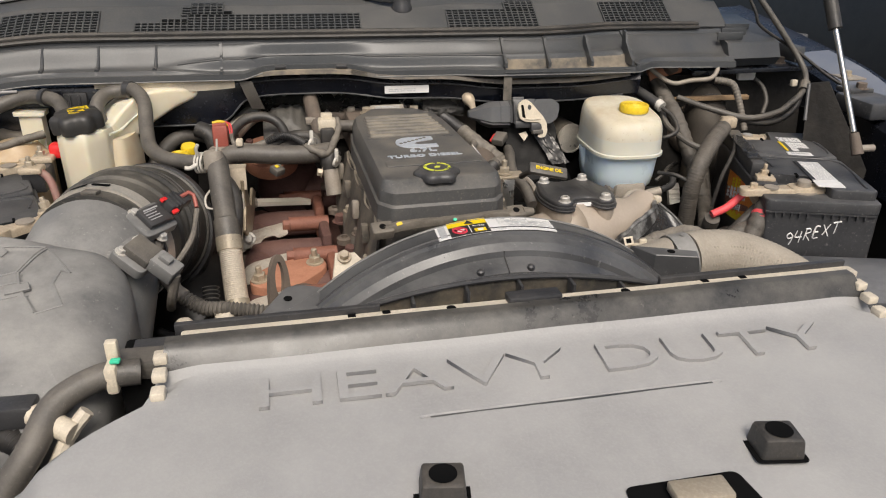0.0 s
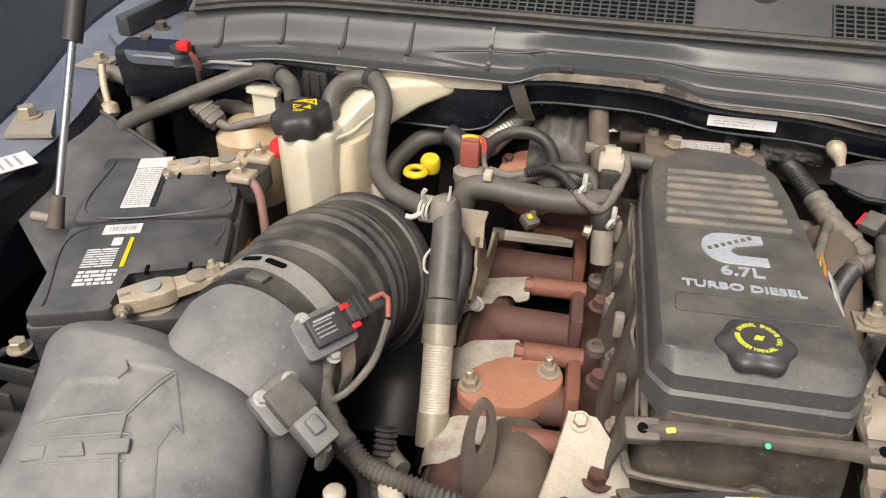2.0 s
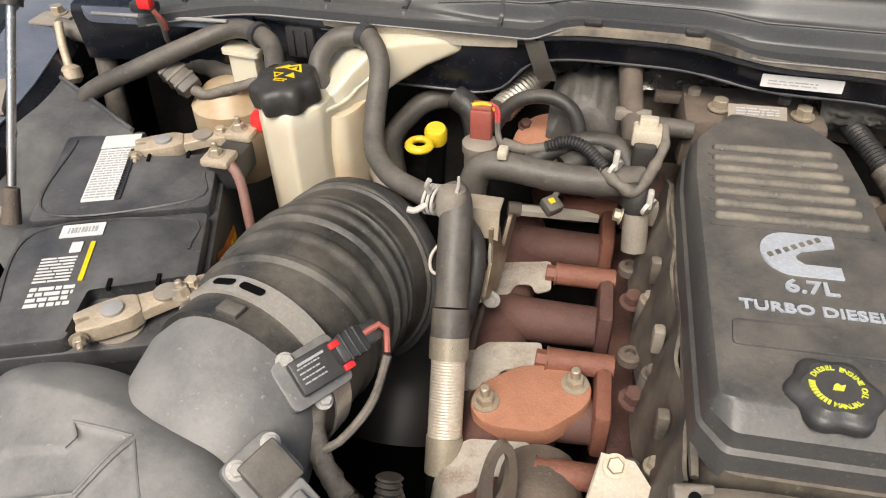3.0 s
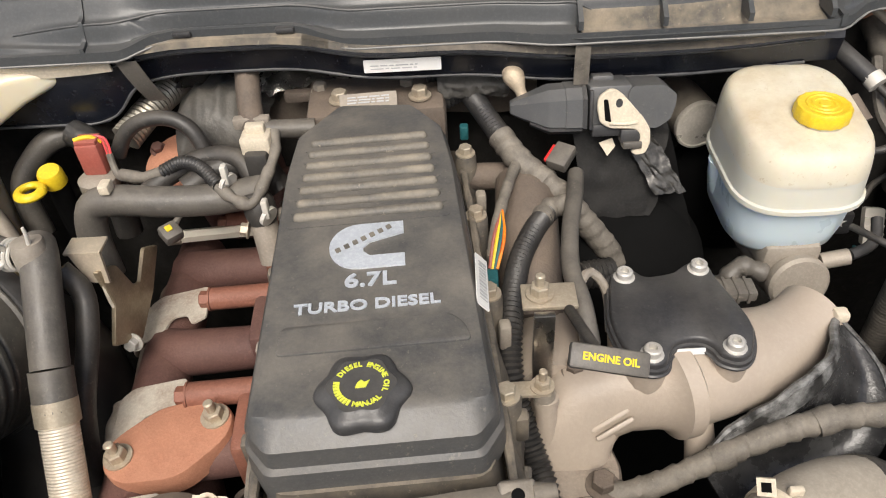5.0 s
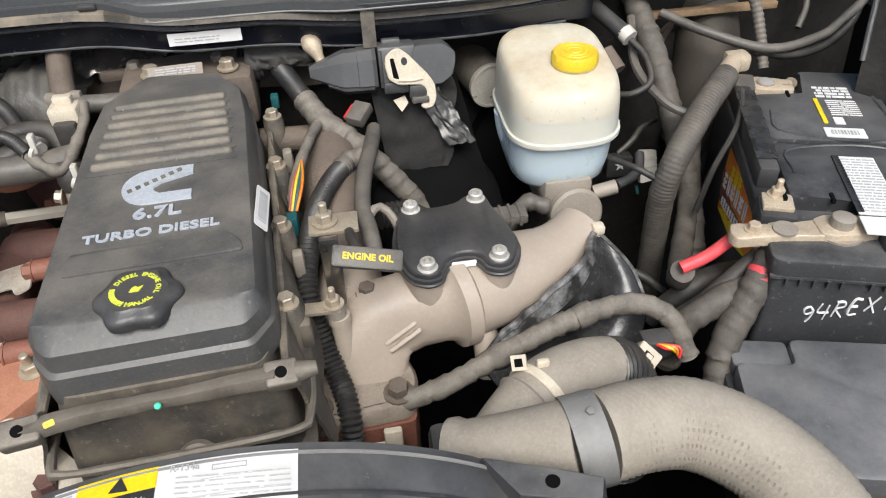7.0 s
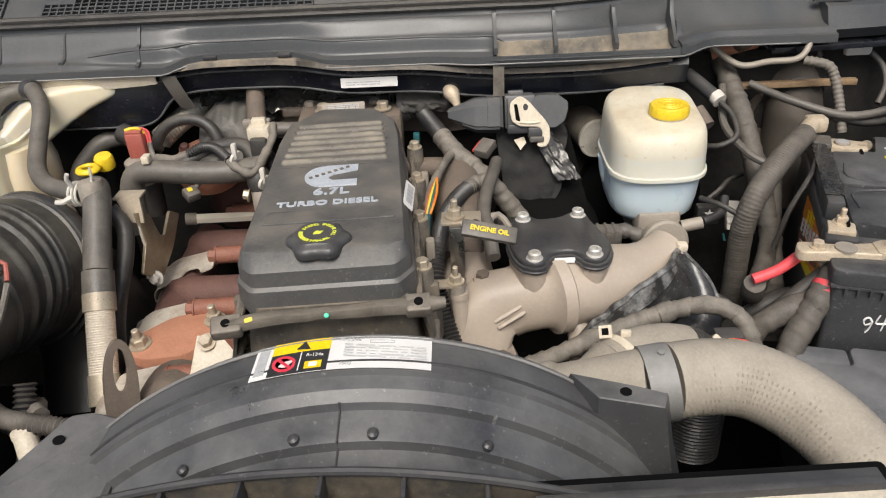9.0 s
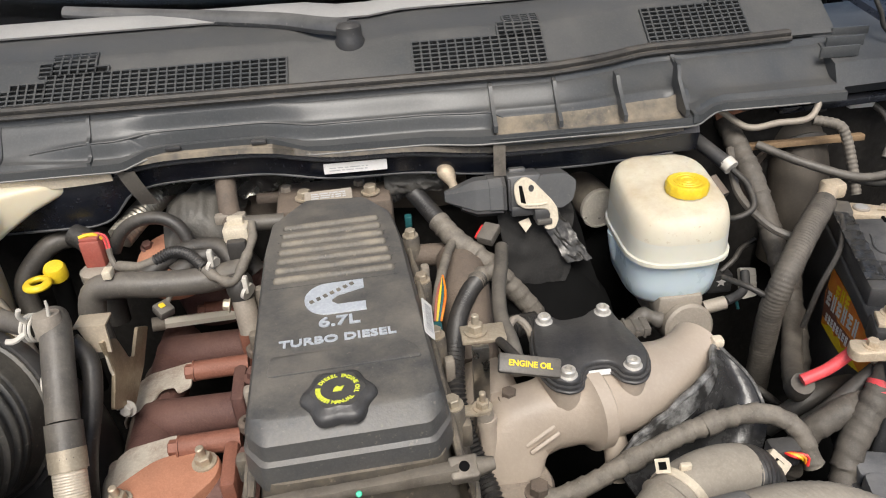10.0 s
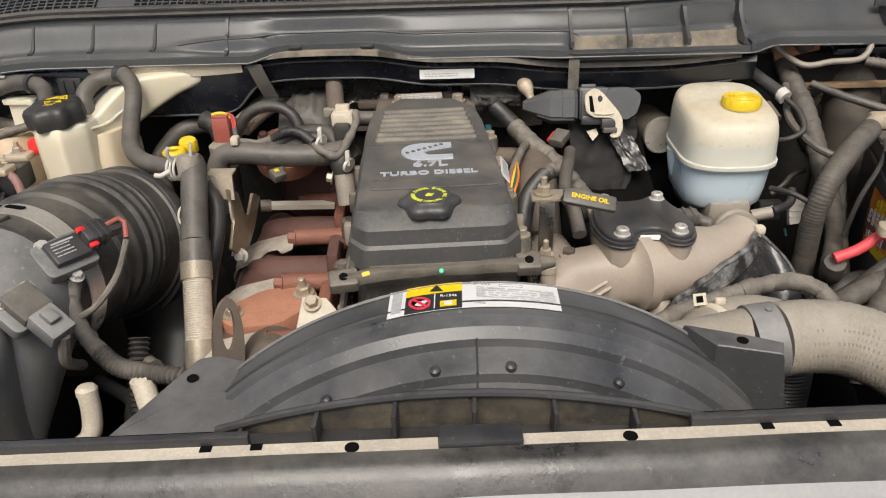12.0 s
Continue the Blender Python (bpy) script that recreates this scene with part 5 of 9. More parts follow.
# ---- batteries ----
def battery(place, turn, flip, label, writing):
    """A lead-acid battery: case, stepped lid in two pads, posts, stickers. flip = -1 mirrors the post side."""
    M = Matrix.Translation(place) @ pose(0, 0, 0, 0, 0, turn)
    b = thing("car_battery", M @ Vector((0, 0, -0.19)), label, "battery", group="truck batteries")

    def rect(x0, x1, y0, y1, r):
        if flip < 0:
            x0, x1 = -x1, -x0
        return arc_outline([(x0, y0), (x1, y0), (x1, y1), (x0, y1)], r, 4)

    part("case", prism(rect(-0.085, 0.068 if writing else 0.087, -0.155, 0.168 if writing else 0.157, 0.006), -0.19, -0.030, M), BATTERY, b)
    part("lid_base", prism(rect(-0.086, 0.071 if writing else 0.088, -0.157, 0.170 if writing else 0.158, 0.010), -0.030, -0.014, M, bevel=0.003), BATTERY, b)
    cut, wide = (-0.020 if writing else 0.0), (0.047 if writing else 0.083)
    for y0, y1 in ((-0.155, -0.004), (0.004, 0.155)):
        lo = y0 < 0
        # each pad steps back round its post corner
        o = [(-0.083, y0), (-0.008 if lo else wide, y0), (-0.008 if lo else wide, y0 + 0.058 if lo else y0), (wide, y0 + 0.058 if lo else y0), (wide, y1 if lo else y1 - 0.058), (wide if lo else cut, y1 if lo else y1 - 0.058), (wide if lo else cut, y1), (-0.083, y1)]
        clean = []
        for p in o:
            q = (p[0] * flip, p[1])
            if not clean or (Vector(q) - Vector(clean[-1])).length > 1e-4:
                clean.append(q)
        if (Vector(clean[0]) - Vector(clean[-1])).length < 1e-4:
            clean.pop()
        if flip < 0:
            clean.reverse()
        own = bmesh.new()
        pts = arc_outline(clean, 0.008, 3)
        rings = [[own.verts.new((p.x, p.y, z)) for p in pts] for z in (-0.016, 0.0)]
        n = len(pts)
        for i in range(n):
            own.faces.new((rings[0][i], rings[0][(i + 1) % n], rings[1][(i + 1) % n], rings[1][i]))
        top = own.faces.new(rings[1])
        bmesh.ops.bevel(own, geom=list(top.edges), offset=0.003, segments=2, profile=0.5, affect="EDGES")
        own.transform(M)
        part("lid_pad", own, BATTERY, b)
        yc = (y0 + y1) / 2
        part("pad_groove", tube([M @ Vector((flip * x, y, 0.0002)) for x, y in ((-0.070, y0 + 0.012 if lo else y1 - 0.012), (-0.070, y1 - 0.012 if lo else y0 + 0.012), (wide - 0.017, y1 - 0.012 if lo else y0 + 0.012), (wide - 0.011, yc + (0.02 if lo else -0.02)))], 0.0016, 6, 0.01), BATTERY, b)
    for x, y in ((0.030 if writing else 0.024, -0.122 if writing else -0.134), (0.010 if writing else 0.024, 0.126 if writing else 0.120)):
        part("post", lathe([(0.020, 0), (0.020, 0.004), (0.0105, 0.004), (0.0095, 0.018), (0.008, 0.019)], M @ pose(x, y, -0.016), 20), ALU, b)
    for y in (-0.100, 0.098):
        for x in (0.012, 0.052):
            part("lid_slot", box((0.003, 0.012, 0.004), (x, y + (0.004 if y < 0 else -0.002), 0.0), M), DARK, b)
    # stickers
    lab1 = part("label", plate(0.038, 0.018, M @ pose(-0.027, -0.018, 0.0003)), WHITE, b, "white barcode sticker")
    for k in range(9):
        part("bar", box((0.0008 + 0.0007 * (k % 3), 0.008, 0.0004), (-0.039 + 0.003 * k, -0.018, 0.0014), M), GREYINK, lab1)
    x0 = -0.038
    part("yellow_stripe", plate(0.0042, 0.052, M @ pose(-0.0135, -0.062, 0.0003)), YELLOWINK, b)
    part("emblem", plate(0.010, 0.014, M @ pose(-0.027, -0.042, 0.0003)), WHITE, b)
    part("fine_print", bars(M @ pose(x0, -0.070, 0.0002), 0.030, 0.034, 8, seed=3, frac=0.4, lo=0.3, hi=0.8), WHITE, b)
    part("print_block", bars(M @ pose(x0 + 0.004, -0.104, 0.0002), 0.036, 0.026, 4, seed=8, frac=0.6, lo=0.1, hi=0.35), WHITE, b)
    part("white_label", plate(0.038, 0.025, M @ pose(-0.022, 0.134, 0.0003)), WHITE, b)
    part("warning_label", plate(0.036, 0.092, M @ pose(-0.022, 0.073, 0.0003)), WHITE, b, "white printed warning label")
    part("warning_print", bars(M @ pose(-0.022, 0.073, 0.0010), 0.033, 0.086, 19, seed=11, frac=0.35), GREYINK, b)
    part("warning_edge", plate(0.006, 0.090, M @ pose(-0.006, 0.071, 0.0008)), INK, b)
    # side sticker on the post side
    if writing:
        sm = M @ axis_pose((0.0684, 0.005, -0.070), (1, 0, 0), (0, 1, 0))
        side = part("side_sticker", prism([(-0.053, 0.030), (-0.058, -0.006), (-0.047, -0.044), (0.0, -0.036), (0.046, -0.026), (0.090, -0.006), (0.128, 0.022), (0.120, 0.036), (0.010, 0.036)], 0.0, 0.0006, sm), ORANGEINK, b, "orange flame sticker with pale lettering")
        part("flame_tongue", prism([(-0.047, -0.044), (0.0, -0.036), (0.046, -0.026), (0.090, -0.006), (0.040, -0.014), (0.028, -0.022), (0.014, -0.018), (0.000, -0.028), (-0.016, -0.022), (-0.028, -0.034)], 0.0006, 0.0010, sm), YELLOWINK, side)
        part("sticker_shade", prism([(-0.056, 0.004), (-0.050, -0.034), (-0.030, -0.030), (-0.010, -0.022), (0.040, -0.010), (0.080, 0.004), (0.080, 0.012), (0.0, -0.008)], 0.0006, 0.0009, sm), TUBERUST, side)
        slant = [(-0.0078, -0.009), (0.0030, -0.009), (0.0078, 0.009), (-0.0030, 0.009)]
        for ink, x, y, size, count in ((YELLOWINK, -0.018, 0.019, 1.0, 6), (WHITE, -0.040, -0.004, 1.12, 6), (WHITE, -0.034, -0.026, 0.62, 8)):
            for k in range(count):
                step = 0.0172 * size * k
                m = sm @ pose(x + 0.963 * step, y + 0.268 * step, 0.0010, 0, 0, 15.5) @ Matrix.Diagonal((size, size, 1, 1))
                if y + 0.268 * step < 0.030:
                    for foot in ((0.0, -0.0058), (0.0, 0.0), (0.0, 0.0058)) if k % 2 == 0 else ((-0.0030, 0.0), (0.0032, 0.0)):
                        shape = [(-0.0068, -0.0018), (0.0052, -0.0018), (0.0062, 0.0018), (-0.0058, 0.0018)] if k % 2 == 0 else [(-0.0042, -0.009), (-0.0008, -0.009), (0.0040, 0.009), (0.0006, 0.009)]
                        part("sticker_bar", prism(shape, 0.0, 0.0005, m @ pose(foot[0] + 0.25 * foot[1], foot[1], 0)), ink, side)
                    if k % 2 == 0:
                        part("sticker_bar", prism([(-0.0016, -0.0072), (0.0016, -0.0072), (0.0056, 0.0072), (0.0024, 0.0072)], 0.0, 0.0004, m @ pose(-0.0042, 0, 0)), ink, side)
    else:
        sm = M @ axis_pose((0.0874, 0.005, -0.070), (1, 0, 0), (0, 1, 0))
        side = part("side_sticker", prism([(-0.040, 0.042), (-0.012, 0.026), (0.052, 0.004), (0.058, -0.040), (0.010, -0.046), (-0.050, -0.030)], 0.0, 0.0008, sm), ORANGEINK, b, "orange flame sticker with pale lettering")
        for row, (ink, yy) in enumerate(((YELLOWINK, 0.018), (WHITE, -0.004))):
            for k in range(5 - row):
                part("sticker_bar", prism([(-0.006, -0.008), (0.004, -0.008), (0.009, 0.008), (-0.001, 0.008)], 0.0, 0.0005, sm @ pose(-0.034 + 0.018 * k + 0.008 * row, yy - 0.3 * 0.018 * k - 0.004, 0.0009, 0, 0, -17)), ink, side)
    if writing:
        fm = M @ axis_pose((0.000, 0.1682, -0.056), (0, 1, 0.0), (-1, 0, 0))
        strokes = {
            "9": [[(0.9, 0.75), (0.5, 1.0), (0.1, 0.8), (0.3, 0.5), (0.8, 0.65), (0.9, 0.8), (0.75, 0.3), (0.5, 0.0)]],
            "4": [[(0.2, 1.0), (0.0, 0.45), (0.9, 0.5)], [(0.8, 0.95), (0.6, 0.0)]],
            "R": [[(0.25, 1.0), (0.0, 0.0)], [(0.1, 0.95), (0.7, 1.0), (0.8, 0.7), (0.2, 0.5), (0.8, 0.0)]],
            "E": [[(0.8, 1.0), (0.2, 0.95), (0.0, 0.0), (0.7, 0.05)], [(0.1, 0.5), (0.6, 0.55)]],
            "X": [[(0.0, 0.9), (0.8, 0.0)], [(0.9, 1.0), (0.0, 0.05)]],
            "T": [[(0.0, 0.9), (1.1, 1.05)], [(0.6, 0.98), (0.35, 0.0)]],
        }
        word = bmesh.new()
        for k, ch in enumerate("94REXT"):
            for line in strokes.get(ch, []):
                pts = [fm @ Vector((-0.034 + 0.0120 * k + 0.0098 * a, -0.026 + 0.0042 * k + 0.018 * c, 0.0004)) for a, c in line]
                tube(pts, 0.0013, 6, 0.002, squash=0.6, bm=word)
        part("hand_writing", word, WHITE, b, "white paint-pen writing")
        for k in range(11):
            part("grip_rib", box((0.0022, 0.006, 0.008), (-0.066 + 0.011 * k + (0.012 if k > 5 else 0.0), 0.169, -0.036), M), BATTERY, b)
        part("grip_ledge", box((0.15, 0.004, 0.0025), (-0.005, 0.169, -0.032), M), BATTERY, b)
    else:
        lettering("11/20", 0.010, M @ pose(0.072, -0.142, -0.0135, 0, 0, 70), WHITE, b, depth=0.0002)
    return M


ML = battery((-0.410, 0.992, 1.192), 22.0, 1, "black car battery with white labels and yellow stripe", False)
MR = battery((0.779, 1.058, 1.182), 163.0, 1, "black car battery with hand-written white marking", True)


def clamp(M, x, y, label, reach=0.05, turn=0.0):
    """A corroded post clamp with its bolt and tail."""
    c = M @ Vector((x, y, -0.002))
    t = thing("battery_clamp", c, label, "battery clamp", group="battery clamps")
    m = M @ pose(x, y, 0.002, 0, 0, turn)
    part("ring", prism(arc_outline([(-0.034, -0.013), (-0.034, -0.003), (-0.020, -0.003), (-0.020, 0.003), (-0.034, 0.003), (-0.034, 0.013), (-0.012, 0.017), (0.012, 0.0175), (0.024, 0.012), (0.024, -0.012), (0.012, -0.0175), (-0.012, -0.017)], 0.003, 3), -0.010, 0.004, m @ Matrix.Diagonal((0.86, 0.86, 1, 1)), bevel=0.002), CLAMPTAN, t)
    part("post_top", lathe([(0.0092, 0.001), (0.0088, 0.0066), (0.0065, 0.0072)], m, 18), GREYCOVER, t)
    part("tail", prism(arc_outline([(0.014, -0.011), (0.014 + reach * 0.5, -0.007), (0.016 + reach, -0.010), (0.020 + reach, 0.004), (0.016 + reach, 0.012), (0.014 + reach * 0.5, 0.010), (0.014, 0.012)], 0.004, 3), -0.008, 0.002, m, bevel=0.002), CLAMPTAN, t)
    part("pinch_bolt", hexhead(0.005, 0.006, m @ axis_pose((-0.029, -0.014, -0.002), (0, -1, 0)), stud=0.004), ZINC, t)
    bolt(t, m @ Vector((0.018 + reach * 0.75, 0.001, 0.002)), 0.0055, CLAMPTAN)
    part("washer", lathe([(0.0105, 0.0), (0.0105, 0.002), (0.006, 0.0025)], m @ pose(0.018 + reach * 0.40, 0.002, 0.002), 18), ALU, t)
    return m


clamp(ML, 0.024, -0.134, "corroded battery post clamp on a short link", 0.060, 20)
clamp(ML, 0.024, 0.120, "corroded battery post clamp with cable lugs", 0.055, 8)
clamp(MR @ pose(0, 0, -0.012), 0.010, 0.126, "corroded battery post clamp with wide terminal bar", 0.075, 9)
clamp(MR @ pose(0, 0, -0.006), 0.030, -0.122, "corroded battery post clamp on the rear post", 0.02, -4)

# Cable lugs by the coolant tank.
lug = thing("cable_terminal", (-0.36, 1.11, 1.19), "corroded cable terminals stacked on a small block", "terminal")
part("base", box((0.030, 0.050, 0.030), (-0.352, 1.105, 1.186), pose(0, 0, 0), bevel=0.004), BLACK, lug)
for k, (y, z) in enumerate(((1.135, 1.205), (1.085, 1.205))):
    part("lug", box((0.030, 0.026, 0.009), (-0.352, y, z), bevel=0.003), CLAMPTAN, lug)
    bolt(lug, (-0.354, y, z + 0.004), 0.006, ZINC, stud=0.006)
part("cable", tube([(-0.345, 1.085, 1.205), (-0.328, 1.075, 1.190), (-0.318, 1.06, 1.15), (-0.312, 1.05, 1.08)], 0.0052, 10), DUSTYRED, lug, "dusty faded red cable")
part("red_boot", box((0.026, 0.022, 0.022), (-0.333, 1.152, 1.212), bevel=0.006), RED, lug, "red rubber boot")
bt = thing("brown_reservoir", (-0.41, 1.2, 1.1), "small tan dusty fluid reservoir", "reservoir")
part("tank", tube([(-0.412, 1.222, 1.208), (-0.412, 1.222, 1.10)], lambda s: 0.045 * min(1.0, 0.62 + s * 2.2), 20, 0.006), TANKSTAIN, bt)
part("tag", plate(0.026, 0.014, pose(-0.402, 1.212, 1.2085, 6, 0, 10)), WHITE, bt)

# ---- coolant tank and hoses ----
tank = thing("coolant_tank", (-0.28, 1.15, 1.06), "yellowed translucent coolant tank with black cap", "tank")
col = [(-0.330, 1.137), (-0.318, 1.124), (-0.285, 1.114), (-0.262, 1.141), (-0.256, 1.188), (-0.290, 1.205), (-0.326, 1.192)]


def tank_ring(k, z, r=0.005):
    return [Vector((-0.295 + (p.x + 0.295) * k, 1.155 + (p.y - 1.155) * k, z)) for p in arc_outline(col, r, 4)]


part("column", loft([tank_ring(0.93, 1.06), tank_ring(0.97, 1.13), tank_ring(1.0, 1.226), tank_ring(0.985, 1.234), tank_ring(0.93, 1.240), tank_ring(0.80, 1.243), tank_ring(0.5, 1.244)]), TANK, tank, sharp=30)
part("filler_neck", lathe([(0.030, 1.238), (0.030, 1.252), (0.024, 1.253)], pose(-0.300, 1.150, 0.0), 28), TANK, tank)
lower = [(-0.262, 1.148), (-0.243, 1.152), (-0.232, 1.180), (-0.228, 1.215), (-0.240, 1.246), (-0.285, 1.248), (-0.300, 1.19)]


def wing_ring(k, z):
    return [Vector((-0.262 + (p.x + 0.262) * k, 1.195 + (p.y - 1.195) * k, z)) for p in arc_outline(lower, 0.010, 4)]


part("expansion_chamber", loft([wing_ring(0.70, 1.05), wing_ring(0.86, 1.09), wing_ring(0.94, 1.14), wing_ring(0.96, 1.19), wing_ring(0.80, 1.222)]), TANKAMBER, tank, "stained amber lower chamber of the tank")


def web_ring(front, top, back, low_back):
    return [Vector(p) for p in arc_outline([front, top, back, low_back], 0.007, 4)]


part("upper_chamber", loft([
    web_ring((-0.266, 1.150, 1.140), (-0.272, 1.158, 1.238), (-0.300, 1.200, 1.240), (-0.300, 1.200, 1.140)),
    web_ring((-0.256, 1.166, 1.168), (-0.258, 1.172, 1.246), (-0.290, 1.226, 1.250), (-0.288, 1.220, 1.160)),
    web_ring((-0.248, 1.190, 1.200), (-0.243, 1.192, 1.262), (-0.275, 1.250, 1.262), (-0.270, 1.244, 1.190)),
    web_ring((-0.232, 1.208, 1.216), (-0.226, 1.211, 1.277), (-0.242, 1.264, 1.276), (-0.240, 1.260, 1.210)),
    web_ring((-0.208, 1.224, 1.232), (-0.204, 1.226, 1.279), (-0.212, 1.268, 1.280), (-0.212, 1.266, 1.228)),
    web_ring((-0.180, 1.238, 1.248), (-0.178, 1.238, 1.279), (-0.182, 1.272, 1.281), (-0.182, 1.272, 1.244)),
    web_ring((-0.142, 1.253, 1.263), (-0.142, 1.252, 1.277), (-0.142, 1.276, 1.279), (-0.142, 1.276, 1.260)),
]), TANK, tank, "thin translucent upper wing of the tank", sharp=40)
part("wing_ridge", tube([(-0.262, 1.152, 1.232), (-0.250, 1.178, 1.232), (-0.240, 1.198, 1.240), (-0.222, 1.214, 1.252)], 0.0022, 8, 0.005), TANK, tank)

part("mount_post", loft([[Vector((x, y, z)) for x, y in ((-0.405, 1.226), (-0.372, 1.222), (-0.370, 1.238), (-0.403, 1.242))] for z in (1.10, 1.235, 1.246)]), TANK, tank)
part("mount_tab", prism(arc_outline([(-0.412, 1.222), (-0.366, 1.218), (-0.366, 1.246), (-0.412, 1.248)], 0.005, 3), 1.246, 1.252), TANK, tank)
CAPD = Matrix.Translation((-0.300, 1.150, 1.247)) @ pose(0, 0, 0, 5, -5, 0)
capc = part("cap", lathe([(0.0330, -0.004), (0.0340, 0.006), (0.0335, 0.015), (0.0305, 0.0195), (0.026, 0.0215), (0.012, 0.022)], CAPD, 96, lobes=(7, 0.085)), CAPBLACK, tank, "black fluted pressure cap with yellow symbols")
CM = CAPD @ pose(0.002, 0.002, -0.009, 0, 0, -6)


def frame_triangle(a, b, c, w, z0, z1):
    """A hollow triangle of strips."""
    own = bmesh.new()
    pts = [Vector(a), Vector(b), Vector(c)]
    mid = (pts[0] + pts[1] + pts[2]) / 3
    for p, q in ((pts[0], pts[1]), (pts[1], pts[2]), (pts[2], pts[0])):
        prism([p, q, q.lerp(mid, w), p.lerp(mid, w)], z0, z1, CM, bm=own)
    return own


part("warning_triangle", frame_triangle((-0.011, 0.013), (0.016, 0.007), (0.008, 0.021), 0.32, 0.0302, 0.0314), YELLOWINK, capc)
part("triangle_mark", prism([(0.002, 0.0115), (0.008, 0.0105), (0.0065, 0.016)], 0.0302, 0.0314, CM), YELLOWINK, capc)
part("side_triangle", frame_triangle((-0.016, 0.010), (-0.002, 0.013), (-0.004, 0.019), 0.35, 0.0302, 0.0313), YELLOWINK, capc)
part("heat_triangle", prism([(0.002, -0.002), (0.014, -0.004), (0.008, 0.005)], 0.0302, 0.0314, CM), YELLOWINK, capc)
part("book_symbol", frame_triangle((-0.014, 0.003), (-0.002, 0.003), (-0.008, -0.006), 0.4, 0.0302, 0.0314), YELLOWINK, capc)
part("cap_print", bars(CM @ pose(0.0, -0.009, 0.0306), 0.014, 0.006, 2, seed=5, frac=0.5), YELLOWINK, capc)
h1 = thing("vent_hose", (-0.25, 1.2, 1.25), "grey-brown dusty rubber hose looping over the tank", "hose", group="coolant hoses")
part("tube", tube([(-0.276, 1.182, 1.236), (-0.284, 1.198, 1.262), (-0.274, 1.224, 1.276), (-0.248, 1.230, 1.279), (-0.230, 1.214, 1.283), (-0.214, 1.190, 1.268), (-0.208, 1.150, 1.238), (-0.198, 1.115, 1.219), (-0.172, 1.085, 1.212), (-0.128, 1.060, 1.212)], 0.0105, 14, 0.006), HOSE, h1)
part("clip", lathe([(0.0135, -0.005), (0.0135, 0.005), (0.0125, 0.006)], axis_pose((-0.240, 1.225, 1.282), (1, -0.5, 0)), 14), BLACK, h1)
h2 = thing("overflow_hose", (-0.4, 1.15, 1.25), "grey-brown dusty rubber hose running to the fender", "hose", group="coolant hoses")
part("tube", tube([(-0.322, 1.175, 1.258), (-0.345, 1.212, 1.272), (-0.395, 1.235, 1.272), (-0.445, 1.215, 1.256), (-0.50, 1.193, 1.234), (-0.55, 1.178, 1.212), (-0.572, 1.172, 1.19), (-0.58, 1.172, 1.12)], 0.0105, 14, 0.008), HOSE, h2)
part("tie", lathe([(0.0135, -0.004), (0.0135, 0.004), (0.0125, 0.005)], axis_pose((-0.36, 1.222, 1.2735), (-0.8, 0.5, 0)), 14), BLACK, h2)

# ---- air intake: bellows, elbow, lid ----
bel = thing("intake_bellows", (-0.2, 0.98, 1.12), "black corrugated rubber intake bellows with steel clamp", "bellows")


RIDGES = [(0.13, 0.0), (0.145, 0.0025), (0.16, 0.0025), (0.175, 0.0), (0.31, 0.001), (0.325, 0.0045), (0.345, 0.0045), (0.365, 0.0), (0.44, 0.0), (0.465, 0.0038), (0.48, 0.0038), (0.505, 0.0), (0.56, 0.0), (0.58, 0.0045), (0.60, 0.0045), (0.625, 0.0), (0.66, 0.0), (0.68, 0.0042), (0.70, 0.0042), (0.72, 0.0), (0.75, 0.0), (0.765, 0.0036), (0.785, 0.0036), (0.80, 0.0), (0.815, 0.003), (0.93, 0.0045), (0.935, 0.0075), (0.95, 0.0080), (0.955, 0.0045), (0.965, 0.0045), (0.97, 0.0085), (0.99, 0.0085), (1.0, 0.004)]
def bel_r(s):
    """The boot's radius: a smooth cuff, rounded folds, then a broad flange with a double rim."""
    r = 0.0735 + 0.0075 * smoothstep(0.1, 0.85, s)
    for (a, p), (b, q) in zip(RIDGES, RIDGES[1:]):
        if a <= s <= b:
            r += p + (q - p) * smoothstep(a, b, s)
            break
    return r


BELC = Vector((-0.213, 0.874, 1.170))
part("boot", tube([BELC + Vector((-0.006, -0.030, 0.002)), BELC + Vector((0.001, 0.006, -0.001)), (-0.211, 0.930, 1.163), (-0.210, 0.985, 1.147), (-0.203, 1.038, 1.126)], bel_r, 56, 0.0016), BELLOW, bel)
part("collar", lathe([(0.076, -0.010), (0.092, -0.008), (0.094, 0.0), (0.090, 0.012), (0.070, 0.016)], axis_pose((-0.200, 1.044, 1.122), (0.25, 0.92, -0.35)), 44), BLACK, bel, "black ring behind the boot's flange")
part("turbo_pipe", tube([(-0.195, 1.045, 1.118), (-0.170, 1.065, 1.07), (-0.155, 1.05, 1.00), (-0.15, 1.0, 0.94)], 0.068, 30, 0.012), CLEANBLACK, bel)
CD = Vector((0.24, 0.97, -0.08))
part("clamp_band", lathe([(0.0748, -0.0090), (0.0768, -0.0095), (0.0768, 0.0095), (0.0748, 0.0090)], axis_pose(BELC, CD), 64), BANDSTEEL, bel, "steel band clamp")
BAND = axis_pose(BELC, CD, (0, 0, 1))
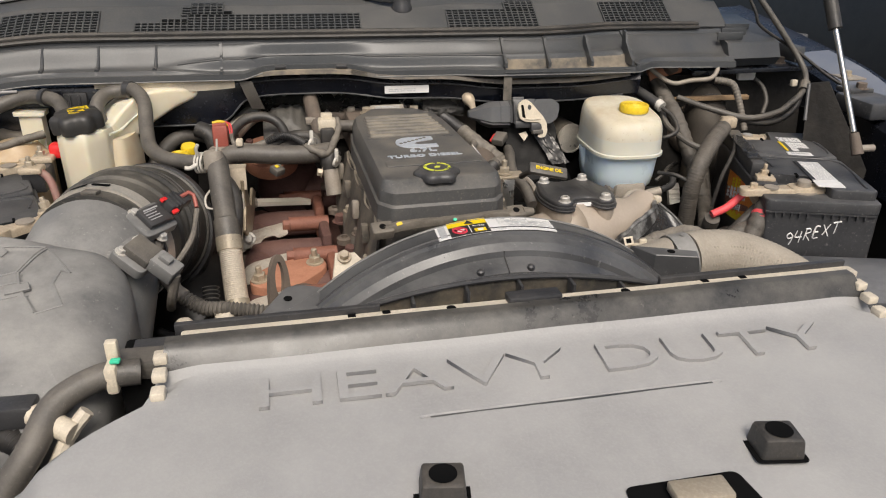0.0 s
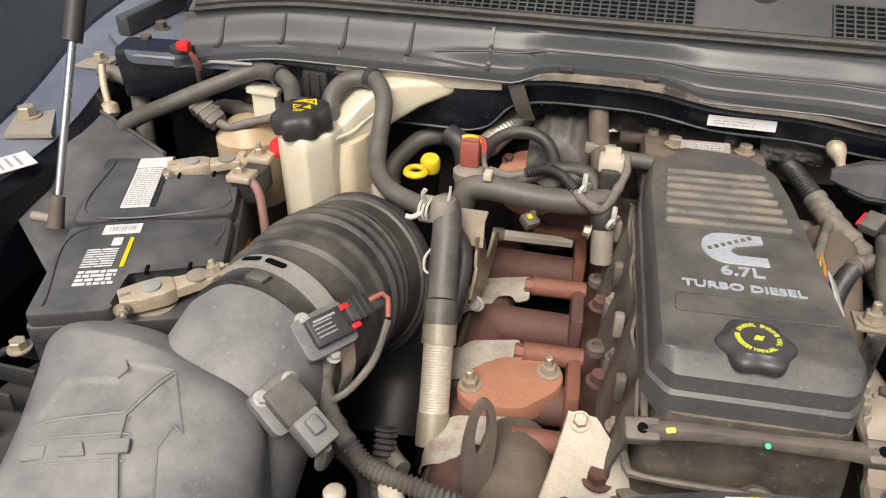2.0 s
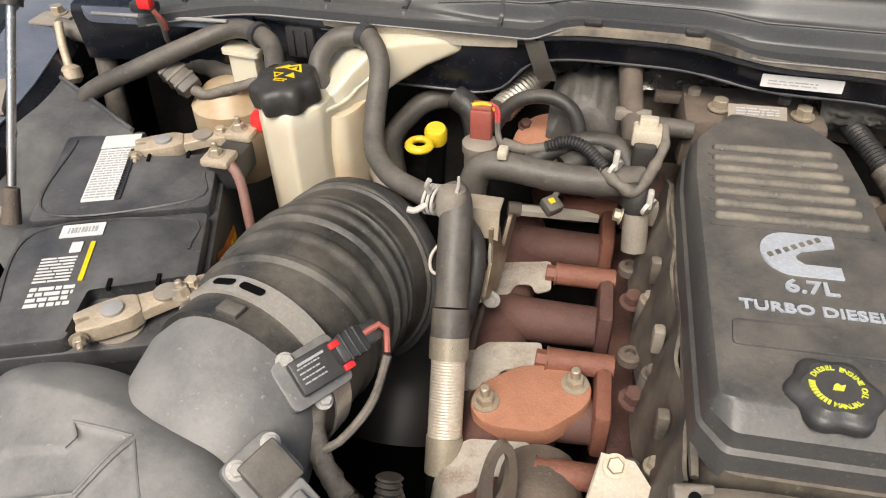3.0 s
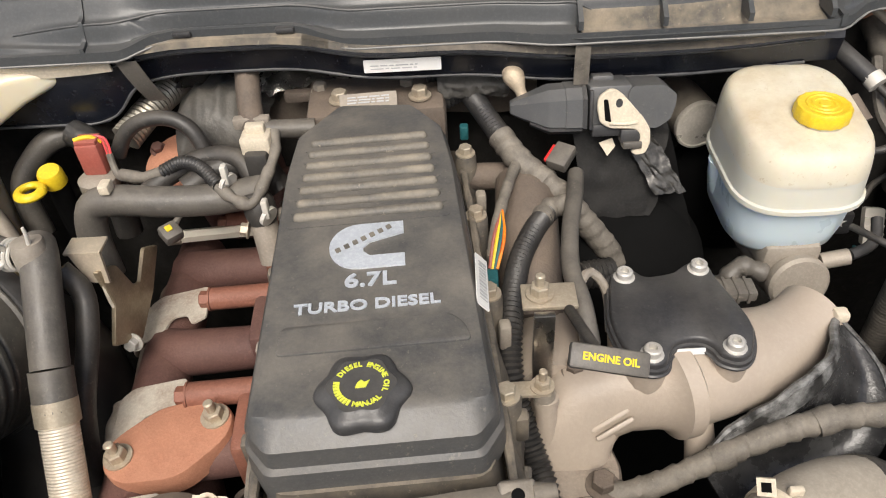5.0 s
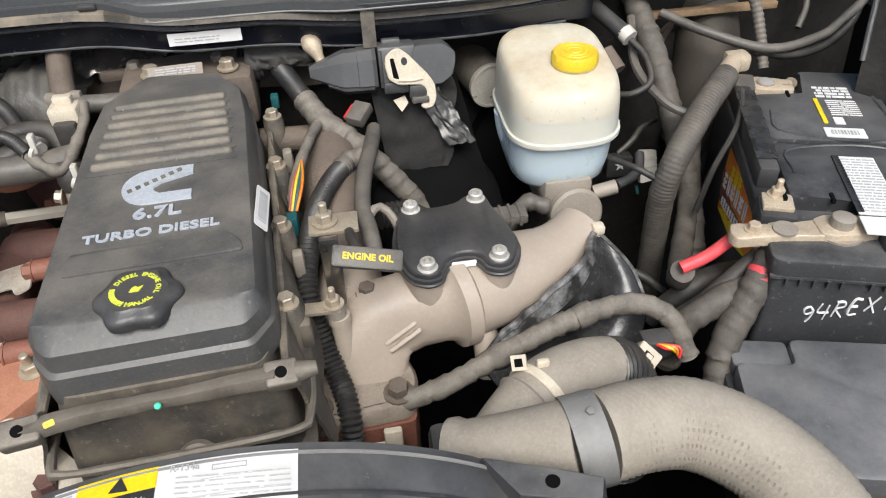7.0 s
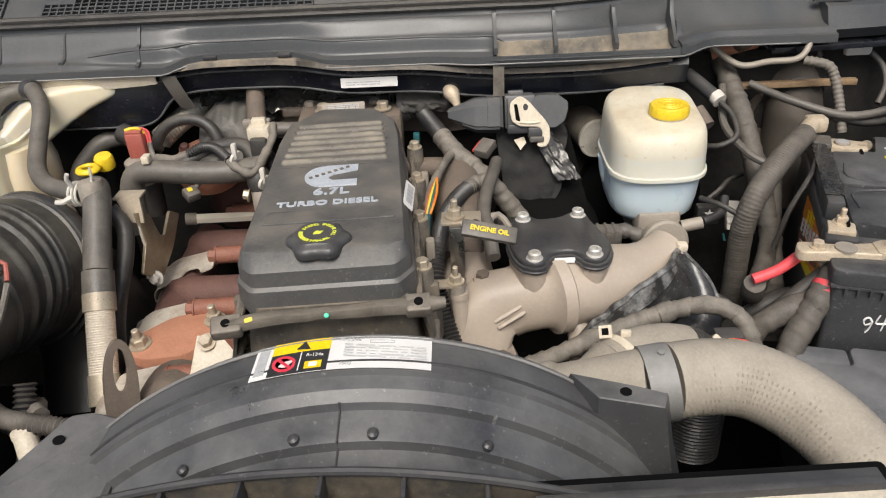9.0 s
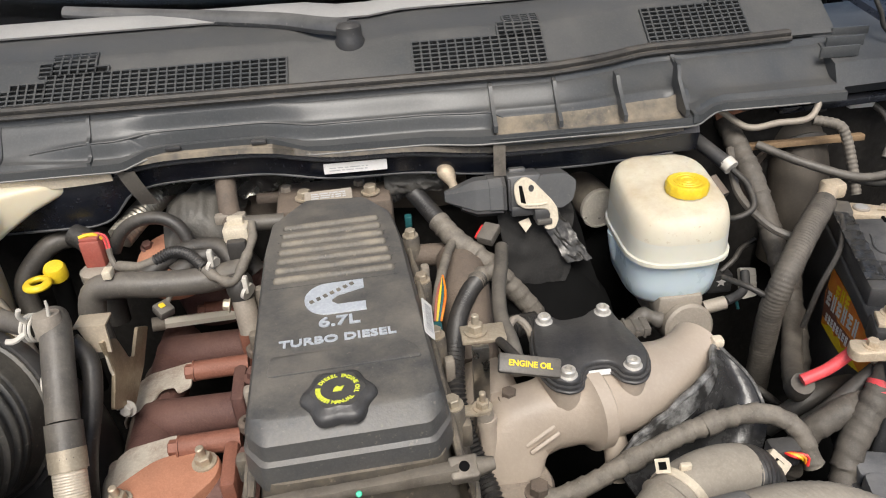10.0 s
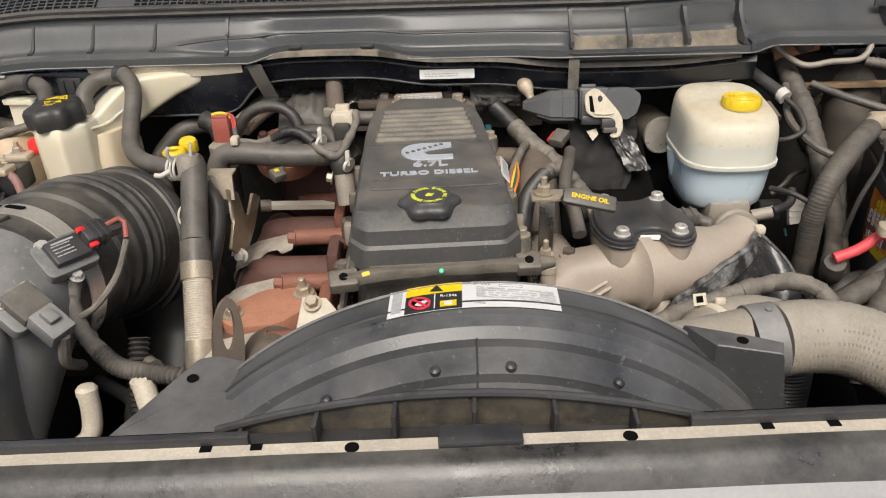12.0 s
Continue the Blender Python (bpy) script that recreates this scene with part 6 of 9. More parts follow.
for a in (2, -18):
    slot = arc_outline([(-0.0105, -0.0036), (0.0105, -0.0036), (0.0105, 0.0036), (-0.0105, 0.0036)], 0.0034, 3)
    part("band_slot", prism(slot, 0.0, 0.0006, BAND @ pose(0, 0, 0, 0, 0, a) @ axis_pose((0.0770, 0, 0), (1, 0, 0), (0, 1, 0))), DARK, bel)
part("clamp_screw", hexhead(0.0062, 0.008, axis_pose((-0.274, 0.886, 1.219), (-0.25, 0.1, 1)), stud=0.004), ZINC, bel)
part("cuff_tab", box((0.004, 0.018, 0.012), (0.0745, 0.002, -0.022), BAND, bevel=0.001), HOSE, bel)
duct = thing("air_duct", (-0.25, 0.78, 1.1), "dusty grey moulded plastic air duct with ridge lines", "duct")


def duct_ring(c, ax, rx, rz, n=40, sq=2.6, up=(0, 0, 1)):
    ax = Vector(ax).normalized()
    side = ax.cross(Vector(up)).normalized()
    upv = side.cross(ax)
    out = []
    for k in range(n):
        a = 2 * math.pi * k / n
        ca, sa = math.cos(a), math.sin(a)
        out.append(Vector(c) + side * (rx * math.copysign(abs(ca) ** (2 / sq), ca)) + upv * (rz * math.copysign(abs(sa) ** (2 / sq), sa)))
    return out


part("elbow", loft([
    duct_ring((-0.212, 0.880, 1.1695), (0.24, 1, -0.08), 0.068, 0.068, sq=2.0),
    duct_ring((-0.215, 0.860, 1.171), (0.20, 1, -0.06), 0.0685, 0.0685, sq=2.0),
    duct_ring((-0.219, 0.838, 1.1715), (0.08, 1, 0.0), 0.0715, 0.0705, sq=2.1),
    duct_ring((-0.221, 0.790, 1.155), (-0.05, 1, 0.05), 0.073, 0.069, sq=2.3),
    duct_ring((-0.224, 0.755, 1.128), (0.0, 1, 0.1), 0.073, 0.066, sq=2.4),
    duct_ring((-0.228, 0.710, 1.085), (0.0, 1, 0.2), 0.070, 0.062, sq=2.5),
    duct_ring((-0.235, 0.660, 1.04), (0.0, 1, 0.3), 0.070, 0.058, sq=2.5),
]), DUCT, duct)
LID = [(-0.160, 0.56), (-0.156, 0.715), (-0.180, 0.785), (-0.252, 0.808), (-0.283, 0.842), (-0.33, 0.850), (-0.372, 0.842), (-0.402, 0.812), (-0.380, 0.755), (-0.362, 0.70), (-0.345, 0.60), (-0.30, 0.545), (-0.20, 0.545)]
POCKETS = [
    [(-0.249, 0.772), (-0.266, 0.729), (-0.259, 0.706), (-0.236, 0.668), (-0.213, 0.677), (-0.229, 0.710), (-0.226, 0.729), (-0.216, 0.724)],
    [(-0.252, 0.775), (-0.294, 0.773), (-0.286, 0.764), (-0.290, 0.756), (-0.330, 0.748), (-0.336, 0.708), (-0.268, 0.731)],
]


def to_edges(p, poly):
    """Distance from p to the outline, minus outside it."""
    best, inside = 9.0, False
    for a, b in zip(poly, poly[1:] + poly[:1]):
        dx, dy = b[0] - a[0], b[1] - a[1]
        s = max(0.0, min(1.0, ((p[0] - a[0]) * dx + (p[1] - a[1]) * dy) / (dx * dx + dy * dy)))
        best = min(best, math.hypot(p[0] - a[0] - s * dx, p[1] - a[1] - s * dy))
        if (a[1] > p[1]) != (b[1] > p[1]) and p[0] < a[0] + (p[1] - a[1]) * dx / dy:
            inside = not inside
    return best if inside else -best


LID = [(x + 0.052 * (0.016 - x), y + 0.052 * (0.503 - y)) for x, y in LID]
POCKETS = [[(x + 0.052 * (0.016 - x), y + 0.052 * (0.503 - y)) for x, y in poly] for poly in POCKETS]
lid_line = [(p.x, p.y) for p in arc_outline(LID, 0.03, 6)]


def lid_z(x, y):
    """Tilted lid top, rolled over at its rim, with two shallow pockets."""
    d = max(0.0, to_edges((x, y), lid_line))
    r = 0.055
    z = 1.2255 + 0.25 * (min(y, 0.776) - 0.750) - 0.25 * max(0.0, y - 0.776)
    if d < r:
        z -= r * (1 - math.sqrt(max(0.0, 1 - (1 - d / r) ** 2))) * 0.8
    for poly in POCKETS:
        z -= 0.0026 * smoothstep(0.0, 0.003, to_edges((x, y), poly))
    return z


def f_lid(u, v):
    a = u * (len(dense_line) - 1)
    i = min(int(a), len(dense_line) - 2)
    q = Vector(dense_line[i]).lerp(Vector(dense_line[i + 1]), a - i)
    k = min(1.0, v)
    x, y = -0.272 + (q.x + 0.272) * k, 0.725 + (q.y - 0.725) * k
    return Vector((x, y, lid_z(x, y) - 0.10 * max(0.0, v - 1.0)))


dense_line = []
for a, b in zip(lid_line, lid_line[1:] + lid_line[:1]):
    n = max(1, int(math.dist(a, b) / 0.005))
    dense_line += [(a[0] + (b[0] - a[0]) * k / n, a[1] + (b[1] - a[1]) * k / n) for k in range(n)]
dense_line.append(dense_line[0])
NL = len(dense_line) - 1
part("filter_lid", sheet(f_lid, [k / NL for k in range(NL + 1)], sorted({*(0.02 + 0.98 * k / 56 for k in range(57)), 0.001, 0.985, 0.995, 1.2, 1.6, 2.0, 3.0})), DUCT, duct, "broad rounded lid of the filter housing")
for poly, skip in ((POCKETS[0], ()), (POCKETS[1], (3, 4))):
    for k, (a, b) in enumerate(zip(poly, poly[1:] + poly[:1])):
        if k not in skip:
            part("ridge", tube([(a[0] + (b[0] - a[0]) * s, a[1] + (b[1] - a[1]) * s, lid_z(a[0] + (b[0] - a[0]) * s, a[1] + (b[1] - a[1]) * s) - 0.0002) for s in (0, 0.25, 0.5, 0.75, 1.0)], 0.0011, 6, 0.006), DUCT, duct)
for k, (w, slant) in enumerate(((0.017, 0.001), (0.019, 0.005), (0.022, 0.001))):
    p = Vector((-0.299, 0.678)).lerp(Vector((-0.246, 0.694)), k / 2)
    block = [(-w / 2, -0.0055), (w / 2, -0.0055), (w / 2 - slant, 0.0055), (-w / 2 + slant, 0.0055)]
    part("emblem_block", stack(arc_outline(block, 0.0015, 2), [(0, -0.001), (0, 0.0012), (-0.0006, 0.0018)], axis_pose(Vector((p.x, p.y, lid_z(p.x, p.y))), (0.0, -0.24, 1), (0.053, 0.016, 0.0))), DUCT, duct)
for off in (-0.010, 0.0095):
    line = [Vector((-0.315, 0.674)).lerp(Vector((-0.238, 0.697)), k / 8) + Vector((-0.29, 0.96)) * off for k in range(9)]
    part("emblem_line", tube([(p.x, p.y, lid_z(p.x, p.y)) for p in line], 0.0010, 6, 0.006), DUCT, duct)
seat = thing("filter_housing", (-0.40, 0.72, 0.95), "black ribbed filter housing rim with screws", "housing")
part("rim", prism(arc_outline([(-0.27, 0.56), (-0.26, 0.845), (-0.47, 0.86), (-0.50, 0.72), (-0.47, 0.54)], 0.02, 4), 1.04, 1.10, bevel=0.004), BLACK, seat)
for k in range(7):
    part("rib", box((0.055, 0.004, 0.020), (-0.462, 0.845 - 0.032 * k, 1.118), pose(0, 0, 0), bevel=0.001), BLACK, seat)
part("rail", tube([(-0.44, 0.87, 1.13), (-0.488, 0.80, 1.13), (-0.488, 0.64, 1.12)], 0.004, 8), BLACK, seat)
part("rail", tube([(-0.36, 0.862, 1.132), (-0.44, 0.868, 1.132)], 0.004, 8), BLACK, seat)
bolt(seat, (-0.462, 0.83, 1.135), 0.008, ZINC)

# Sensors on the elbow.
maf = thing("airflow_sensor", (-0.16, 0.85, 1.23), "black airflow sensor with red lock tabs and steel screws", "sensor")
SM = axis_pose((-0.151, 0.841, 1.217), (0.50, -0.30, 0.80), (0.62, 0.78, 0.10)) @ Matrix.Scale(0.80, 4)
part("pad", prism(arc_outline([(-0.032, -0.024), (0.03, -0.024), (0.03, 0.024), (-0.032, 0.022)], 0.008, 3), -0.012, 0.001, SM, bevel=0.002), DUCT, maf)
part("body", box((0.044, 0.032, 0.010), (0.002, 0, 0.006), SM, bevel=0.003), BLACK, maf)
part("plug", box((0.030, 0.024, 0.022), (0.034, 0.002, 0.013), SM, bevel=0.003), BLACK, maf)
part("lock_tab", box((0.010, 0.006, 0.005), (0.020, 0.009, 0.022), SM, bevel=0.001), RED, maf)
part("lock_tab", box((0.010, 0.006, 0.005), (0.024, -0.013, 0.018), SM, bevel=0.001), RED, maf)
part("sensor_print", bars(SM @ pose(-0.004, 0, 0.0112), 0.022, 0.018, 4, seed=4, frac=0.3), GREYINK, maf)
for p in ((-0.169, 0.838, 1.225), (-0.143, 0.834, 1.197)):
    bolt(maf, p, 0.0048, CHROME, direction=(0.50, -0.30, 0.80))
part("plug_neck", box((0.022, 0.020, 0.016), (0.056, 0.003, 0.012), SM, bevel=0.004), BLACK, maf)
for k in range(3):
    part("plug_rib", box((0.0025, 0.026, 0.024), (0.028 + 0.007 * k, 0.002, 0.0135), SM, bevel=0.001), BLACK, maf)
part("logo_bar", box((0.026, 0.0022, 0.0006), (0.000, 0.010, 0.0114), SM), GREYINK, maf)
part("red_lead", tube([SM @ Vector((0.046, 0.004, 0.018)), (-0.112, 0.882, 1.232), (-0.106, 0.868, 1.216)], 0.0024, 8), REDP, maf)
part("wire", tube([(-0.106, 0.868, 1.216), (-0.112, 0.845, 1.190), (-0.128, 0.825, 1.170), (-0.140, 0.815, 1.165)], 0.0032, 8, wobble=0.2), LOOM, maf)
mp = thing("pressure_sensor", (-0.16, 0.765, 1.21), "grey pressure sensor with pale plug and two screws", "sensor")
SN = axis_pose((-0.151, 0.764, 1.206), (0.5, -0.3, 0.8), (0.75, -0.3, -0.55)) @ Matrix.Scale(0.84, 4)
part("pad", prism(arc_outline([(-0.028, -0.024), (0.018, -0.024), (0.018, 0.024), (-0.028, 0.024)], 0.008, 3), -0.012, 0.001, SN, bevel=0.002), DUCT, mp)
part("body", box((0.036, 0.034, 0.012), (-0.002, 0.002, 0.007), SN, bevel=0.002), HOSE, mp)
part("plug", box((0.034, 0.028, 0.020), (0.032, 0.0, 0.010), SN, bevel=0.003), DUCT, mp, "pale grey plug")
part("plug_latch", box((0.016, 0.012, 0.008), (0.028, 0.0, 0.022), SN, bevel=0.002), DUCT, mp)
for p in ((-0.019, -0.014, 0.001), (-0.017, 0.017, 0.001)):
    bolt(mp, SN @ Vector(p), 0.0045, CHROME, direction=(0.5, -0.3, 0.8))

lw = thing("sensor_harness", (-0.12, 0.8, 1.13), "taped sensor harness running down in ribbed conduit", "harness")
part("taped_run", tube([(-0.150, 0.838, 1.19), (-0.150, 0.826, 1.172), (-0.140, 0.812, 1.155), (-0.122, 0.800, 1.137)], 0.0080, 12, spiral=(0.014, 0.0014), wobble=0.10), LOOM, lw)
part("ribbed_conduit", tube([(-0.122, 0.800, 1.137), (-0.10, 0.788, 1.128), (-0.07, 0.780, 1.128), (-0.03, 0.778, 1.120), (-0.005, 0.79, 1.09)], 0.0080, 14, ribs=(0.0045, 0.0022)), HOSE, lw)
part("second_conduit", tube([(-0.096, 0.825, 1.135), (-0.094, 0.80, 1.10), (-0.09, 0.78, 1.03)], 0.009, 12, ribs=(0.005, 0.003)), CONDUIT, lw)
part("plug_lead", tube([SN @ Vector((0.048, 0, 0.01)), (-0.125, 0.755, 1.16), (-0.135, 0.79, 1.13)], 0.005, 8), LOOM, lw)

for pts, r in (([(-0.117, 0.757, 1.128), (-0.117, 0.754, 1.105), (-0.120, 0.748, 1.086), (-0.135, 0.742, 1.076), (-0.170, 0.735, 1.074), (-0.23, 0.73, 1.074)], 0.0085), ([(-0.077, 0.776, 1.122), (-0.069, 0.763, 1.108), (-0.060, 0.750, 1.094)], 0.0098)):
    wp = thing("white_hose_end", pts[0], "short cream plastic hose end", "hose end", group="cream hose ends")
    part("stub", tube(pts, r, 16, 0.004), CREAM, wp)
    part("end_cap", lathe([(r * 1.06, -0.004), (r * 1.08, 0.001), (r * 0.8, 0.004), (r * 0.3, 0.005)], axis_pose(pts[0], (0, 0.2, 1)), 18), CREAM, wp)
wp2 = thing("ribbed_stub", (-0.05, 0.745, 1.05), "black ribbed conduit below a cream hose end", "conduit")
part("conduit", tube([(-0.058, 0.75, 1.09), (-0.045, 0.74, 1.05), (-0.04, 0.735, 1.0)], 0.0105, 12, ribs=(0.005, 0.003)), CONDUIT, wp2)

# ---- pipe, hose and brackets beside the manifold ----
flex = thing("flexible_pipe", (-0.09, 0.98, 1.0), "rubber hose ending in a finely ribbed steel flexible pipe", "pipe")
part("rubber_hose", tube([(-0.108, 1.065, 1.216), (-0.101, 1.050, 1.212), (-0.096, 1.02, 1.185), (-0.090, 0.985, 1.153)], 0.0150, 18, 0.006), HOSE, flex)
part("cuff", tube([(-0.090, 0.985, 1.153), (-0.0865, 0.963, 1.128)], 0.0168, 18, 0.01), HOSE, flex)
part("flex_sleeve", tube([(-0.0865, 0.963, 1.128), (-0.079, 0.915, 1.068)], 0.0150, 24, ribs=(0.0026, 0.0006)), BRAID, flex, "finely ribbed steel sleeve")
part("ferrule", tube([(-0.079, 0.915, 1.068), (-0.076, 0.895, 1.043)], 0.0162, 18, 0.01), FERRULE, flex)
part("upper_ferrule", tube([(-0.0875, 0.969, 1.135), (-0.0855, 0.957, 1.120)], 0.0172, 20, 0.006), FERRULE, flex)
part("lower_pipe", tube([(-0.076, 0.895, 1.043), (-0.073, 0.87, 1.0), (-0.07, 0.85, 0.92)], 0.0145, 16, 0.02), DARK, flex)
part("hose_cap", lathe([(0.0135, -0.012), (0.0140, 0.004), (0.012, 0.012), (0.004, 0.014)], axis_pose((-0.105, 1.050, 1.219), (0.0, 0.15, 1)), 18), ALU, flex, "pale dusty hose end")
for k in range(3):
    part("wire_clamp", tube([(-0.127 + 0.004 * k + 0.004 * math.cos(a), 1.057 + 0.012 * math.cos(a), 1.213 + 0.0135 * math.sin(a)) for a in (2 * math.pi * j / 12 for j in range(13))], 0.0016, 6, 0.004), PALECLIP, flex, "pale spring clamp ring")
part("clamp_ear", tube([(-0.125, 1.050, 1.225), (-0.126, 1.045, 1.236), (-0.123, 1.044, 1.243)], 0.0024, 8, 0.003), PALECLIP, flex)
part("clamp_ear", tube([(-0.100, 1.046, 1.230), (-0.098, 1.046, 1.240), (-0.0975, 1.046, 1.249)], lambda s: 0.002 - 0.0008 * s, 8, 0.003), PALECLIP, flex)
part("clamp_tail", tube([(-0.128, 1.046, 1.214), (-0.136, 1.040, 1.211), (-0.143, 1.039, 1.212)], 0.003, 8, 0.003), PALECLIP, flex)
part("tie_wire", tube([(-0.110, 1.045, 1.180), (-0.119, 1.030, 1.172), (-0.118, 1.022, 1.160), (-0.108, 1.018, 1.158)], 0.0016, 6, 0.003), PALECLIP, flex)
part("second_arm", tube([(-0.098, 1.062, 1.190), (-0.084, 1.056, 1.168), (-0.081, 1.030, 1.140), (-0.088, 0.99, 1.09), (-0.09, 0.96, 1.03)], 0.0095, 14, 0.008), RUBBER, flex)

hb = thing("hose_bracket", (-0.08, 1.1, 1.12), "yellowish plated steel bracket with slotted arm", "bracket")
part("flap", loft([[Vector(p) for p in ((-0.094, 1.074, 1.196), (-0.066, 1.074, 1.197), (-0.066, 1.069, 1.166), (-0.083, 1.069, 1.168))], [Vector(p) for p in ((-0.094, 1.077, 1.1945), (-0.066, 1.077, 1.1955), (-0.066, 1.072, 1.1645), (-0.083, 1.072, 1.1665))]]), FLAPSTEEL, hb)
part("lip", box((0.032, 0.022, 0.003), (-0.082, 1.085, 1.1955), bevel=0.001), FLAPSTEEL, hb)
ARM = [(-0.074, 1.168), (-0.062, 1.166), (-0.0565, 1.136), (-0.052, 1.134), (-0.040, 1.168), (-0.030, 1.164), (-0.046, 1.117), (-0.066, 1.074), (-0.083, 1.086), (-0.072, 1.128)]
part("arm", prism(arc_outline([(2.2 * (x + 0.072), z + 0.012 - 1.1 * (x + 0.072)) for x, z in ARM], 0.003, 3), -0.002, 0.002, Matrix.Translation((-0.072, 1.070, 0)) @ pose(0, 0, 0, 90, 0, 85), bevel=0.001), PLATEDBROWN, hb, "brown-plated slotted arm")
# Pale tube along the arm's edge draws its shiny highlight.
part("bright_edge", tube([(-0.0725, 1.0690, 1.164), (-0.0735, 1.0690, 1.145), (-0.0725, 1.0690, 1.125), (-0.081, 1.0690, 1.090)], 0.0016, 8, 0.004), RODSTEEL, hb, "painted highlight along the arm's edge")
bolt(hb, (-0.070, 1.069, 1.090), 0.0065, CHROME, direction=(-0.1, -0.9, 0.3))

ch = thing("vent_crossover_hose", (-0.02, 1.15, 1.19), "grey-brown rubber crossover hose with white clamp", "hose")
part("tube", tube([(-0.102, 1.13, 1.12), (-0.108, 1.142, 1.160), (-0.100, 1.148, 1.190), (-0.075, 1.147, 1.197), (-0.03, 1.147, 1.193), (0.02, 1.152, 1.190), (0.058, 1.165, 1.190)], 0.0145, 18, 0.006), HOSE, ch)
part("clamp", lathe([(0.0155, -0.006), (0.0175, -0.006), (0.0175, 0.006), (0.0155, 0.006)], axis_pose((-0.077, 1.147, 1.197), (1, 0, 0)), 18), CREAMPLUG, ch)
part("clamp_ears", box((0.010, 0.014, 0.010), (-0.077, 1.142, 1.216), bevel=0.002), CREAMPLUG, ch)
part("second_hose", tube([(-0.02, 1.175, 1.185), (0.01, 1.195, 1.195), (0.045, 1.20, 1.195), (0.065, 1.19, 1.17)], 0.013, 14, 0.008), RUBBER, ch)

rs = thing("pressure_transducer", (-0.11, 1.2, 1.18), "faded red sensor plug on a grey threaded base", "sensor")
part("base", lathe([(0.017, -0.02), (0.017, -0.004), (0.019, 0.0), (0.019, 0.010), (0.015, 0.013)], Matrix.Translation((-0.110, 1.192, 1.183)), 18), ALU, rs)
part("plug", box((0.023, 0.018, 0.034), (-0.110, 1.200, 1.212), pose(0, 0, 0), bevel=0.003), REDP, rs)
part("plug_top", box((0.021, 0.016, 0.005), (-0.110, 1.201, 1.230), pose(0, 0, 0), bevel=0.0015), REDP, rs)
part("yellow_lead", tube([(-0.120, 1.196, 1.233), (-0.112, 1.198, 1.2345), (-0.104, 1.200, 1.233), (-0.099, 1.202, 1.226)], 0.0022, 8, 0.003), YELLOW, rs)
for k, ink in enumerate((REDTAPE, REDP, REDTAPE)):
    part("red_lead", tube([(-0.108 + 0.002 * k, 1.203, 1.232), (-0.100 + 0.0022 * k, 1.204, 1.232 - 0.001 * k), (-0.0965 + 0.002 * k, 1.202, 1.222), (-0.0955 + 0.0015 * k, 1.199, 1.211)], 0.0012, 6, 0.003), ink, rs)
part("taped_lead", tube([(-0.094, 1.200, 1.214), (-0.092, 1.195, 1.203), (-0.087, 1.188, 1.196), (-0.080, 1.186, 1.195), (-0.06, 1.184, 1.195)], 0.0034, 8, 0.003, wobble=0.2), LOOM, rs)
sl = thing("sensor_loom", (0.0, 1.17, 1.2), "black ribbed conduit bending over the crossover hose", "harness")
part("taped_lead", tube([(-0.085, 1.19, 1.196), (-0.06, 1.183, 1.196), (-0.04, 1.182, 1.203)], 0.006, 10, wobble=0.2), LOOM, sl)
part("ribbed_conduit", tube([(-0.04, 1.182, 1.203), (-0.02, 1.182, 1.212), (0.0, 1.172, 1.213), (0.022, 1.150, 1.206)], 0.0060, 14, ribs=(0.0036, 0.0014)), CONDUIT, sl)
part("taped_knot", tube([(0.018, 1.152, 1.206), (0.035, 1.140, 1.198), (0.052, 1.135, 1.195), (0.062, 1.15, 1.205), (0.072, 1.175, 1.222), (0.070, 1.195, 1.232)], 0.0050, 12, 0.003, wobble=0.45), LOOM, sl)
part("plug_body", box((0.022, 0.022, 0.034), (0.055, 1.178, 1.208), bevel=0.004), RUBBER, sl)
part("plug", box((0.028, 0.022, 0.018), (0.055, 1.186, 1.228), bevel=0.003), CREAMPLUG, sl, "cream plug")
part("plug_latch", box((0.018, 0.010, 0.010), (0.055, 1.190, 1.240), bevel=0.002), CREAMPLUG, sl)
for p in ((0.030, 1.150, 1.218), (0.066, 1.128, 1.194)):
    part("tie_clip", box((0.006, 0.009, 0.020), p, pose(0, 0, 0), bevel=0.002), PALECLIP, sl)
    part("tie_band", lathe([(0.0088, -0.002), (0.0098, -0.002), (0.0098, 0.002), (0.0088, 0.002)], axis_pose(Vector(p) + Vector((0.0, 0.002, -0.010)), (0.8, -0.5, -0.3)), 16), PALECLIP, sl)
part("loose_plug", box((0.018, 0.018, 0.012), (0, 0, 0), pose(-0.024, 1.122, 1.176, 20, 0, 45), bevel=0.003), HOSE, sl)
part("loose_lead", tube([(-0.024, 1.128, 1.176), (-0.022, 1.140, 1.178), (-0.016, 1.150, 1.184)], 0.003, 8), LOOM, sl)
part("loose_plug_mark", plate(0.006, 0.006, pose(-0.024, 1.1205, 1.1825, 20, 0, 45)), YELLOW, sl)

yd = thing("transmission_dipstick", (-0.165, 1.19, 1.12), "yellow looped dipstick handle on a black tube", "dipstick")
part("knob", lathe([(0.009, 0.0), (0.0120, 0.003), (0.0124, 0.016), (0.0105, 0.020), (0.004, 0.021)], axis_pose((-0.161, 1.204, 1.179), (0.05, -0.25, 1)), 24), YELLOW, yd)
part("loop", tube([(-0.1720 + 0.0112 * math.cos(a), 1.177 + 0.0112 * math.sin(a), 1.190) for a in (2 * math.pi * k / 16 for k in range(17))], 0.0040, 10, 0.003, squash=1.2), YELLOW, yd)
part("tube", tube([(-0.160, 1.205, 1.18), (-0.165, 1.21, 1.13), (-0.17, 1.22, 1.0)], 0.011, 12, 0.02), DARK, yd)

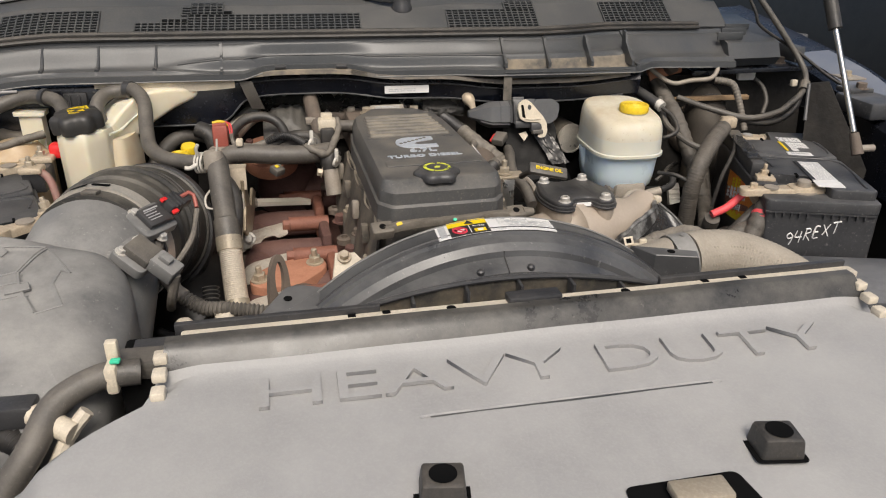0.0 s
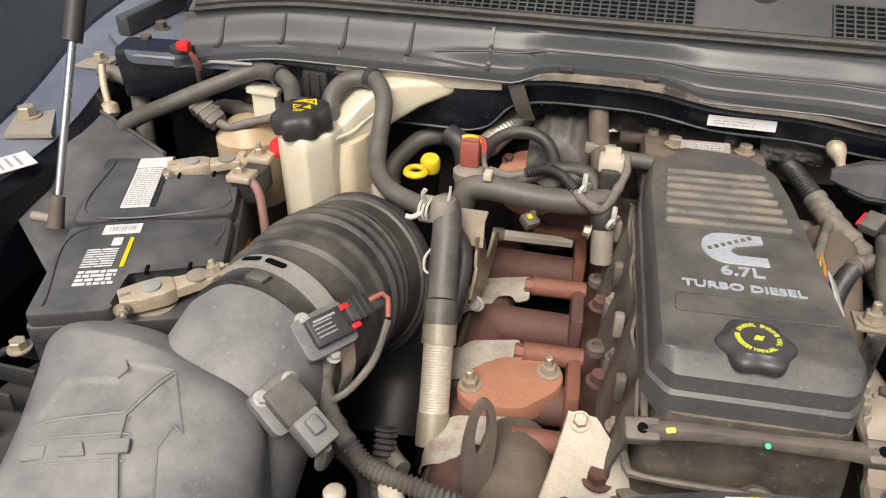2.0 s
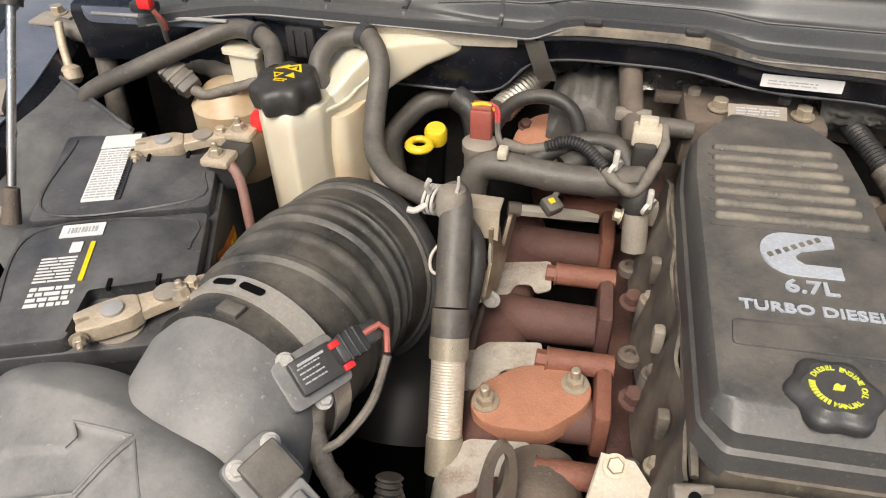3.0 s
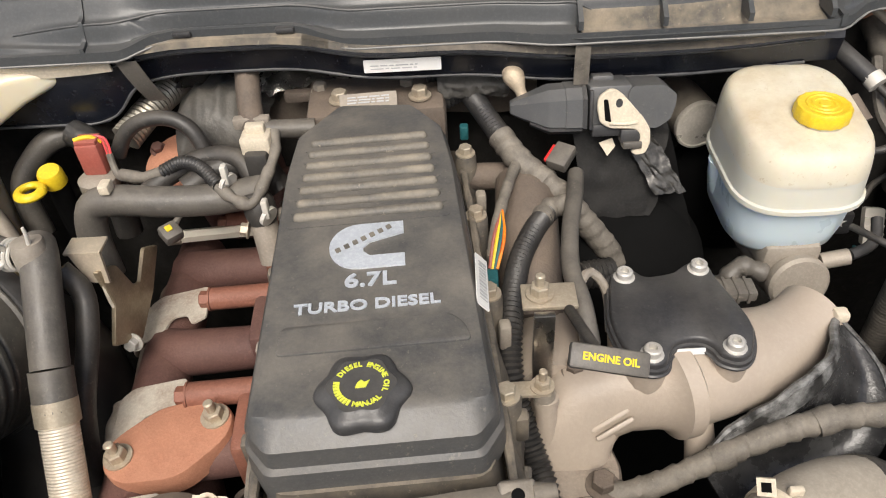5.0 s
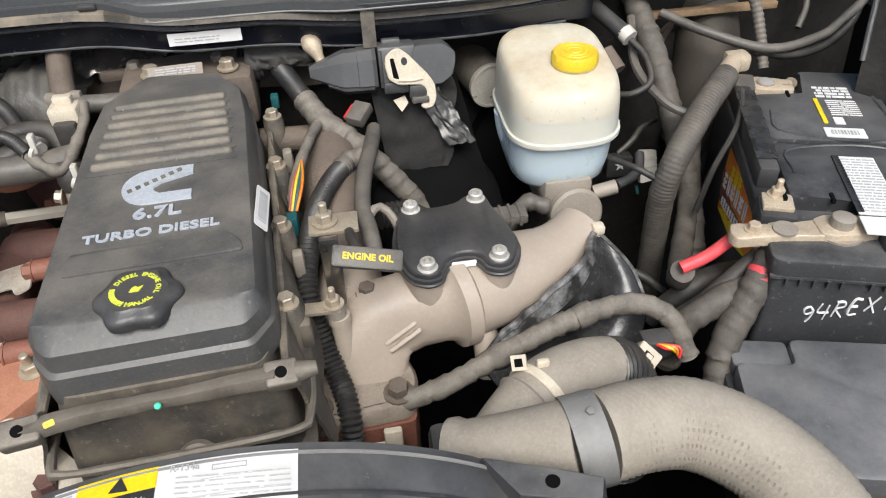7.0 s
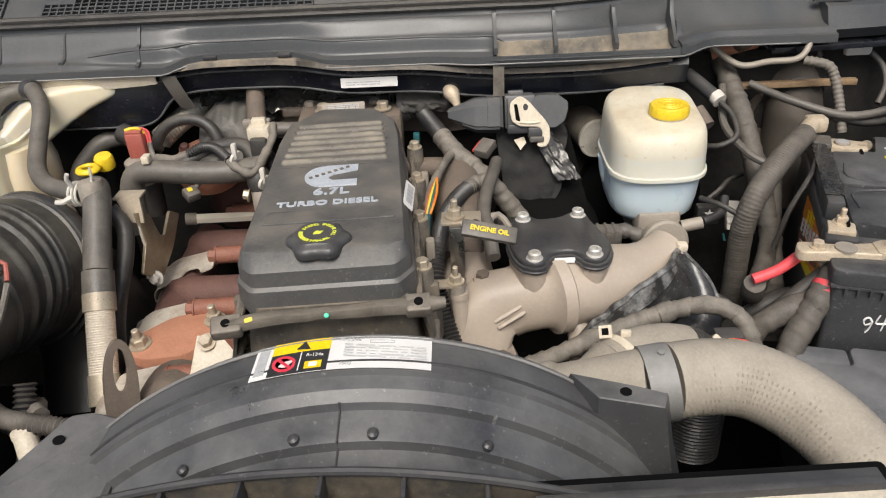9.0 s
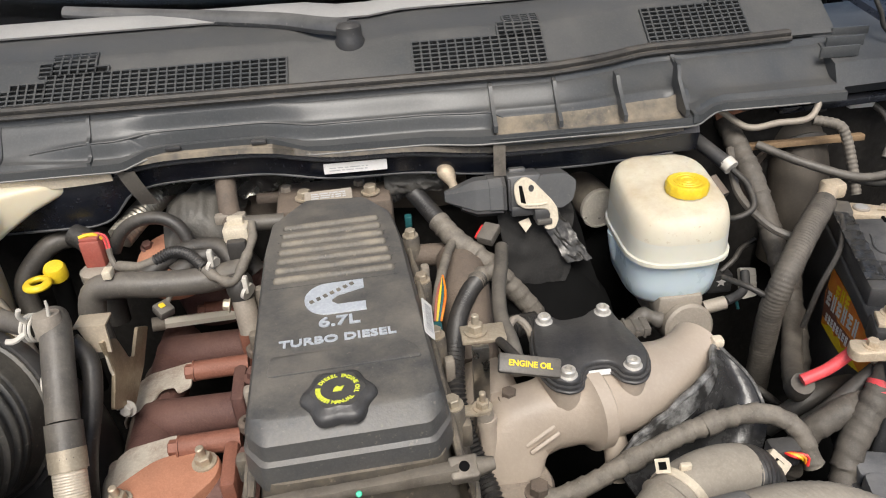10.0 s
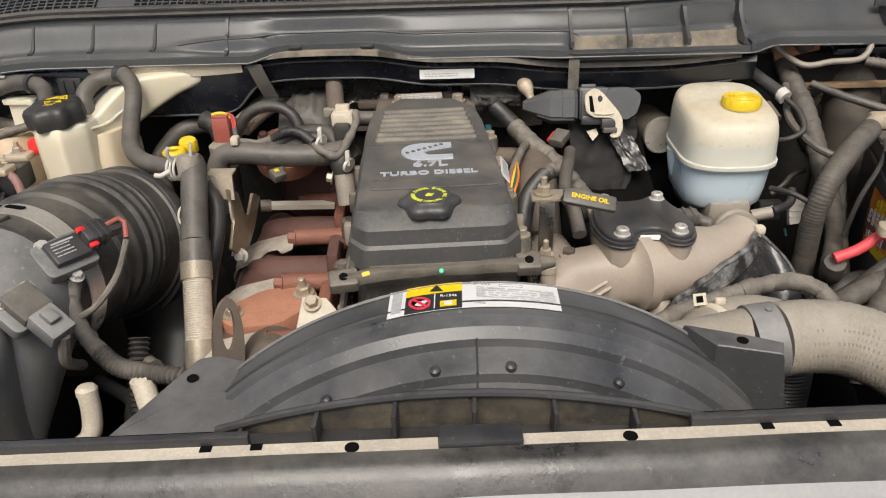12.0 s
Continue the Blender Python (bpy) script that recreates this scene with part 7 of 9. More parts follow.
wb = thing("alternator_bracket", (0.05, 0.86, 1.1), "cream painted triangular plate with a bolt at its tip", "bracket")
WB = [(0.050, 0.868, 1.142), (0.074, 0.866, 1.142), (0.112, 0.838, 1.108), (0.140, 0.815, 1.085), (0.142, 0.80, 1.06), (0.035, 0.79, 1.02), (0.030, 0.802, 1.06), (0.042, 0.838, 1.105)]
part("plate", loft([[Vector(p) for p in WB], [Vector(p) + Vector((0, 0.006, 0.004)) for p in WB]]), CREAM, wb)
part("plate_lip", tube([(0.034, 0.79, 1.045), (0.09, 0.795, 1.055), (0.142, 0.802, 1.068)], 0.006, 8), CREAM, wb)
bolt(wb, (0.061, 0.867, 1.143), 0.0062, ZINC, direction=(0, -0.5, 0.8))
gh = thing("thermostat_housing", (0.02, 0.86, 1.05), "grey dusty cast housing in front of the manifold", "housing")
part("body", tube([(0.005, 0.905, 1.055), (0.01, 0.87, 1.06), (0.015, 0.83, 1.045)], lambda s: 0.034 + 0.008 * s, 20, 0.01), DIRTYIRON, gh)
part("neck", tube([(0.03, 0.86, 1.04), (0.06, 0.845, 1.01), (0.08, 0.82, 0.96)], 0.027, 18, 0.02), DIRTYIRON, gh)
le = thing("lifting_eye", (-0.022, 0.84, 1.1), "dusty steel lifting eye plate with oval hole", "lifting eye")
LE = axis_pose((-0.020, 0.842, 1.112), (0.62, -0.70, 0.30), (0.1, 0.3, 1))
own = bmesh.new()
turns = [2 * math.pi * k / 28 for k in range(28)]
outer = [LE @ Vector((0.047 * math.cos(a) if math.cos(a) > 0 else 0.075 * math.cos(a), 0.0155 * math.sin(a), -0.003)) for a in turns]
inner = [LE @ Vector((0.017 + 0.021 * math.cos(a), 0.0065 * math.sin(a), -0.003)) for a in turns]
shift = LE.to_3x3() @ Vector((0, 0, 0.006))
rows = [[own.verts.new(p) for p in r] for r in (outer, inner, [p + shift for p in inner], [p + shift for p in outer])]
for a, b in ((0, 1), (1, 2), (2, 3), (3, 0)):
    for k in range(28):
        own.faces.new((rows[a][k], rows[a][(k + 1) % 28], rows[b][(k + 1) % 28], rows[b][k]))
part("plate", own, DIRTYIRON, le)


# ---- front: radiator cover, support, fan shroud ----
FY = pose(0, 0, 0, 0, 0, 2.5)
FM = Matrix.Translation((0.22, 0.586, 1.222)) @ FY
rc = thing("radiator_cover", (0.22, 0.45, 1.15), "grey weathered plastic radiator cover with raised lettering", "cover")


def f_top(u, v):
    """v: 0 at the rear edge to 1 at the front."""
    y = -0.004 - v * 0.30
    z = -0.001 - 0.0218 * smoothstep(0.03, 0.11, v) - 0.032 * max(0, v - 0.1)
    wide = 1 + 0.34 * smoothstep(0.04, 0.36, v)
    x = u * wide
    z -= 0.0020 * smoothstep(0.0060, 0.0035, abs(v - 0.353 - 0.04 * u)) * smoothstep(0.124, 0.121, abs(x + 0.004))
    z += 0.0004 * math.sin(x * 17 + 1.0) * math.sin(v * 9) + 0.0003 * math.sin(x * 41 + v * 13)
    edge = smoothstep(0.90, 1.0, abs(u) / 0.315)
    return FM @ Vector((x, y, z - 0.035 * edge * smoothstep(0.05, 0.2, v) - 0.05 * smoothstep(0.97, 1.0, v)))


us_top = sorted({*(-0.315 + 0.63 * i / 60 for i in range(61)), -0.0965, -0.0955, -0.094, 0.0875, 0.089, 0.0905})
vs_top = sorted({*(i / 30 for i in range(31)), 0.04, 0.06, 0.08, 0.09, *(0.334 + 0.0015 * i for i in range(26))})
part("top", sheet(f_top, us_top, [v for v in vs_top if v >= 0.08], 0.004), GREYCOVER, rc)
part("rear_lip", sheet(f_top, us_top, [0, 0.02, 0.03, 0.04, 0.06, 0.08], 0.004), LIPBLACK, rc, "black glossy rear lip")
# Dark strip along the groove: its shade is painted in.
part("groove_dirt", sheet(lambda u, v: FM @ Vector((-0.004 + 0.232 * u, -0.004 - 0.30 * (0.353 + 0.04 * (-0.004 + 0.232 * u) / 1.34 + 0.0042 * v), -0.001 - 0.0218 - 0.032 * 0.253 - 0.0010)), [i / 10 - 0.5 for i in range(11)], [-1, 0, 1]), COWL, rc, "dark strip painting the shade in the straight groove")
SL = FM @ Matrix.Translation((-0.003, -0.071, -0.0246)) @ pose(0, 0, 0, 6.1) @ pose(0, 0, 0, 0, 0, -0.9)
lettering("HEAVY", 0.049, SL @ pose(-0.2475, 0, 0), GREYCOVER, rc, depth=0.0018, wide=1.67, name="raised_lettering", bold=-0.0002, align="LEFT")
lettering("DUTY", 0.049, SL @ pose(0.2475, 0, 0), GREYCOVER, rc, depth=0.0018, wide=1.67, name="raised_lettering", bold=-0.0002, align="RIGHT")
for x, y in ((0.117, -0.187), (-0.127, -0.182)):
    pad = part("hood_bumper", prism(arc_outline([(-0.016, -0.014), (0.016, -0.014), (0.016, 0.014), (-0.016, 0.014)], 0.003, 3), 0.0, 0.018, FM @ pose(x, y, -0.040, 0, 0, -10), bevel=0.003, inset=0.002), RUBBER, rc, "black rubber hood bumper block")
    part("bumper_hole", lathe([(0.0085, 0.0182), (0.0095, 0.0185), (0.0085, 0.0180), (0.006, 0.012)], FM @ pose(x, y, -0.0395), 16), DARK, pad)
    # Near-black plate round the block paints the shadow at its foot.
    part("bumper_recess", prism(arc_outline([(-0.0195, -0.0165), (0.0185, -0.0165), (0.0185, 0.0155), (-0.0195, 0.0155)], 0.004, 3), 0.0, 0.0008, FM @ pose(x, y, -0.0385, -3, 0, -10)), DARK, rc)
part("latch_slot", prism(arc_outline([(-0.042, -0.022), (0.046, -0.022), (0.042, 0.011), (-0.042, 0.011)], 0.006, 3), 0.0, 0.001, FM @ pose(0.035, -0.212, -0.0405, 3, 0, 0)), DARK, rc)
latch = thing("hood_latch", (0.255, 0.375, 1.17), "zinc plated hood latch in the cover slot", "latch")
part("plate", box((0.04, 0.02, 0.008), (0.268, 0.368, 1.188), bevel=0.002), ZINC, latch)

sup = thing("radiator_support", (0.22, 0.595, 1.2), "cream painted steel radiator support with holes", "support")
part("flange", prism(arc_outline([(-0.305, -0.004), (0.33, -0.004), (0.33, 0.010), (-0.305, 0.010)], 0.002, 2), -0.02, -0.005, FM, bevel=0.001), CREAM, sup)
for x in (-0.078, 0.087):
    part("hole", lathe([(0.0044, 0.0), (0.0044, 0.0006)], FM @ pose(x, 0.004, -0.0052), 18), DARK, sup)
for x in (-0.165, -0.135, 0.17, 0.21):
    part("notch", box((0.007, 0.005, 0.001), (x, 0.0075, -0.0048), FM), DARK, sup)
part("rear_channel", box((0.17, 0.006, 0.010), (-0.225, 0.013, -0.004), FM, bevel=0.001), BLACK, sup)
part("rear_channel", box((0.20, 0.006, 0.010), (0.225, 0.013, -0.004), FM, bevel=0.001), BLACK, sup)
part("tab", box((0.050, 0.016, 0.008), (-0.002, 0.005, -0.002), FM, bevel=0.002), BLACK, sup)
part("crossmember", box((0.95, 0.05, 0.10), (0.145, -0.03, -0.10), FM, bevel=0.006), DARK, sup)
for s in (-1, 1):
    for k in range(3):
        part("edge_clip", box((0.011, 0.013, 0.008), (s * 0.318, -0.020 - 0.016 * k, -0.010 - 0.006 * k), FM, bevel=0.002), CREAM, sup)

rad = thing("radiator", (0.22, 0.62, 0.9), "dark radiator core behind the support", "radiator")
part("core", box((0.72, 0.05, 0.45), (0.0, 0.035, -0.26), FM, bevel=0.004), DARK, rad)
part("top_seam", box((0.70, 0.03, 0.006), (0.0, 0.035, -0.034), FM, bevel=0.001), BLACK, rad)

shr = thing("fan_shroud", (0.215, 0.7, 1.0), "black moulded fan shroud with arched rim", "fan shroud")
R0, SC = 0.300, Vector((0.215, 0.0, 0.929))
profile = [(0.756, -0.012), (0.757, 0.0), (0.748, 0.0025), (0.722, 0.0030), (0.7135, 0.0022), (0.712, -0.0015), (0.702, -0.005), (0.696, -0.012), (0.6945, -0.018), (0.676, -0.023), (0.672, -0.025), (0.671, -0.032), (0.655, -0.035), (0.652, -0.041), (0.640, -0.043), (0.632, -0.052), (0.622, -0.058)]


def f_shroud(a, k):
    y, dr = profile[k]
    r = R0 + dr
    return Vector((SC.x + r * math.sin(a), y + 0.02 * math.sin(a) - 0.02 * (1 - math.cos(a)), SC.z + r * math.cos(a)))


part("arched_rim", sheet(f_shroud, [radians(-62 + 2.0 * i) for i in range(63)], range(len(profile)), 0.004), SHROUD, shr, sharp=25)
part("rim_bead", tube([f_shroud(radians(-60 + 6 * i), 3) for i in range(21)], 0.0016, 6, 0.012), BLACK, shr)
for a in (-5.5, 5.5, 22, -22):
    p = f_shroud(radians(a), 9)
    part("moulding_pip", lathe([(0.004, -0.002), (0.004, 0.003), (0.002, 0.0045)], axis_pose(p, (math.sin(radians(a)), -0.2, math.cos(radians(a)))), 10), BLACK, shr)
part("mould_line", tube([f_shroud(0.01, k) + Vector((0, 0, 0.0006)) for k in range(7, 13)], 0.0009, 5, 0.006), BLACK, shr)
ear = arc_outline([(-0.055, -0.085), (-0.012, 0.010), (0.006, 0.014), (0.034, 0.006), (0.045, -0.030), (0.045, -0.090)], 0.006, 3)
part("ear", stack(ear, [(0.002, -0.05), (0.0, -0.003), (-0.003, 0.0)], Matrix.Translation((0.004, 0.735, 1.169)) @ pose(0, 0, 0, 4, 3, 0)), SHROUD, shr)
part("ear_hole", lathe([(0.0045, 0.0), (0.0045, 0.0008)], pose(-0.004, 0.717, 1.1692, 4, 3, 0), 14), DARK, shr)
wedge = [(0.386, 0.760), (0.404, 0.730), (0.451, 0.717), (0.457, 0.733), (0.434, 0.743)]
part("ear", loft([[Vector((0.400 + (x - 0.400) * k + dx, 0.735 + (y - 0.735) * k, z0)) for x, y in wedge] for k, dx, z0 in ((1.35, 0.0, 1.085), (1.12, 0.0, 1.140), (1.0, 0.0, 1.180), (0.97, 0.0005, 1.1835), (0.88, 0.002, 1.1845))]), SHROUD, shr, sharp=25)
part("ear_hole", lathe([(0.0045, 0.0), (0.0045, 0.0008)], pose(0.425, 0.735, 1.1846), 14), DARK, shr)
part("flank_crest", tube([f_shroud(radians(a), 2) + Vector((0, 0, 0.001)) for a in range(-58, 59, 4)], 0.0013, 6, 0.008), DUCT, shr, "pale crest of the arched rim")
fence = [Vector((SC.x + x, 0.627 + 0.006 * math.cos(x * 8), 1.219 - 0.85 * x * x)) for x in (-0.17 + 0.017 * i for i in range(21))]
own = bmesh.new()
rows = [[own.verts.new(p) for p in fence], [own.verts.new(Vector((p.x, p.y + 0.004, 1.16))) for p in fence]]
for i in range(len(fence) - 1):
    own.faces.new((rows[0][i], rows[0][i + 1], rows[1][i + 1], rows[1][i]))
bmesh.ops.solidify(own, geom=own.faces[:], thickness=0.003)
part("fence", own, DUSTCOWL, shr)
part("fence_cap", tube(fence, 0.003, 8, 0.01), BLACK, shr)
for i in range(1, 20, 3):
    p = fence[i]
    part("fence_rib", box((0.003, 0.018, 0.045), (p.x, p.y - 0.008, p.z - 0.024), None, bevel=0.0008), BLACK, shr)

lab = thing("coolant_label", (0.216, 0.733, 1.232), "white and yellow refrigerant warning label on the shroud", "label")


def on_rim(s, y, up=0.0012):
    a = (s - SC.x) / R0
    k = (0.748 - y) / 0.026
    r = R0 + 0.0028 + up
    return Vector((SC.x + r * math.sin(a), y + 0.02 * math.sin(a) - 0.02 * (1 - math.cos(a)), SC.z + r * math.cos(a)))


def rim_patch(name, x0, x1, y0, y1, material, up, parent):
    part(name, sheet(lambda u, v: on_rim(u, v, up), [x0 + (x1 - x0) * i / 12 for i in range(13)], [y0, y1], 0.0004), material, parent)


rim_patch("paper", 0.153, 0.281, 0.714, 0.750, WHITE, 0.0012, lab)
rim_patch("yellow_band", 0.166, 0.208, 0.737, 0.750, YELLOWINK, 0.0017, lab)
rim_patch("black_field", 0.166, 0.208, 0.714, 0.737, INK, 0.0017, lab)
NF = axis_pose(on_rim(0.177, 0.725, 0.0020), (0, 0, 1))
sign = part("no_flame_sign", lathe([(0.0062, 0.0), (0.0062, 0.0006), (0.0085, 0.0006), (0.0085, 0.0)], NF, 28), REDINK, lab, "red ring with a slash")
part("slash", box((0.0145, 0.0022, 0.0005), (0, 0, 0.0006), NF @ pose(0, 0, 0, 0, 0, -42)), REDINK, sign)
part("pale_flame", prism(arc_outline([(-0.004, -0.003), (0.001, -0.004), (0.007, 0.004), (0.009, 0.007), (0.002, 0.003), (-0.001, 0.002)], 0.001, 2), 0.0001, 0.0004, NF), PALEPINK, sign)
rim_patch("field_divider", 0.1875, 0.1883, 0.716, 0.736, WHITE, 0.0021, lab)
rim_patch("book_symbol", 0.192, 0.204, 0.717, 0.7245, YELLOWINK, 0.0021, lab)
rim_patch("book_page", 0.195, 0.201, 0.7185, 0.723, WHITE, 0.0024, lab)
for y0 in (0.7445, 0.7415):
    rim_patch("lozenge_rule", 0.236, 0.254, y0, y0 + 0.0005, GREYINK, 0.0016, lab)
for x0 in (0.236, 0.2535):
    rim_patch("lozenge_end", x0, x0 + 0.0005, 0.7415, 0.745, GREYINK, 0.0016, lab)
for y0 in (0.7365, 0.7265):
    rim_patch("table_rule", 0.231, 0.277, y0, y0 + 0.0004, PALEINK, 0.0016, lab)
rim_patch("tick_bars", 0.1555, 0.163, 0.718, 0.746, GREYINK, 0.0016, lab)
part("warning_triangle", prism([(-0.005, -0.0045), (0.005, -0.0045), (0, 0.0045)], 0, 0.0004, axis_pose(on_rim(0.189, 0.7435, 0.0020), (0, 0, 1))), INK, lab)
lettering("R-134a", 0.0055, axis_pose(on_rim(0.222, 0.7455, 0.0019), (0.02, 0, 1)), GREYINK, lab, depth=0.0002)
lettering("R-134a", 0.0045, axis_pose(on_rim(0.198, 0.7315, 0.0019), (-0.05, 0, 1)), WHITE, lab, depth=0.0002)
lettering("PAG", 0.0045, axis_pose(on_rim(0.221, 0.7185, 0.0019), (0.02, 0, 1)), GREYINK, lab, depth=0.0002)
part("small_print", bars(axis_pose(on_rim(0.248, 0.731, 0.0016), (0.11, 0, 1)), 0.06, 0.016, 5, seed=21, frac=0.22, thick=0.0004), PALEINK, lab)
part("fan", box((0.44, 0.03, 0.06), (0.215, 0.78, 0.99), bevel=0.01), DARK, thing("cooling_fan", (0.215, 0.78, 0.96), "dark fan blades inside the shroud", "fan"))

# Left front corner: side hose, plugs.
sh = thing("side_hose", (-0.17, 0.5, 1.15), "dusty grey rubber hose with cream clip and green marks", "hose")
part("tube", tube([(-0.120, 0.576, 1.186), (-0.131, 0.574, 1.187), (-0.154, 0.570, 1.186), (-0.182, 0.553, 1.176), (-0.195, 0.524, 1.156), (-0.218, 0.505, 1.125), (-0.245, 0.47, 1.08)], 0.0112, 16, 0.008), HOSE, sh)
part("clip", box((0.010, 0.024, 0.025), (-0.140, 0.573, 1.187), bevel=0.003), CREAMPLUG, sh)
part("clip_ear", box((0.010, 0.008, 0.018), (-0.140, 0.580, 1.206), bevel=0.002), CREAMPLUG, sh)
part("green_mark", box((0.008, 0.006, 0.003), (-0.136, 0.569, 1.2020), bevel=0.001), GREENINKDOT, sh)
part("pipe_bracket", box((0.07, 0.03, 0.016), (-0.110, 0.592, 1.184), bevel=0.003), HOSE, sh)
fc = thing("front_wire_plug", (-0.21, 0.52, 1.14), "black plug with a ribbed wire near the front corner", "connector")
part("plug", box((0.034, 0.022, 0.020), (-0.215, 0.560, 1.168), pose(0, 0, 0), bevel=0.003), BLACK, fc)
part("lead", tube([(-0.199, 0.554, 1.168), (-0.185, 0.545, 1.166), (-0.166, 0.535, 1.160)], 0.009, 12), CREAMPLUG, fc)
part("conduit", tube([(-0.25, 0.57, 1.155), (-0.229, 0.556, 1.15), (-0.207, 0.541, 1.145), (-0.20, 0.52, 1.12)], 0.009, 12, ribs=(0.005, 0.003)), CONDUIT, fc)
hl = thing("headlight_edge", (-0.16, 0.46, 1.1), "cream headlight housing edge beside the cover", "headlight")
part("rim", tube([(-0.157, 0.547, 1.172), (-0.170, 0.540, 1.158), (-0.18, 0.532, 1.14), (-0.20, 0.51, 1.10)], 0.006, 8), CREAM, hl)

# ---- charge-air hose and pipes ----
bh = thing("charge_air_hose", (0.55, 0.78, 1.05), "tan dusty ribbed silicone charge-air hose with grey cuff", "hose")
woven = tube([(0.474, 0.785, 1.150), (0.505, 0.789, 1.150), (0.54, 0.786, 1.147), (0.577, 0.764, 1.137), (0.606, 0.728, 1.120), (0.624, 0.68, 1.09), (0.63, 0.64, 1.03)], 0.0313, 72, 0.0016)
woven.normal_update()
for number, vert in enumerate(woven.verts):
    ring, spot = divmod(number, 72)
    vert.co += vert.normal * (0.00065 * math.sin(2 * math.pi * (ring / 3 + 0.5 * (spot // 2 % 2))))
part("hose", woven, RIBHOSE, bh, "tan woven-textured hose")
part("cuff", tube([(0.452, 0.784, 1.147), (0.475, 0.785, 1.150)], 0.0330, 34, 0.006), DUCT, bh, "smooth grey cuff")
part("cuff_bolt", hexhead(0.0032, 0.002, axis_pose((0.463, 0.783, 1.1815), (0, -0.1, 1)), washer=False), DUCT, bh)
part("pipe", tube([(0.375, 0.806, 1.122), (0.41, 0.795, 1.134), (0.458, 0.784, 1.148)], lambda s: 0.024 + 0.007 * s + (0.003 if s < 0.08 else 0.0), 26, 0.006), RIBHOSE, bh)
part("pipe_nose", box((0.026, 0.034, 0.026), (0.372, 0.806, 1.130), bevel=0.006), BLACK, bh)
el = thing("charge_air_elbow", (0.49, 0.86, 1.05), "dusty metal elbow with a spring clamp", "elbow")
part("elbow", tube([(0.405, 0.825, 1.095), (0.430, 0.843, 1.105), (0.460, 0.864, 1.109), (0.492, 0.879, 1.105), (0.518, 0.886, 1.097)], lambda s: 0.0225 + 0.005 * min(1, s * 3), 26, 0.005), RIBHOSE, el)
part("collar_bead", lathe([(0.0265, -0.004), (0.030, 0.0), (0.0265, 0.004)], axis_pose((0.440, 0.850, 1.107), (0.8, 0.55, 0.1)), 28), ALU, el)
part("fabric_hose", tube([(0.510, 0.884, 1.099), (0.530, 0.889, 1.085), (0.538, 0.885, 1.05), (0.535, 0.875, 0.98)], 0.0285, 26, ribs=(0.004, 0.0012)), CONDUIT, el, "black ribbed fabric hose")
part("spring_clamp", lathe([(0.0275, -0.004), (0.0292, -0.004), (0.0292, 0.004), (0.0275, 0.004)], axis_pose((0.452, 0.859, 1.108), (0.8, 0.55, 0.1)), 30), CREAMPLUG, el)
part("clamp_ear", prism([(-0.006, -0.006), (0.006, -0.006), (0.006, 0.006), (-0.006, 0.006)], -0.0015, 0.0015, axis_pose((0.437, 0.870, 1.138), (-0.4, -0.6, 0.6))), CREAMPLUG, el)
part("clamp_ear_gap", prism([(-0.0032, -0.0032), (0.0032, -0.0032), (0.0032, 0.0032), (-0.0032, 0.0032)], 0.0015, 0.0019, axis_pose((0.437, 0.870, 1.138), (-0.4, -0.6, 0.6))), DARK, el)
part("clamp_ear", box((0.010, 0.005, 0.008), (0.455, 0.866, 1.138), bevel=0.0015), CREAMPLUG, el)

pan = thing("splash_guard", (0.52, 0.98, 1.08), "glossy black curved guard with whitish scuffs", "guard")


GUARD_TOP = smooth_path([(0.418, 0.926, 1.078), (0.448, 0.948, 1.096), (0.475, 0.953, 1.117), (0.501, 0.964, 1.131), (0.528, 0.988, 1.136), (0.545, 1.022, 1.131)], 0.004)
GUARD_LOW = smooth_path([(0.44, 0.905, 1.045), (0.50, 0.915, 1.050), (0.560, 0.935, 1.058), (0.582, 0.965, 1.083), (0.574, 0.996, 1.106), (0.549, 1.026, 1.130)], 0.004)


def f_guard(u, v):
    a = GUARD_TOP[round(u * (len(GUARD_TOP) - 1))]
    b = GUARD_LOW[round(u * (len(GUARD_LOW) - 1))]
    sag = 0.026 * math.sin(math.pi * v) * math.sin(math.pi * min(1.0, u * 1.02))
    return a.lerp(b, v) + Vector((0.3 * sag, 0.4 * sag, -sag))


GUARDSKIN = mat("glossy_black_sheet", (0.012, 0.012, 0.013), 0.22, second=(0.06, 0.06, 0.058), amount=0.6, scale=40, dust=(0.3, 0.29, 0.275), dusty=0.16)
SCUFF = mat("scuffed_black_plastic", (0.02, 0.02, 0.02), 0.35, second=(0.34, 0.34, 0.33), amount=0.8, scale=70, dust=TAN, dusty=0.12)
part("guard", sheet(f_guard, [i / 28 for i in range(29)], [i / 10 for i in range(11)], 0.0025), GUARDSKIN, pan)
part("scuffed_band", sheet(lambda u, v: f_guard(u, v) + Vector((-0.0008, -0.0022, 0.0022)), [i / 28 for i in range(28)], [0.02, 0.06, 0.10, 0.14], 0.0008), SCUFF, pan, "whitish scuffed band of the guard")
part("torn_edge", tube([f_guard(i / 12, 0.0) + Vector((0.0015 * math.sin(i * 5), 0, 0.002 * math.cos(i * 3))) for i in range(13)], 0.0036, 8, 0.005, wobble=0.4), SCUFF, pan, "ragged scuffed edge")
part("guard_wire", tube([(0.549, 1.026, 1.132), (0.575, 0.996, 1.108), (0.583, 0.965, 1.085)], 0.0018, 6), SCUFF, pan)
part("wire_clip", box((0.012, 0.012, 0.010), (0.550, 1.026, 1.134), pose(0, 0, 0), bevel=0.003), CREAMPLUG, pan)
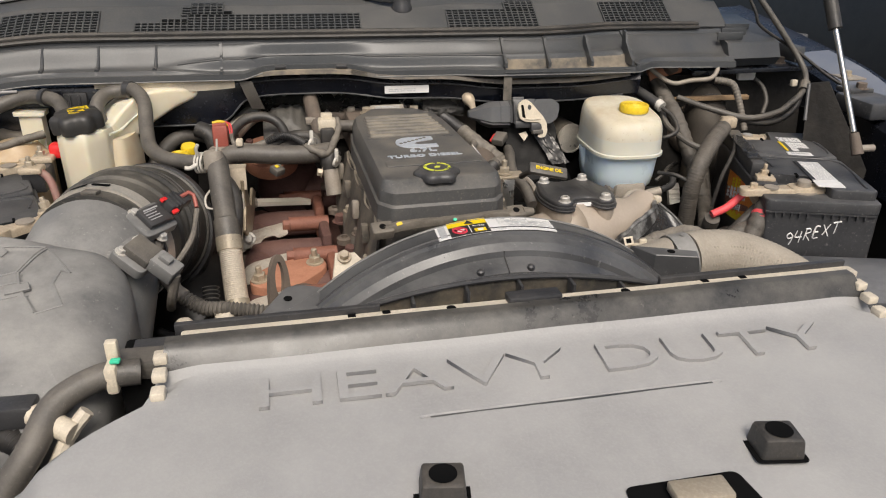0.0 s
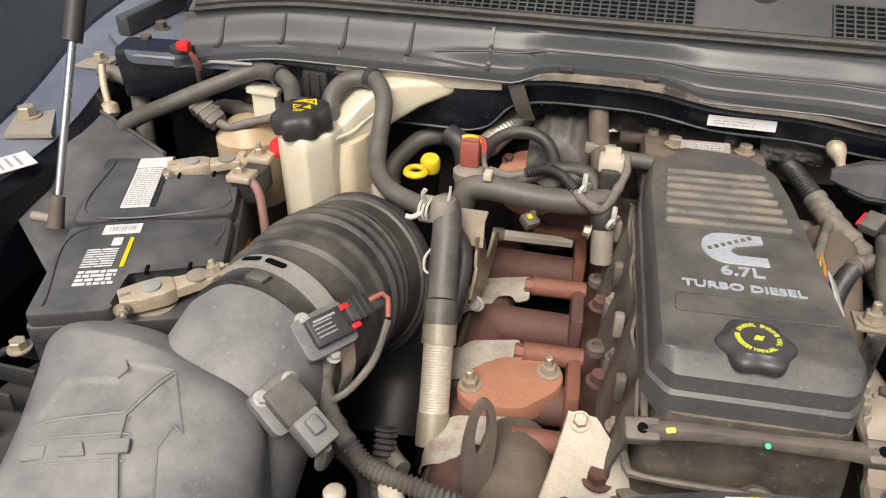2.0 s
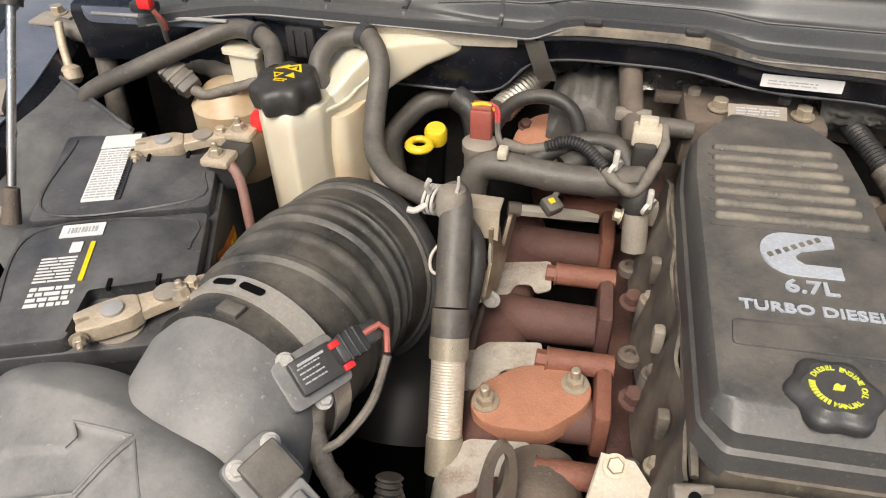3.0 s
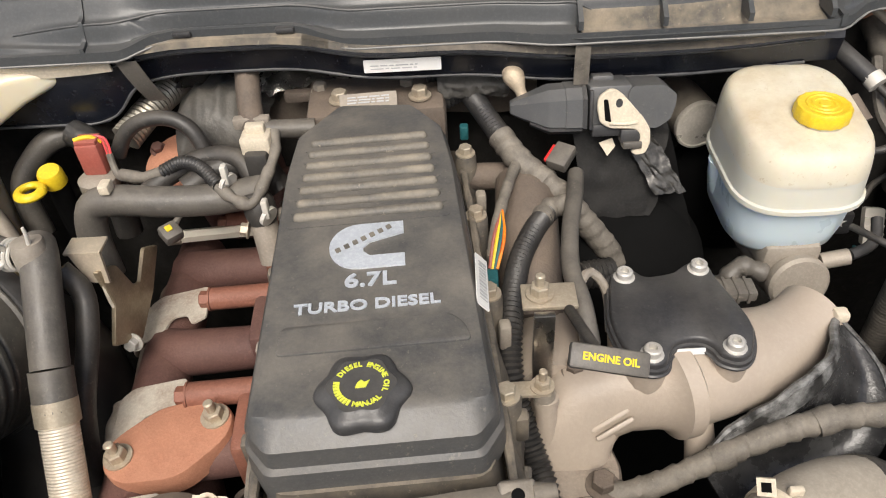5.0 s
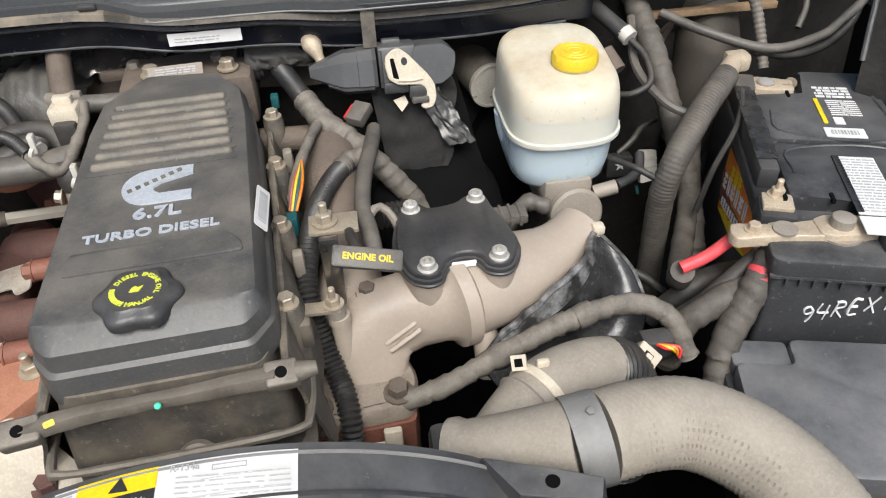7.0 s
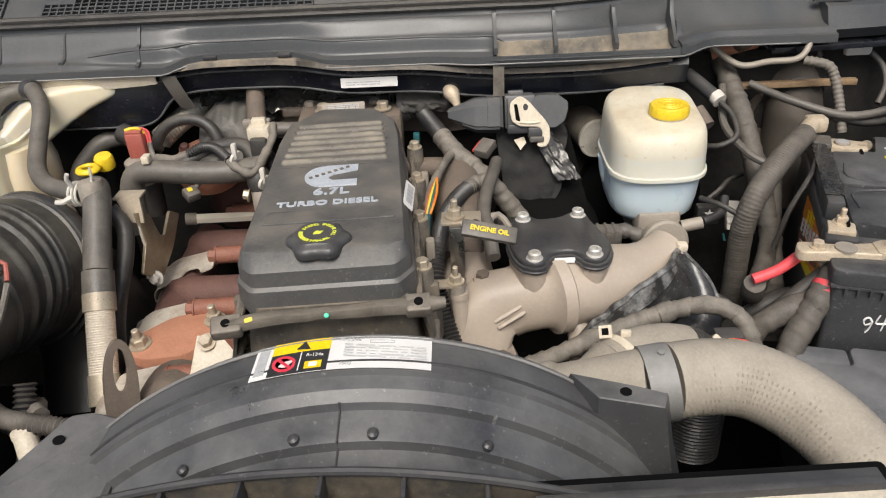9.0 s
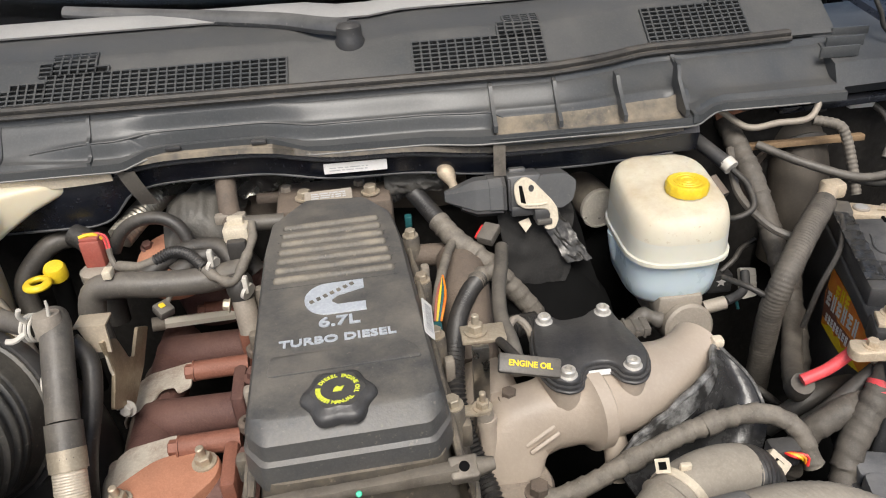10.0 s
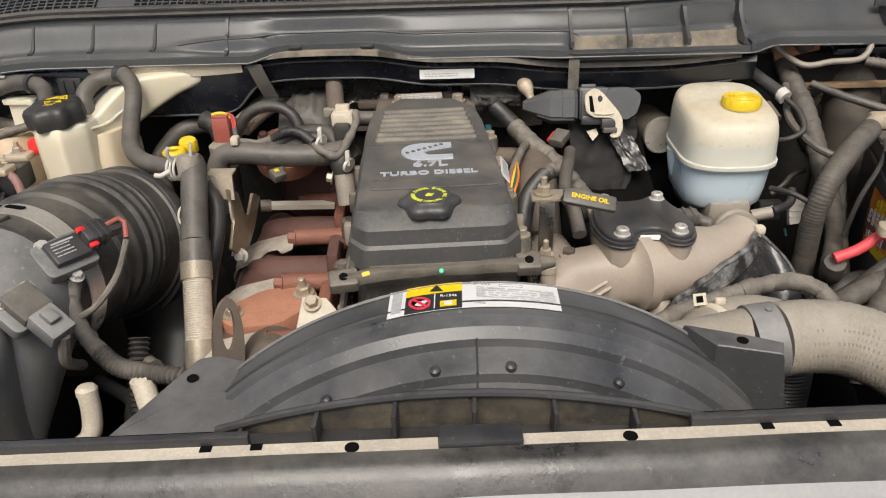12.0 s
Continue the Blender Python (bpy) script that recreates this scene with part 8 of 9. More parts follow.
part("strap_end", tube([(0.546, 1.058, 1.112), (0.544, 1.045, 1.126), (0.547, 1.028, 1.132)], lambda s: 0.008 - 0.002 * s, 10, 0.003, wobble=0.3), SCUFF, pan, "scuffed strap end of the guard")

# ---- wiring looms ----
w1 = thing("main_harness", (0.3, 1.18, 1.18), "taped main engine harness forking beside the cover", "harness")
part("connector_end", lathe([(0.006, -0.01), (0.007, 0.006), (0.004, 0.016)], axis_pose((0.251, 1.30, 1.212), (0, 0.2, 1)), 12), CLAMPTAN, w1)
part("conduit", tube([(0.252, 1.295, 1.210), (0.267, 1.258, 1.205), (0.283, 1.222, 1.197)], 0.0102, 16, ribs=(0.0045, 0.0022)), CONDUIT, w1)
part("branch", tube([(0.282, 1.224, 1.197), (0.298, 1.198, 1.186), (0.318, 1.187, 1.172), (0.337, 1.177, 1.157), (0.365, 1.170, 1.123), (0.389, 1.164, 1.090), (0.402, 1.158, 1.06)], 0.0125, 16, spiral=(0.015, 0.0018), wobble=0.10), LOOM, w1)
part("branch", tube([(0.298, 1.198, 1.186), (0.286, 1.16, 1.187), (0.272, 1.11, 1.180), (0.266, 1.08, 1.168)], 0.0055, 10, 0.005, wobble=0.2), LOOM, w1)
for k, c in enumerate((REDP, YELLOW, TEAL, ORANGEINK)):
    part("bare_wire", tube([(0.277, 1.12, 1.186), (0.268 + 0.003 * k, 1.09, 1.180), (0.263 + 0.002 * k, 1.065, 1.165)], 0.0016, 6, 0.006), c, w1)
part("teal_plug", box((0.012, 0.014, 0.022), (0.264, 1.06, 1.155), bevel=0.002), TEAL, w1)
part("teal_plug", box((0.009, 0.010, 0.016), (0.247, 1.262, 1.180), bevel=0.002), TEAL, w1)
part("rear_link", tube([(0.22, 1.275, 1.205), (0.236, 1.285, 1.208), (0.251, 1.298, 1.21)], 0.008, 12, ribs=(0.005, 0.003)), CONDUIT, w1)
w2 = thing("injector_harness", (0.28, 1.0, 1.12), "black ribbed conduit running along the valve cover", "harness")
part("conduit", tube([(0.322, 1.146, 1.162), (0.305, 1.115, 1.165), (0.288, 1.075, 1.160), (0.278, 1.02, 1.154), (0.275, 0.985, 1.136), (0.279, 0.966, 1.114), (0.286, 0.949, 1.094), (0.293, 0.931, 1.079), (0.298, 0.912, 1.072), (0.300, 0.893, 1.061), (0.299, 0.880, 1.040), (0.296, 0.866, 1.0)], 0.0092, 16, ribs=(0.0045, 0.0022)), CONDUIT, w2)
part("taped_head", tube([(0.340, 1.152, 1.165), (0.322, 1.147, 1.163), (0.312, 1.13, 1.164)], 0.0105, 12, 0.004, wobble=0.2), LOOM, w2)
w3 = thing("breather_line", (0.335, 1.08, 1.15), "dusty rubber line bending down to the dipstick", "line")
part("line", tube([(0.352, 1.185, 1.175), (0.346, 1.15, 1.176), (0.336, 1.105, 1.172), (0.331, 1.06, 1.168), (0.335, 1.02, 1.165), (0.338, 0.99, 1.150)], 0.008, 12, 0.006), HOSE, w3)
part("thin_pipe", tube([(0.33, 1.03, 1.165), (0.345, 1.055, 1.168), (0.36, 1.05, 1.15), (0.365, 1.04, 1.11)], 0.004, 8), ALU, w3)
part("sleeve", tube([(0.345, 1.09, 1.13), (0.375, 1.10, 1.125)], 0.012, 12, ribs=(0.005, 0.003)), CONDUIT, w3)
pc = thing("small_plug", (0.335, 1.19, 1.19), "small grey plug with a red edge", "connector")
part("plug", box((0.020, 0.026, 0.012), (0, 0, 0), pose(0.338, 1.190, 1.192, 20, 0, -35), bevel=0.002), HOSE, pc)
part("red_edge", box((0.004, 0.020, 0.004), (-0.012, 0, 0.0), pose(0.338, 1.190, 1.192, 20, 0, -35), bevel=0.001), RED, pc)

w4 = thing("crossing_harness", (0.47, 0.94, 1.09), "taped harness crossing below the intake horn", "harness")
part("run", tube([(0.345, 0.915, 1.055), (0.385, 0.918, 1.066), (0.436, 0.932, 1.080), (0.50, 0.945, 1.098), (0.552, 0.940, 1.115), (0.585, 0.925, 1.108), (0.60, 0.905, 1.075)], 0.0095, 14, spiral=(0.015, 0.0018), wobble=0.10), LOOM, w4)
for p in ((0.436, 0.932, 1.080), (0.515, 0.9455, 1.103)):
    part("tape_wrap", lathe([(0.0108, -0.008), (0.0118, 0.0), (0.0108, 0.008)], axis_pose(p, (1, 0.15, 0.3)), 14), LOOM, w4)
part("frayed_plug", box((0.028, 0.02, 0.022), (0.570, 0.912, 1.090), pose(0, 0, 0), bevel=0.004), BLACK, w4)
for k, c in enumerate((RED, YELLOW, ORANGEINK, RED)):
    part("bare_wire", tube([(0.566, 0.905, 1.098), (0.572 + 0.004 * k, 0.896, 1.100), (0.583, 0.900 - 0.003 * k, 1.092)], 0.0013, 6, 0.004), c, w4)
gp = thing("grey_plug", (0.545, 0.885, 1.08), "pale grey wiring plug on the splash side", "connector")
GP = axis_pose((0.548, 0.892, 1.090), (0.1, -0.6, 0.8), (0.75, 0.6, 0.3))
part("shell", box((0.034, 0.022, 0.016), (0, 0, 0), GP, bevel=0.002), CREAMPLUG, gp)
part("slot", box((0.022, 0.008, 0.002), (0, 0, 0.008), GP), DARK, gp)
part("latch", box((0.010, 0.006, 0.006), (0.004, 0, 0.010), GP, bevel=0.001), CREAMPLUG, gp)

w5 = thing("battery_cable_loom", (0.66, 1.1, 1.1), "thick tape-wound battery cable loom", "harness")
part("loom", tube([(0.735, 1.180, 1.198), (0.712, 1.155, 1.194), (0.688, 1.130, 1.186), (0.660, 1.100, 1.172), (0.645, 1.087, 1.150), (0.640, 1.088, 1.115), (0.643, 1.094, 1.06), (0.648, 1.10, 0.97)], 0.0136, 20, ribs=(0.0042, 0.0006), wobble=0.05), LOOMDARK, w5)
part("lug_tube", tube([(0.732, 1.177, 1.199), (0.748, 1.195, 1.203)], 0.011, 12), CLAMPTAN, w5)
part("lug_end", box((0.026, 0.022, 0.020), (0.757, 1.203, 1.202), bevel=0.005), CLAMPTAN, w5)
w6 = thing("firewall_loom", (0.69, 1.25, 1.2), "dusty taped loom coming down from the cowl", "harness")
part("loom", tube([(0.665, 1.36, 1.27), (0.672, 1.31, 1.24), (0.678, 1.24, 1.20), (0.690, 1.19, 1.14), (0.699, 1.141, 1.079), (0.695, 1.10, 1.03), (0.69, 1.06, 0.97)], 0.0135, 14, spiral=(0.015, 0.0018), wobble=0.10), LOOMDARK, w6)
part("side_wire", tube([(0.66, 1.28, 1.23), (0.648, 1.22, 1.20), (0.665, 1.17, 1.18), (0.69, 1.15, 1.17)], 0.005, 8), HOSE, w6)
w7 = thing("starter_cable", (0.66, 0.96, 1.1), "taped twin battery cables with red and green sleeves", "cable")
part("red_sleeve", tube([(0.666, 0.962, 1.166), (0.652, 0.962, 1.159), (0.630, 0.961, 1.141), (0.606, 0.960, 1.131)], 0.0058, 12, 0.006), REDTAPE, w7, "bright red cable sleeve")
part("under_sleeve", tube([(0.675, 0.955, 1.14), (0.655, 0.952, 1.122), (0.63, 0.948, 1.10), (0.61, 0.95, 1.08)], 0.008, 12, 0.008), RUBBER, w7)
part("green_sleeve", tube([(0.690, 0.960, 1.162), (0.668, 0.962, 1.152)], 0.010, 12, 0.006), CLAMPTAN, w7)
part("red_ring", tube([(0.672, 0.938, 1.138), (0.667, 0.932, 1.130)], 0.0140, 14, 0.004), REDTAPE, w7)
part("loom", tube([(0.690, 0.952, 1.160), (0.670, 0.935, 1.135), (0.650, 0.922, 1.105), (0.632, 0.905, 1.075), (0.618, 0.87, 1.03)], 0.0135, 14, spiral=(0.015, 0.0018), wobble=0.10), LOOMDARK, w7)
part("second_loom", tube([(0.665, 0.945, 1.115), (0.63, 0.935, 1.105), (0.605, 0.935, 1.08), (0.60, 0.94, 1.03)], 0.0125, 14, spiral=(0.015, 0.0018), wobble=0.10), LOOMDARK, w7)
part("return_cable", tube([(0.610, 0.963, 1.124), (0.614, 0.974, 1.106), (0.626, 0.996, 1.090), (0.655, 1.052, 1.070), (0.684, 1.108, 1.068), (0.702, 1.150, 1.088), (0.712, 1.19, 1.13)], 0.0115, 14, spiral=(0.03, 0.0010), wobble=0.06), LOOMDARK, w7)
fb2 = thing("fusible_link_block", (0.70, 1.03, 1.17), "black fuse link block with a corroded stud beside the battery", "fuse block")
part("rail", box((0.019, 0.190, 0.024), (0.0595, -0.030, -0.004), MR, bevel=0.004), BLACK, fb2)


def f_railfilm(u, v):
    c = 0.0022 * noise.noise(Vector((u * 14, v * 3, 6.0))) + 0.0012 * noise.noise(Vector((u * 30, v * 6, 1.0)))
    return MR @ Vector((0.050 + 0.020 * v, -0.085 + 0.135 * u, 0.0095 + c))


part("rail_film", sheet(f_railfilm, [k / 40 for k in range(41)], [k / 8 for k in range(9)], 0.0006), FOILFILM, fb2, "crinkled dark film over the rail", sharp=60)
part("stud_block", box((0.032, 0.034, 0.026), (0, 0, 0), Matrix.Translation((0.694, 0.976, 1.163)) @ pose(0, 0, 0, 0, 0, -21), bevel=0.003), BLACK, fb2)
part("stud_plate", box((0.026, 0.022, 0.005), (0, 0, 0.015), Matrix.Translation((0.694, 0.978, 1.163)) @ pose(0, 0, 0, 0, 0, -21), bevel=0.001), CLAMPTAN, fb2)
bolt(fb2, (0.697, 0.986, 1.180), 0.006, CLAMPTAN, stud=0.008)
part("sensor", box((0.022, 0.03, 0.022), (0, 0, 0), Matrix.Translation((0.758, 1.180, 1.180)) @ pose(0, 0, 0, 0, 0, -21), bevel=0.003), HOSE, fb2)
part("sensor_wire", tube([(0.745, 1.158, 1.190), (0.731, 1.130, 1.189), (0.715, 1.105, 1.176), (0.692, 1.09, 1.14), (0.680, 1.085, 1.09)], 0.0032, 8), RUBBER, fb2)
part("wire_tip", tube([(0.731, 1.130, 1.189), (0.727, 1.122, 1.186)], 0.0026, 8), RED, fb2)

pb = thing("power_distribution_box", (0.72, 0.82, 1.0), "dusty dark grey fuse box lid beside the battery", "fuse box")
PB = Matrix.Translation((0.715, 0.83, 1.0)) @ pose(0, 0, 0, 0, 0, -14)
part("base", prism(arc_outline([(-0.10, -0.085), (0.16, -0.085), (0.16, 0.065), (-0.10, 0.065)], 0.012, 3), 0.0, 0.07, PB), BLACK, pb)
part("lid", prism(arc_outline([(-0.095, -0.08), (0.165, -0.08), (0.165, 0.060), (-0.045, 0.060), (-0.045, 0.030), (-0.095, 0.030)], 0.008, 3), 0.07, 0.088, PB, bevel=0.003), BOXLID, pb)
part("lid_step", prism(arc_outline([(-0.095, 0.030), (-0.045, 0.030), (-0.045, 0.062), (-0.095, 0.062)], 0.005, 3), 0.07, 0.082, PB, bevel=0.002), BOXLID, pb)
part("latch", box((0.012, 0.012, 0.02), (0.02, -0.085, 0.075), PB, bevel=0.002), BLACK, pb)

# Brake-side firewall wiring.
w8 = thing("pressure_line_plug", (0.64, 1.24, 1.22), "black sensor with a pale grey plug ring and curling wire", "connector")
part("body", tube([(0.615, 1.29, 1.245), (0.630, 1.262, 1.235), (0.640, 1.245, 1.228)], 0.0090, 14, 0.006), BLACK, w8)
part("ring", tube([(0.640, 1.247, 1.229), (0.645, 1.238, 1.224)], 0.0098, 18, 0.003), PALECLIP, w8)
part("wire", tube([(0.645, 1.236, 1.223), (0.656, 1.215, 1.212), (0.655, 1.19, 1.195), (0.635, 1.185, 1.185), (0.622, 1.195, 1.18)], 0.0038, 10, 0.005), RUBBER, w8)
part("valve", tube([(0.612, 1.225, 1.218), (0.622, 1.205, 1.203)], 0.010, 12), DIRTYIRON, w8)
duct2 = thing("blower_duct", (0.80, 1.36, 1.2), "dusty brown moulded duct behind the battery", "duct")
part("collar", lathe([(0.040, -0.008), (0.043, -0.006), (0.043, 0.006), (0.040, 0.008)], axis_pose((0.779, 1.335, 1.194), (0.1, -0.7, -0.7)), 28), RUBBER, duct2)
part("elbow", tube([(0.76, 1.42, 1.215), (0.775, 1.37, 1.215), (0.78, 1.33, 1.19), (0.775, 1.30, 1.13), (0.77, 1.29, 1.05)], 0.039, 22, 0.01), BROWNDUCT, duct2)
fo = thing("foil_heat_wrap", (0.42, 1.33, 1.18), "black plastic flap edged with crinkled shiny foil", "heat wrap")


def f_flap(u, v):
    """Stiff black sheet hanging below the coupler, its right edge crinkled."""
    c = 0.0022 * noise.noise(Vector((u * 5, v * 6, 3.0))) + 0.0015 * smoothstep(0.6, 1.0, u) * noise.noise(Vector((u * 14, v * 18, 5.0)))
    x = 0.352 + 0.012 * v + (0.090 - 0.026 * v ** 2 + 0.004 * math.sin(9 * v)) * u
    return Vector((x, 1.232 - 0.045 * v + c, 1.206 - 0.088 * v + 0.5 * c))


part("flap", sheet(f_flap, [i / 34 for i in range(35)], [i / 34 for i in range(35)], 0.001), DARKFILM, fo)


def f_crinkle(u, v):
    c = 0.0030 * noise.noise(Vector((u * 4, v * 3, 11.0))) + 0.0016 * noise.noise(Vector((u * 9, v * 7, 4.0)))
    return Vector((0.396 + 0.036 * u + 0.030 * v + 0.3 * c, 1.217 - 0.030 * u + c, 1.200 - 0.056 * u + 0.002 * v + 0.6 * c))


part("crinkled_foil", sheet(f_crinkle, [i / 40 for i in range(41)], [i / 24 for i in range(25)], 0.0008), FOILFILM, fo, "crinkled silvery foil strip", sharp=60)
part("torn_corner", prism([(0.0, 0.0), (0.013, 0.004), (0.016, -0.004), (0.008, -0.013)], 0.0, 0.0008, axis_pose((0.376, 1.208, 1.194), (0.1, -0.8, 0.5))), CREAMPLUG, fo, "torn pale paper corner")


def f_fringe(u, v):
    """Foil hanging on the firewall, deep below the lip."""
    x = -0.085 + 0.34 * u
    c = 0.006 * noise.noise(Vector((x * 60, v * 4, 8.0))) + 0.003 * noise.noise(Vector((x * 150, v * 8, 2.0)))
    return Vector((x, 1.350 - 0.040 * v + c, 1.250 - (0.034 + 0.006 * math.sin(x * 40)) * v + 0.6 * c))


part("fringe", sheet(f_fringe, [i / 110 for i in range(111)], [i / 8 for i in range(9)], 0.0008), SILVERFOIL, fo, "crinkled silver foil edge along the firewall", sharp=60)


def f_wrap(u, v):
    """Foil folded over the pipe behind the cover."""
    c = 0.004 * noise.noise(Vector((u * 5, v * 4, 3.0))) + 0.002 * noise.noise(Vector((u * 12, v * 9, 5.0)))
    return Vector((0.222 + 0.072 * u, 1.284 - 0.012 * math.sin(2.4 * v) + c, 1.238 - 0.026 * v + 0.5 * c))


part("pipe_wrap", sheet(f_wrap, [i / 36 for i in range(37)], [i / 12 for i in range(13)], 0.0008), BLANKETFOIL, fo, "crinkled foil over the pipe", sharp=60)
part("heat_shield", sheet(lambda u, v: Vector((-0.03 + 0.36 * u, 1.352 - 0.02 * v, 1.222 - 0.060 * v + 0.002 * math.sin(u * 20))), [i / 20 for i in range(21)], [0, 0.5, 1], 0.002), SHIELDBROWN, fo, "brown dusty shield behind the engine")
bl = thing("insulation_blanket", (0.42, 1.24, 1.12), "black rubbery insulation flap behind the throttle", "blanket")
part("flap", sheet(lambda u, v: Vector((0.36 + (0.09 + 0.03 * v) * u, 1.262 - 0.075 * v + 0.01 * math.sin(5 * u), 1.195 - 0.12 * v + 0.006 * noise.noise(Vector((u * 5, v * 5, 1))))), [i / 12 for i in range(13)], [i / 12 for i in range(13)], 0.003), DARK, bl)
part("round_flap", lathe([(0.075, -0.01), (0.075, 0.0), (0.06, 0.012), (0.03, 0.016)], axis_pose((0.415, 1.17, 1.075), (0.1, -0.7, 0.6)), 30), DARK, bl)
il = thing("air_grid_hose", (0.295, 1.18, 1.13), "dusty brown cast pipe behind the engine cover", "pipe")
part("pipe", tube([(0.305, 1.20, 1.155), (0.302, 1.14, 1.14), (0.30, 1.06, 1.10)], 0.030, 18, 0.01), DIRTYIRON, il)
part("rear_hump", tube([(0.23, 1.21, 1.16), (0.31, 1.215, 1.155)], 0.014, 14, 0.02), DIRTYIRON, il)
tg = thing("firewall_tag", (0.19, 1.25, 1.265), "white printed part tag on the firewall lip", "tag")
TG = axis_pose((0.191, 1.2495, 1.2655), (0.0, -1, 0.12))
part("paper", plate(0.074, 0.0125, TG), WHITE, tg)
part("tag_print", bars(TG @ pose(-0.008, -0.001, 0.0008), 0.045, 0.006, 2, seed=9, frac=0.35), GREYINK, tg)

# ---- hood struts ----
for side, foot, top in ((-1, (-0.545, 1.00, 1.165), (-0.552, 1.268, 1.62)), (1, (0.900, 1.052, 1.192), (0.865, 1.27, 1.60))):
    st = thing("hood_strut", foot, "gas hood strut with bright rod and black socket", "strut", group="hood struts")
    a, b = Vector(foot), Vector(top)
    d = (b - a).normalized()
    part("socket", tube([a - d * 0.010, a + d * 0.026], lambda s: 0.0095 - 0.002 * s, 14, 0.006), DIRTYIRON, st)
    part("ball_stud", tube([a, a + Vector((side * 0.03, 0, 0))], 0.006, 10, 0.01), ALU, st)
    part("rod", tube([a + d * 0.028, a + d * 0.20], 0.0045, 12, 0.03), STEEL, st)
    part("cylinder", tube([a + d * 0.20, b], 0.011, 14, 0.05), RUBBER, st)


# ---- clutter along the driver side ----
def wire(name, pts, r, material, label, category="wire", ribs=None, group="", wobble=0.0, step=0.006):
    """One loose wire or hose as a thing of its own."""
    t = thing(name, pts[0], label, category, group)
    part("run", tube(pts, r, 10, step, ribs=ribs, wobble=wobble), material, t)
    return t


w = wire("looping_wire", [(0.87, 1.36, 1.40), (0.906, 1.33, 1.346), (0.943, 1.30, 1.287), (0.940, 1.27, 1.262), (0.924, 1.25, 1.240), (0.892, 1.235, 1.222), (0.865, 1.225, 1.211), (0.806, 1.222, 1.203), (0.746, 1.25, 1.215), (0.70, 1.29, 1.228)], 0.0055, HOSE, "dusty black taped wire looping down the firewall", group="loose wires", wobble=0.1)
part("tape_band", tube([(0.935, 1.262, 1.256), (0.927, 1.252, 1.244)], 0.009, 10), LOOM, w)
part("pale_clip", box((0.012, 0.008, 0.012), (0.912, 1.262, 1.255), bevel=0.002), CREAMPLUG, w)
w = wire("second_wire", [(0.845, 1.35, 1.40), (0.860, 1.34, 1.37), (0.874, 1.335, 1.345), (0.95, 1.32, 1.30), (1.02, 1.29, 1.25), (1.10, 1.25, 1.215)], 0.003, RUBBER, "thin black wire over the fender", group="loose wires")
wire("lower_wire", [(0.930, 1.262, 1.235), (0.915, 1.25, 1.212), (0.88, 1.235, 1.195), (0.835, 1.225, 1.192), (0.79, 1.23, 1.20)], 0.006, RUBBER, "dusty black wire along the apron", group="loose wires")
wp_t = wire("plug_wire", [(0.878, 1.338, 1.250), (0.892, 1.325, 1.235), (0.895, 1.31, 1.212), (0.882, 1.295, 1.19)], 0.004, HOSE, "dusty wire hanging from a white plug", group="loose wires")
part("white_plug", box((0.036, 0.020, 0.020), (0.861, 1.343, 1.256), pose(0, 0, 0), bevel=0.004), WHITE, wp_t, "white wiring plug")
part("plug_neck", tube([(0.842, 1.344, 1.260), (0.825, 1.345, 1.268), (0.808, 1.345, 1.262), (0.810, 1.34, 1.245)], 0.006, 10), RUBBER, wp_t)
w = wire("upright_conduit", [(0.760, 1.275, 1.262), (0.785, 1.262, 1.258), (0.794, 1.255, 1.245), (0.800, 1.24, 1.215), (0.803, 1.222, 1.180)], 0.0062, LOOM, "taped conduit hanging behind the battery", group="loose wires", ribs=(0.006, 0.001))
wire("pale_tube", [(0.633, 1.30, 1.292), (0.650, 1.295, 1.275), (0.680, 1.28, 1.257), (0.715, 1.275, 1.262), (0.749, 1.27, 1.266), (0.764, 1.278, 1.281), (0.762, 1.285, 1.292)], 0.0042, ALU, "pale dusty tube bent under the cowl", "tube")
wood = thing("wood_strip", (0.76, 1.29, 1.22), "bare brown wooden strip behind the wiring", "strip")
part("strip", box((0.165, 0.010, 0.008), (0.763, 1.296, 1.2235), pose(0, 0, 0), bevel=0.001), WOOD, wood)
arm_t = thing("pivot_arm", (0.69, 1.32, 1.27), "rusty brown linkage arm under the cowl corner", "linkage")
part("arm", tube([(0.655, 1.33, 1.262), (0.684, 1.325, 1.272), (0.712, 1.325, 1.278)], 0.013, 14, 0.006, squash=0.7), ORANGE_RUST, arm_t)
part("knuckle", lathe([(0.012, -0.012), (0.013, 0.012), (0.008, 0.016)], axis_pose((0.690, 1.32, 1.276), (0.2, -0.8, 0.5)), 16), DIRTYIRON, arm_t)
rd = thing("round_grommet", (0.76, 1.345, 1.16), "dusty brown round grommet on the firewall", "grommet")
part("ring", lathe([(0.052, -0.03), (0.052, 0.0), (0.046, 0.010), (0.036, 0.004), (0.030, -0.004), (0.010, -0.006)], axis_pose((0.758, 1.325, 1.160), (0.05, -1, 0.3)), 30), DIRTYIRON, rd)

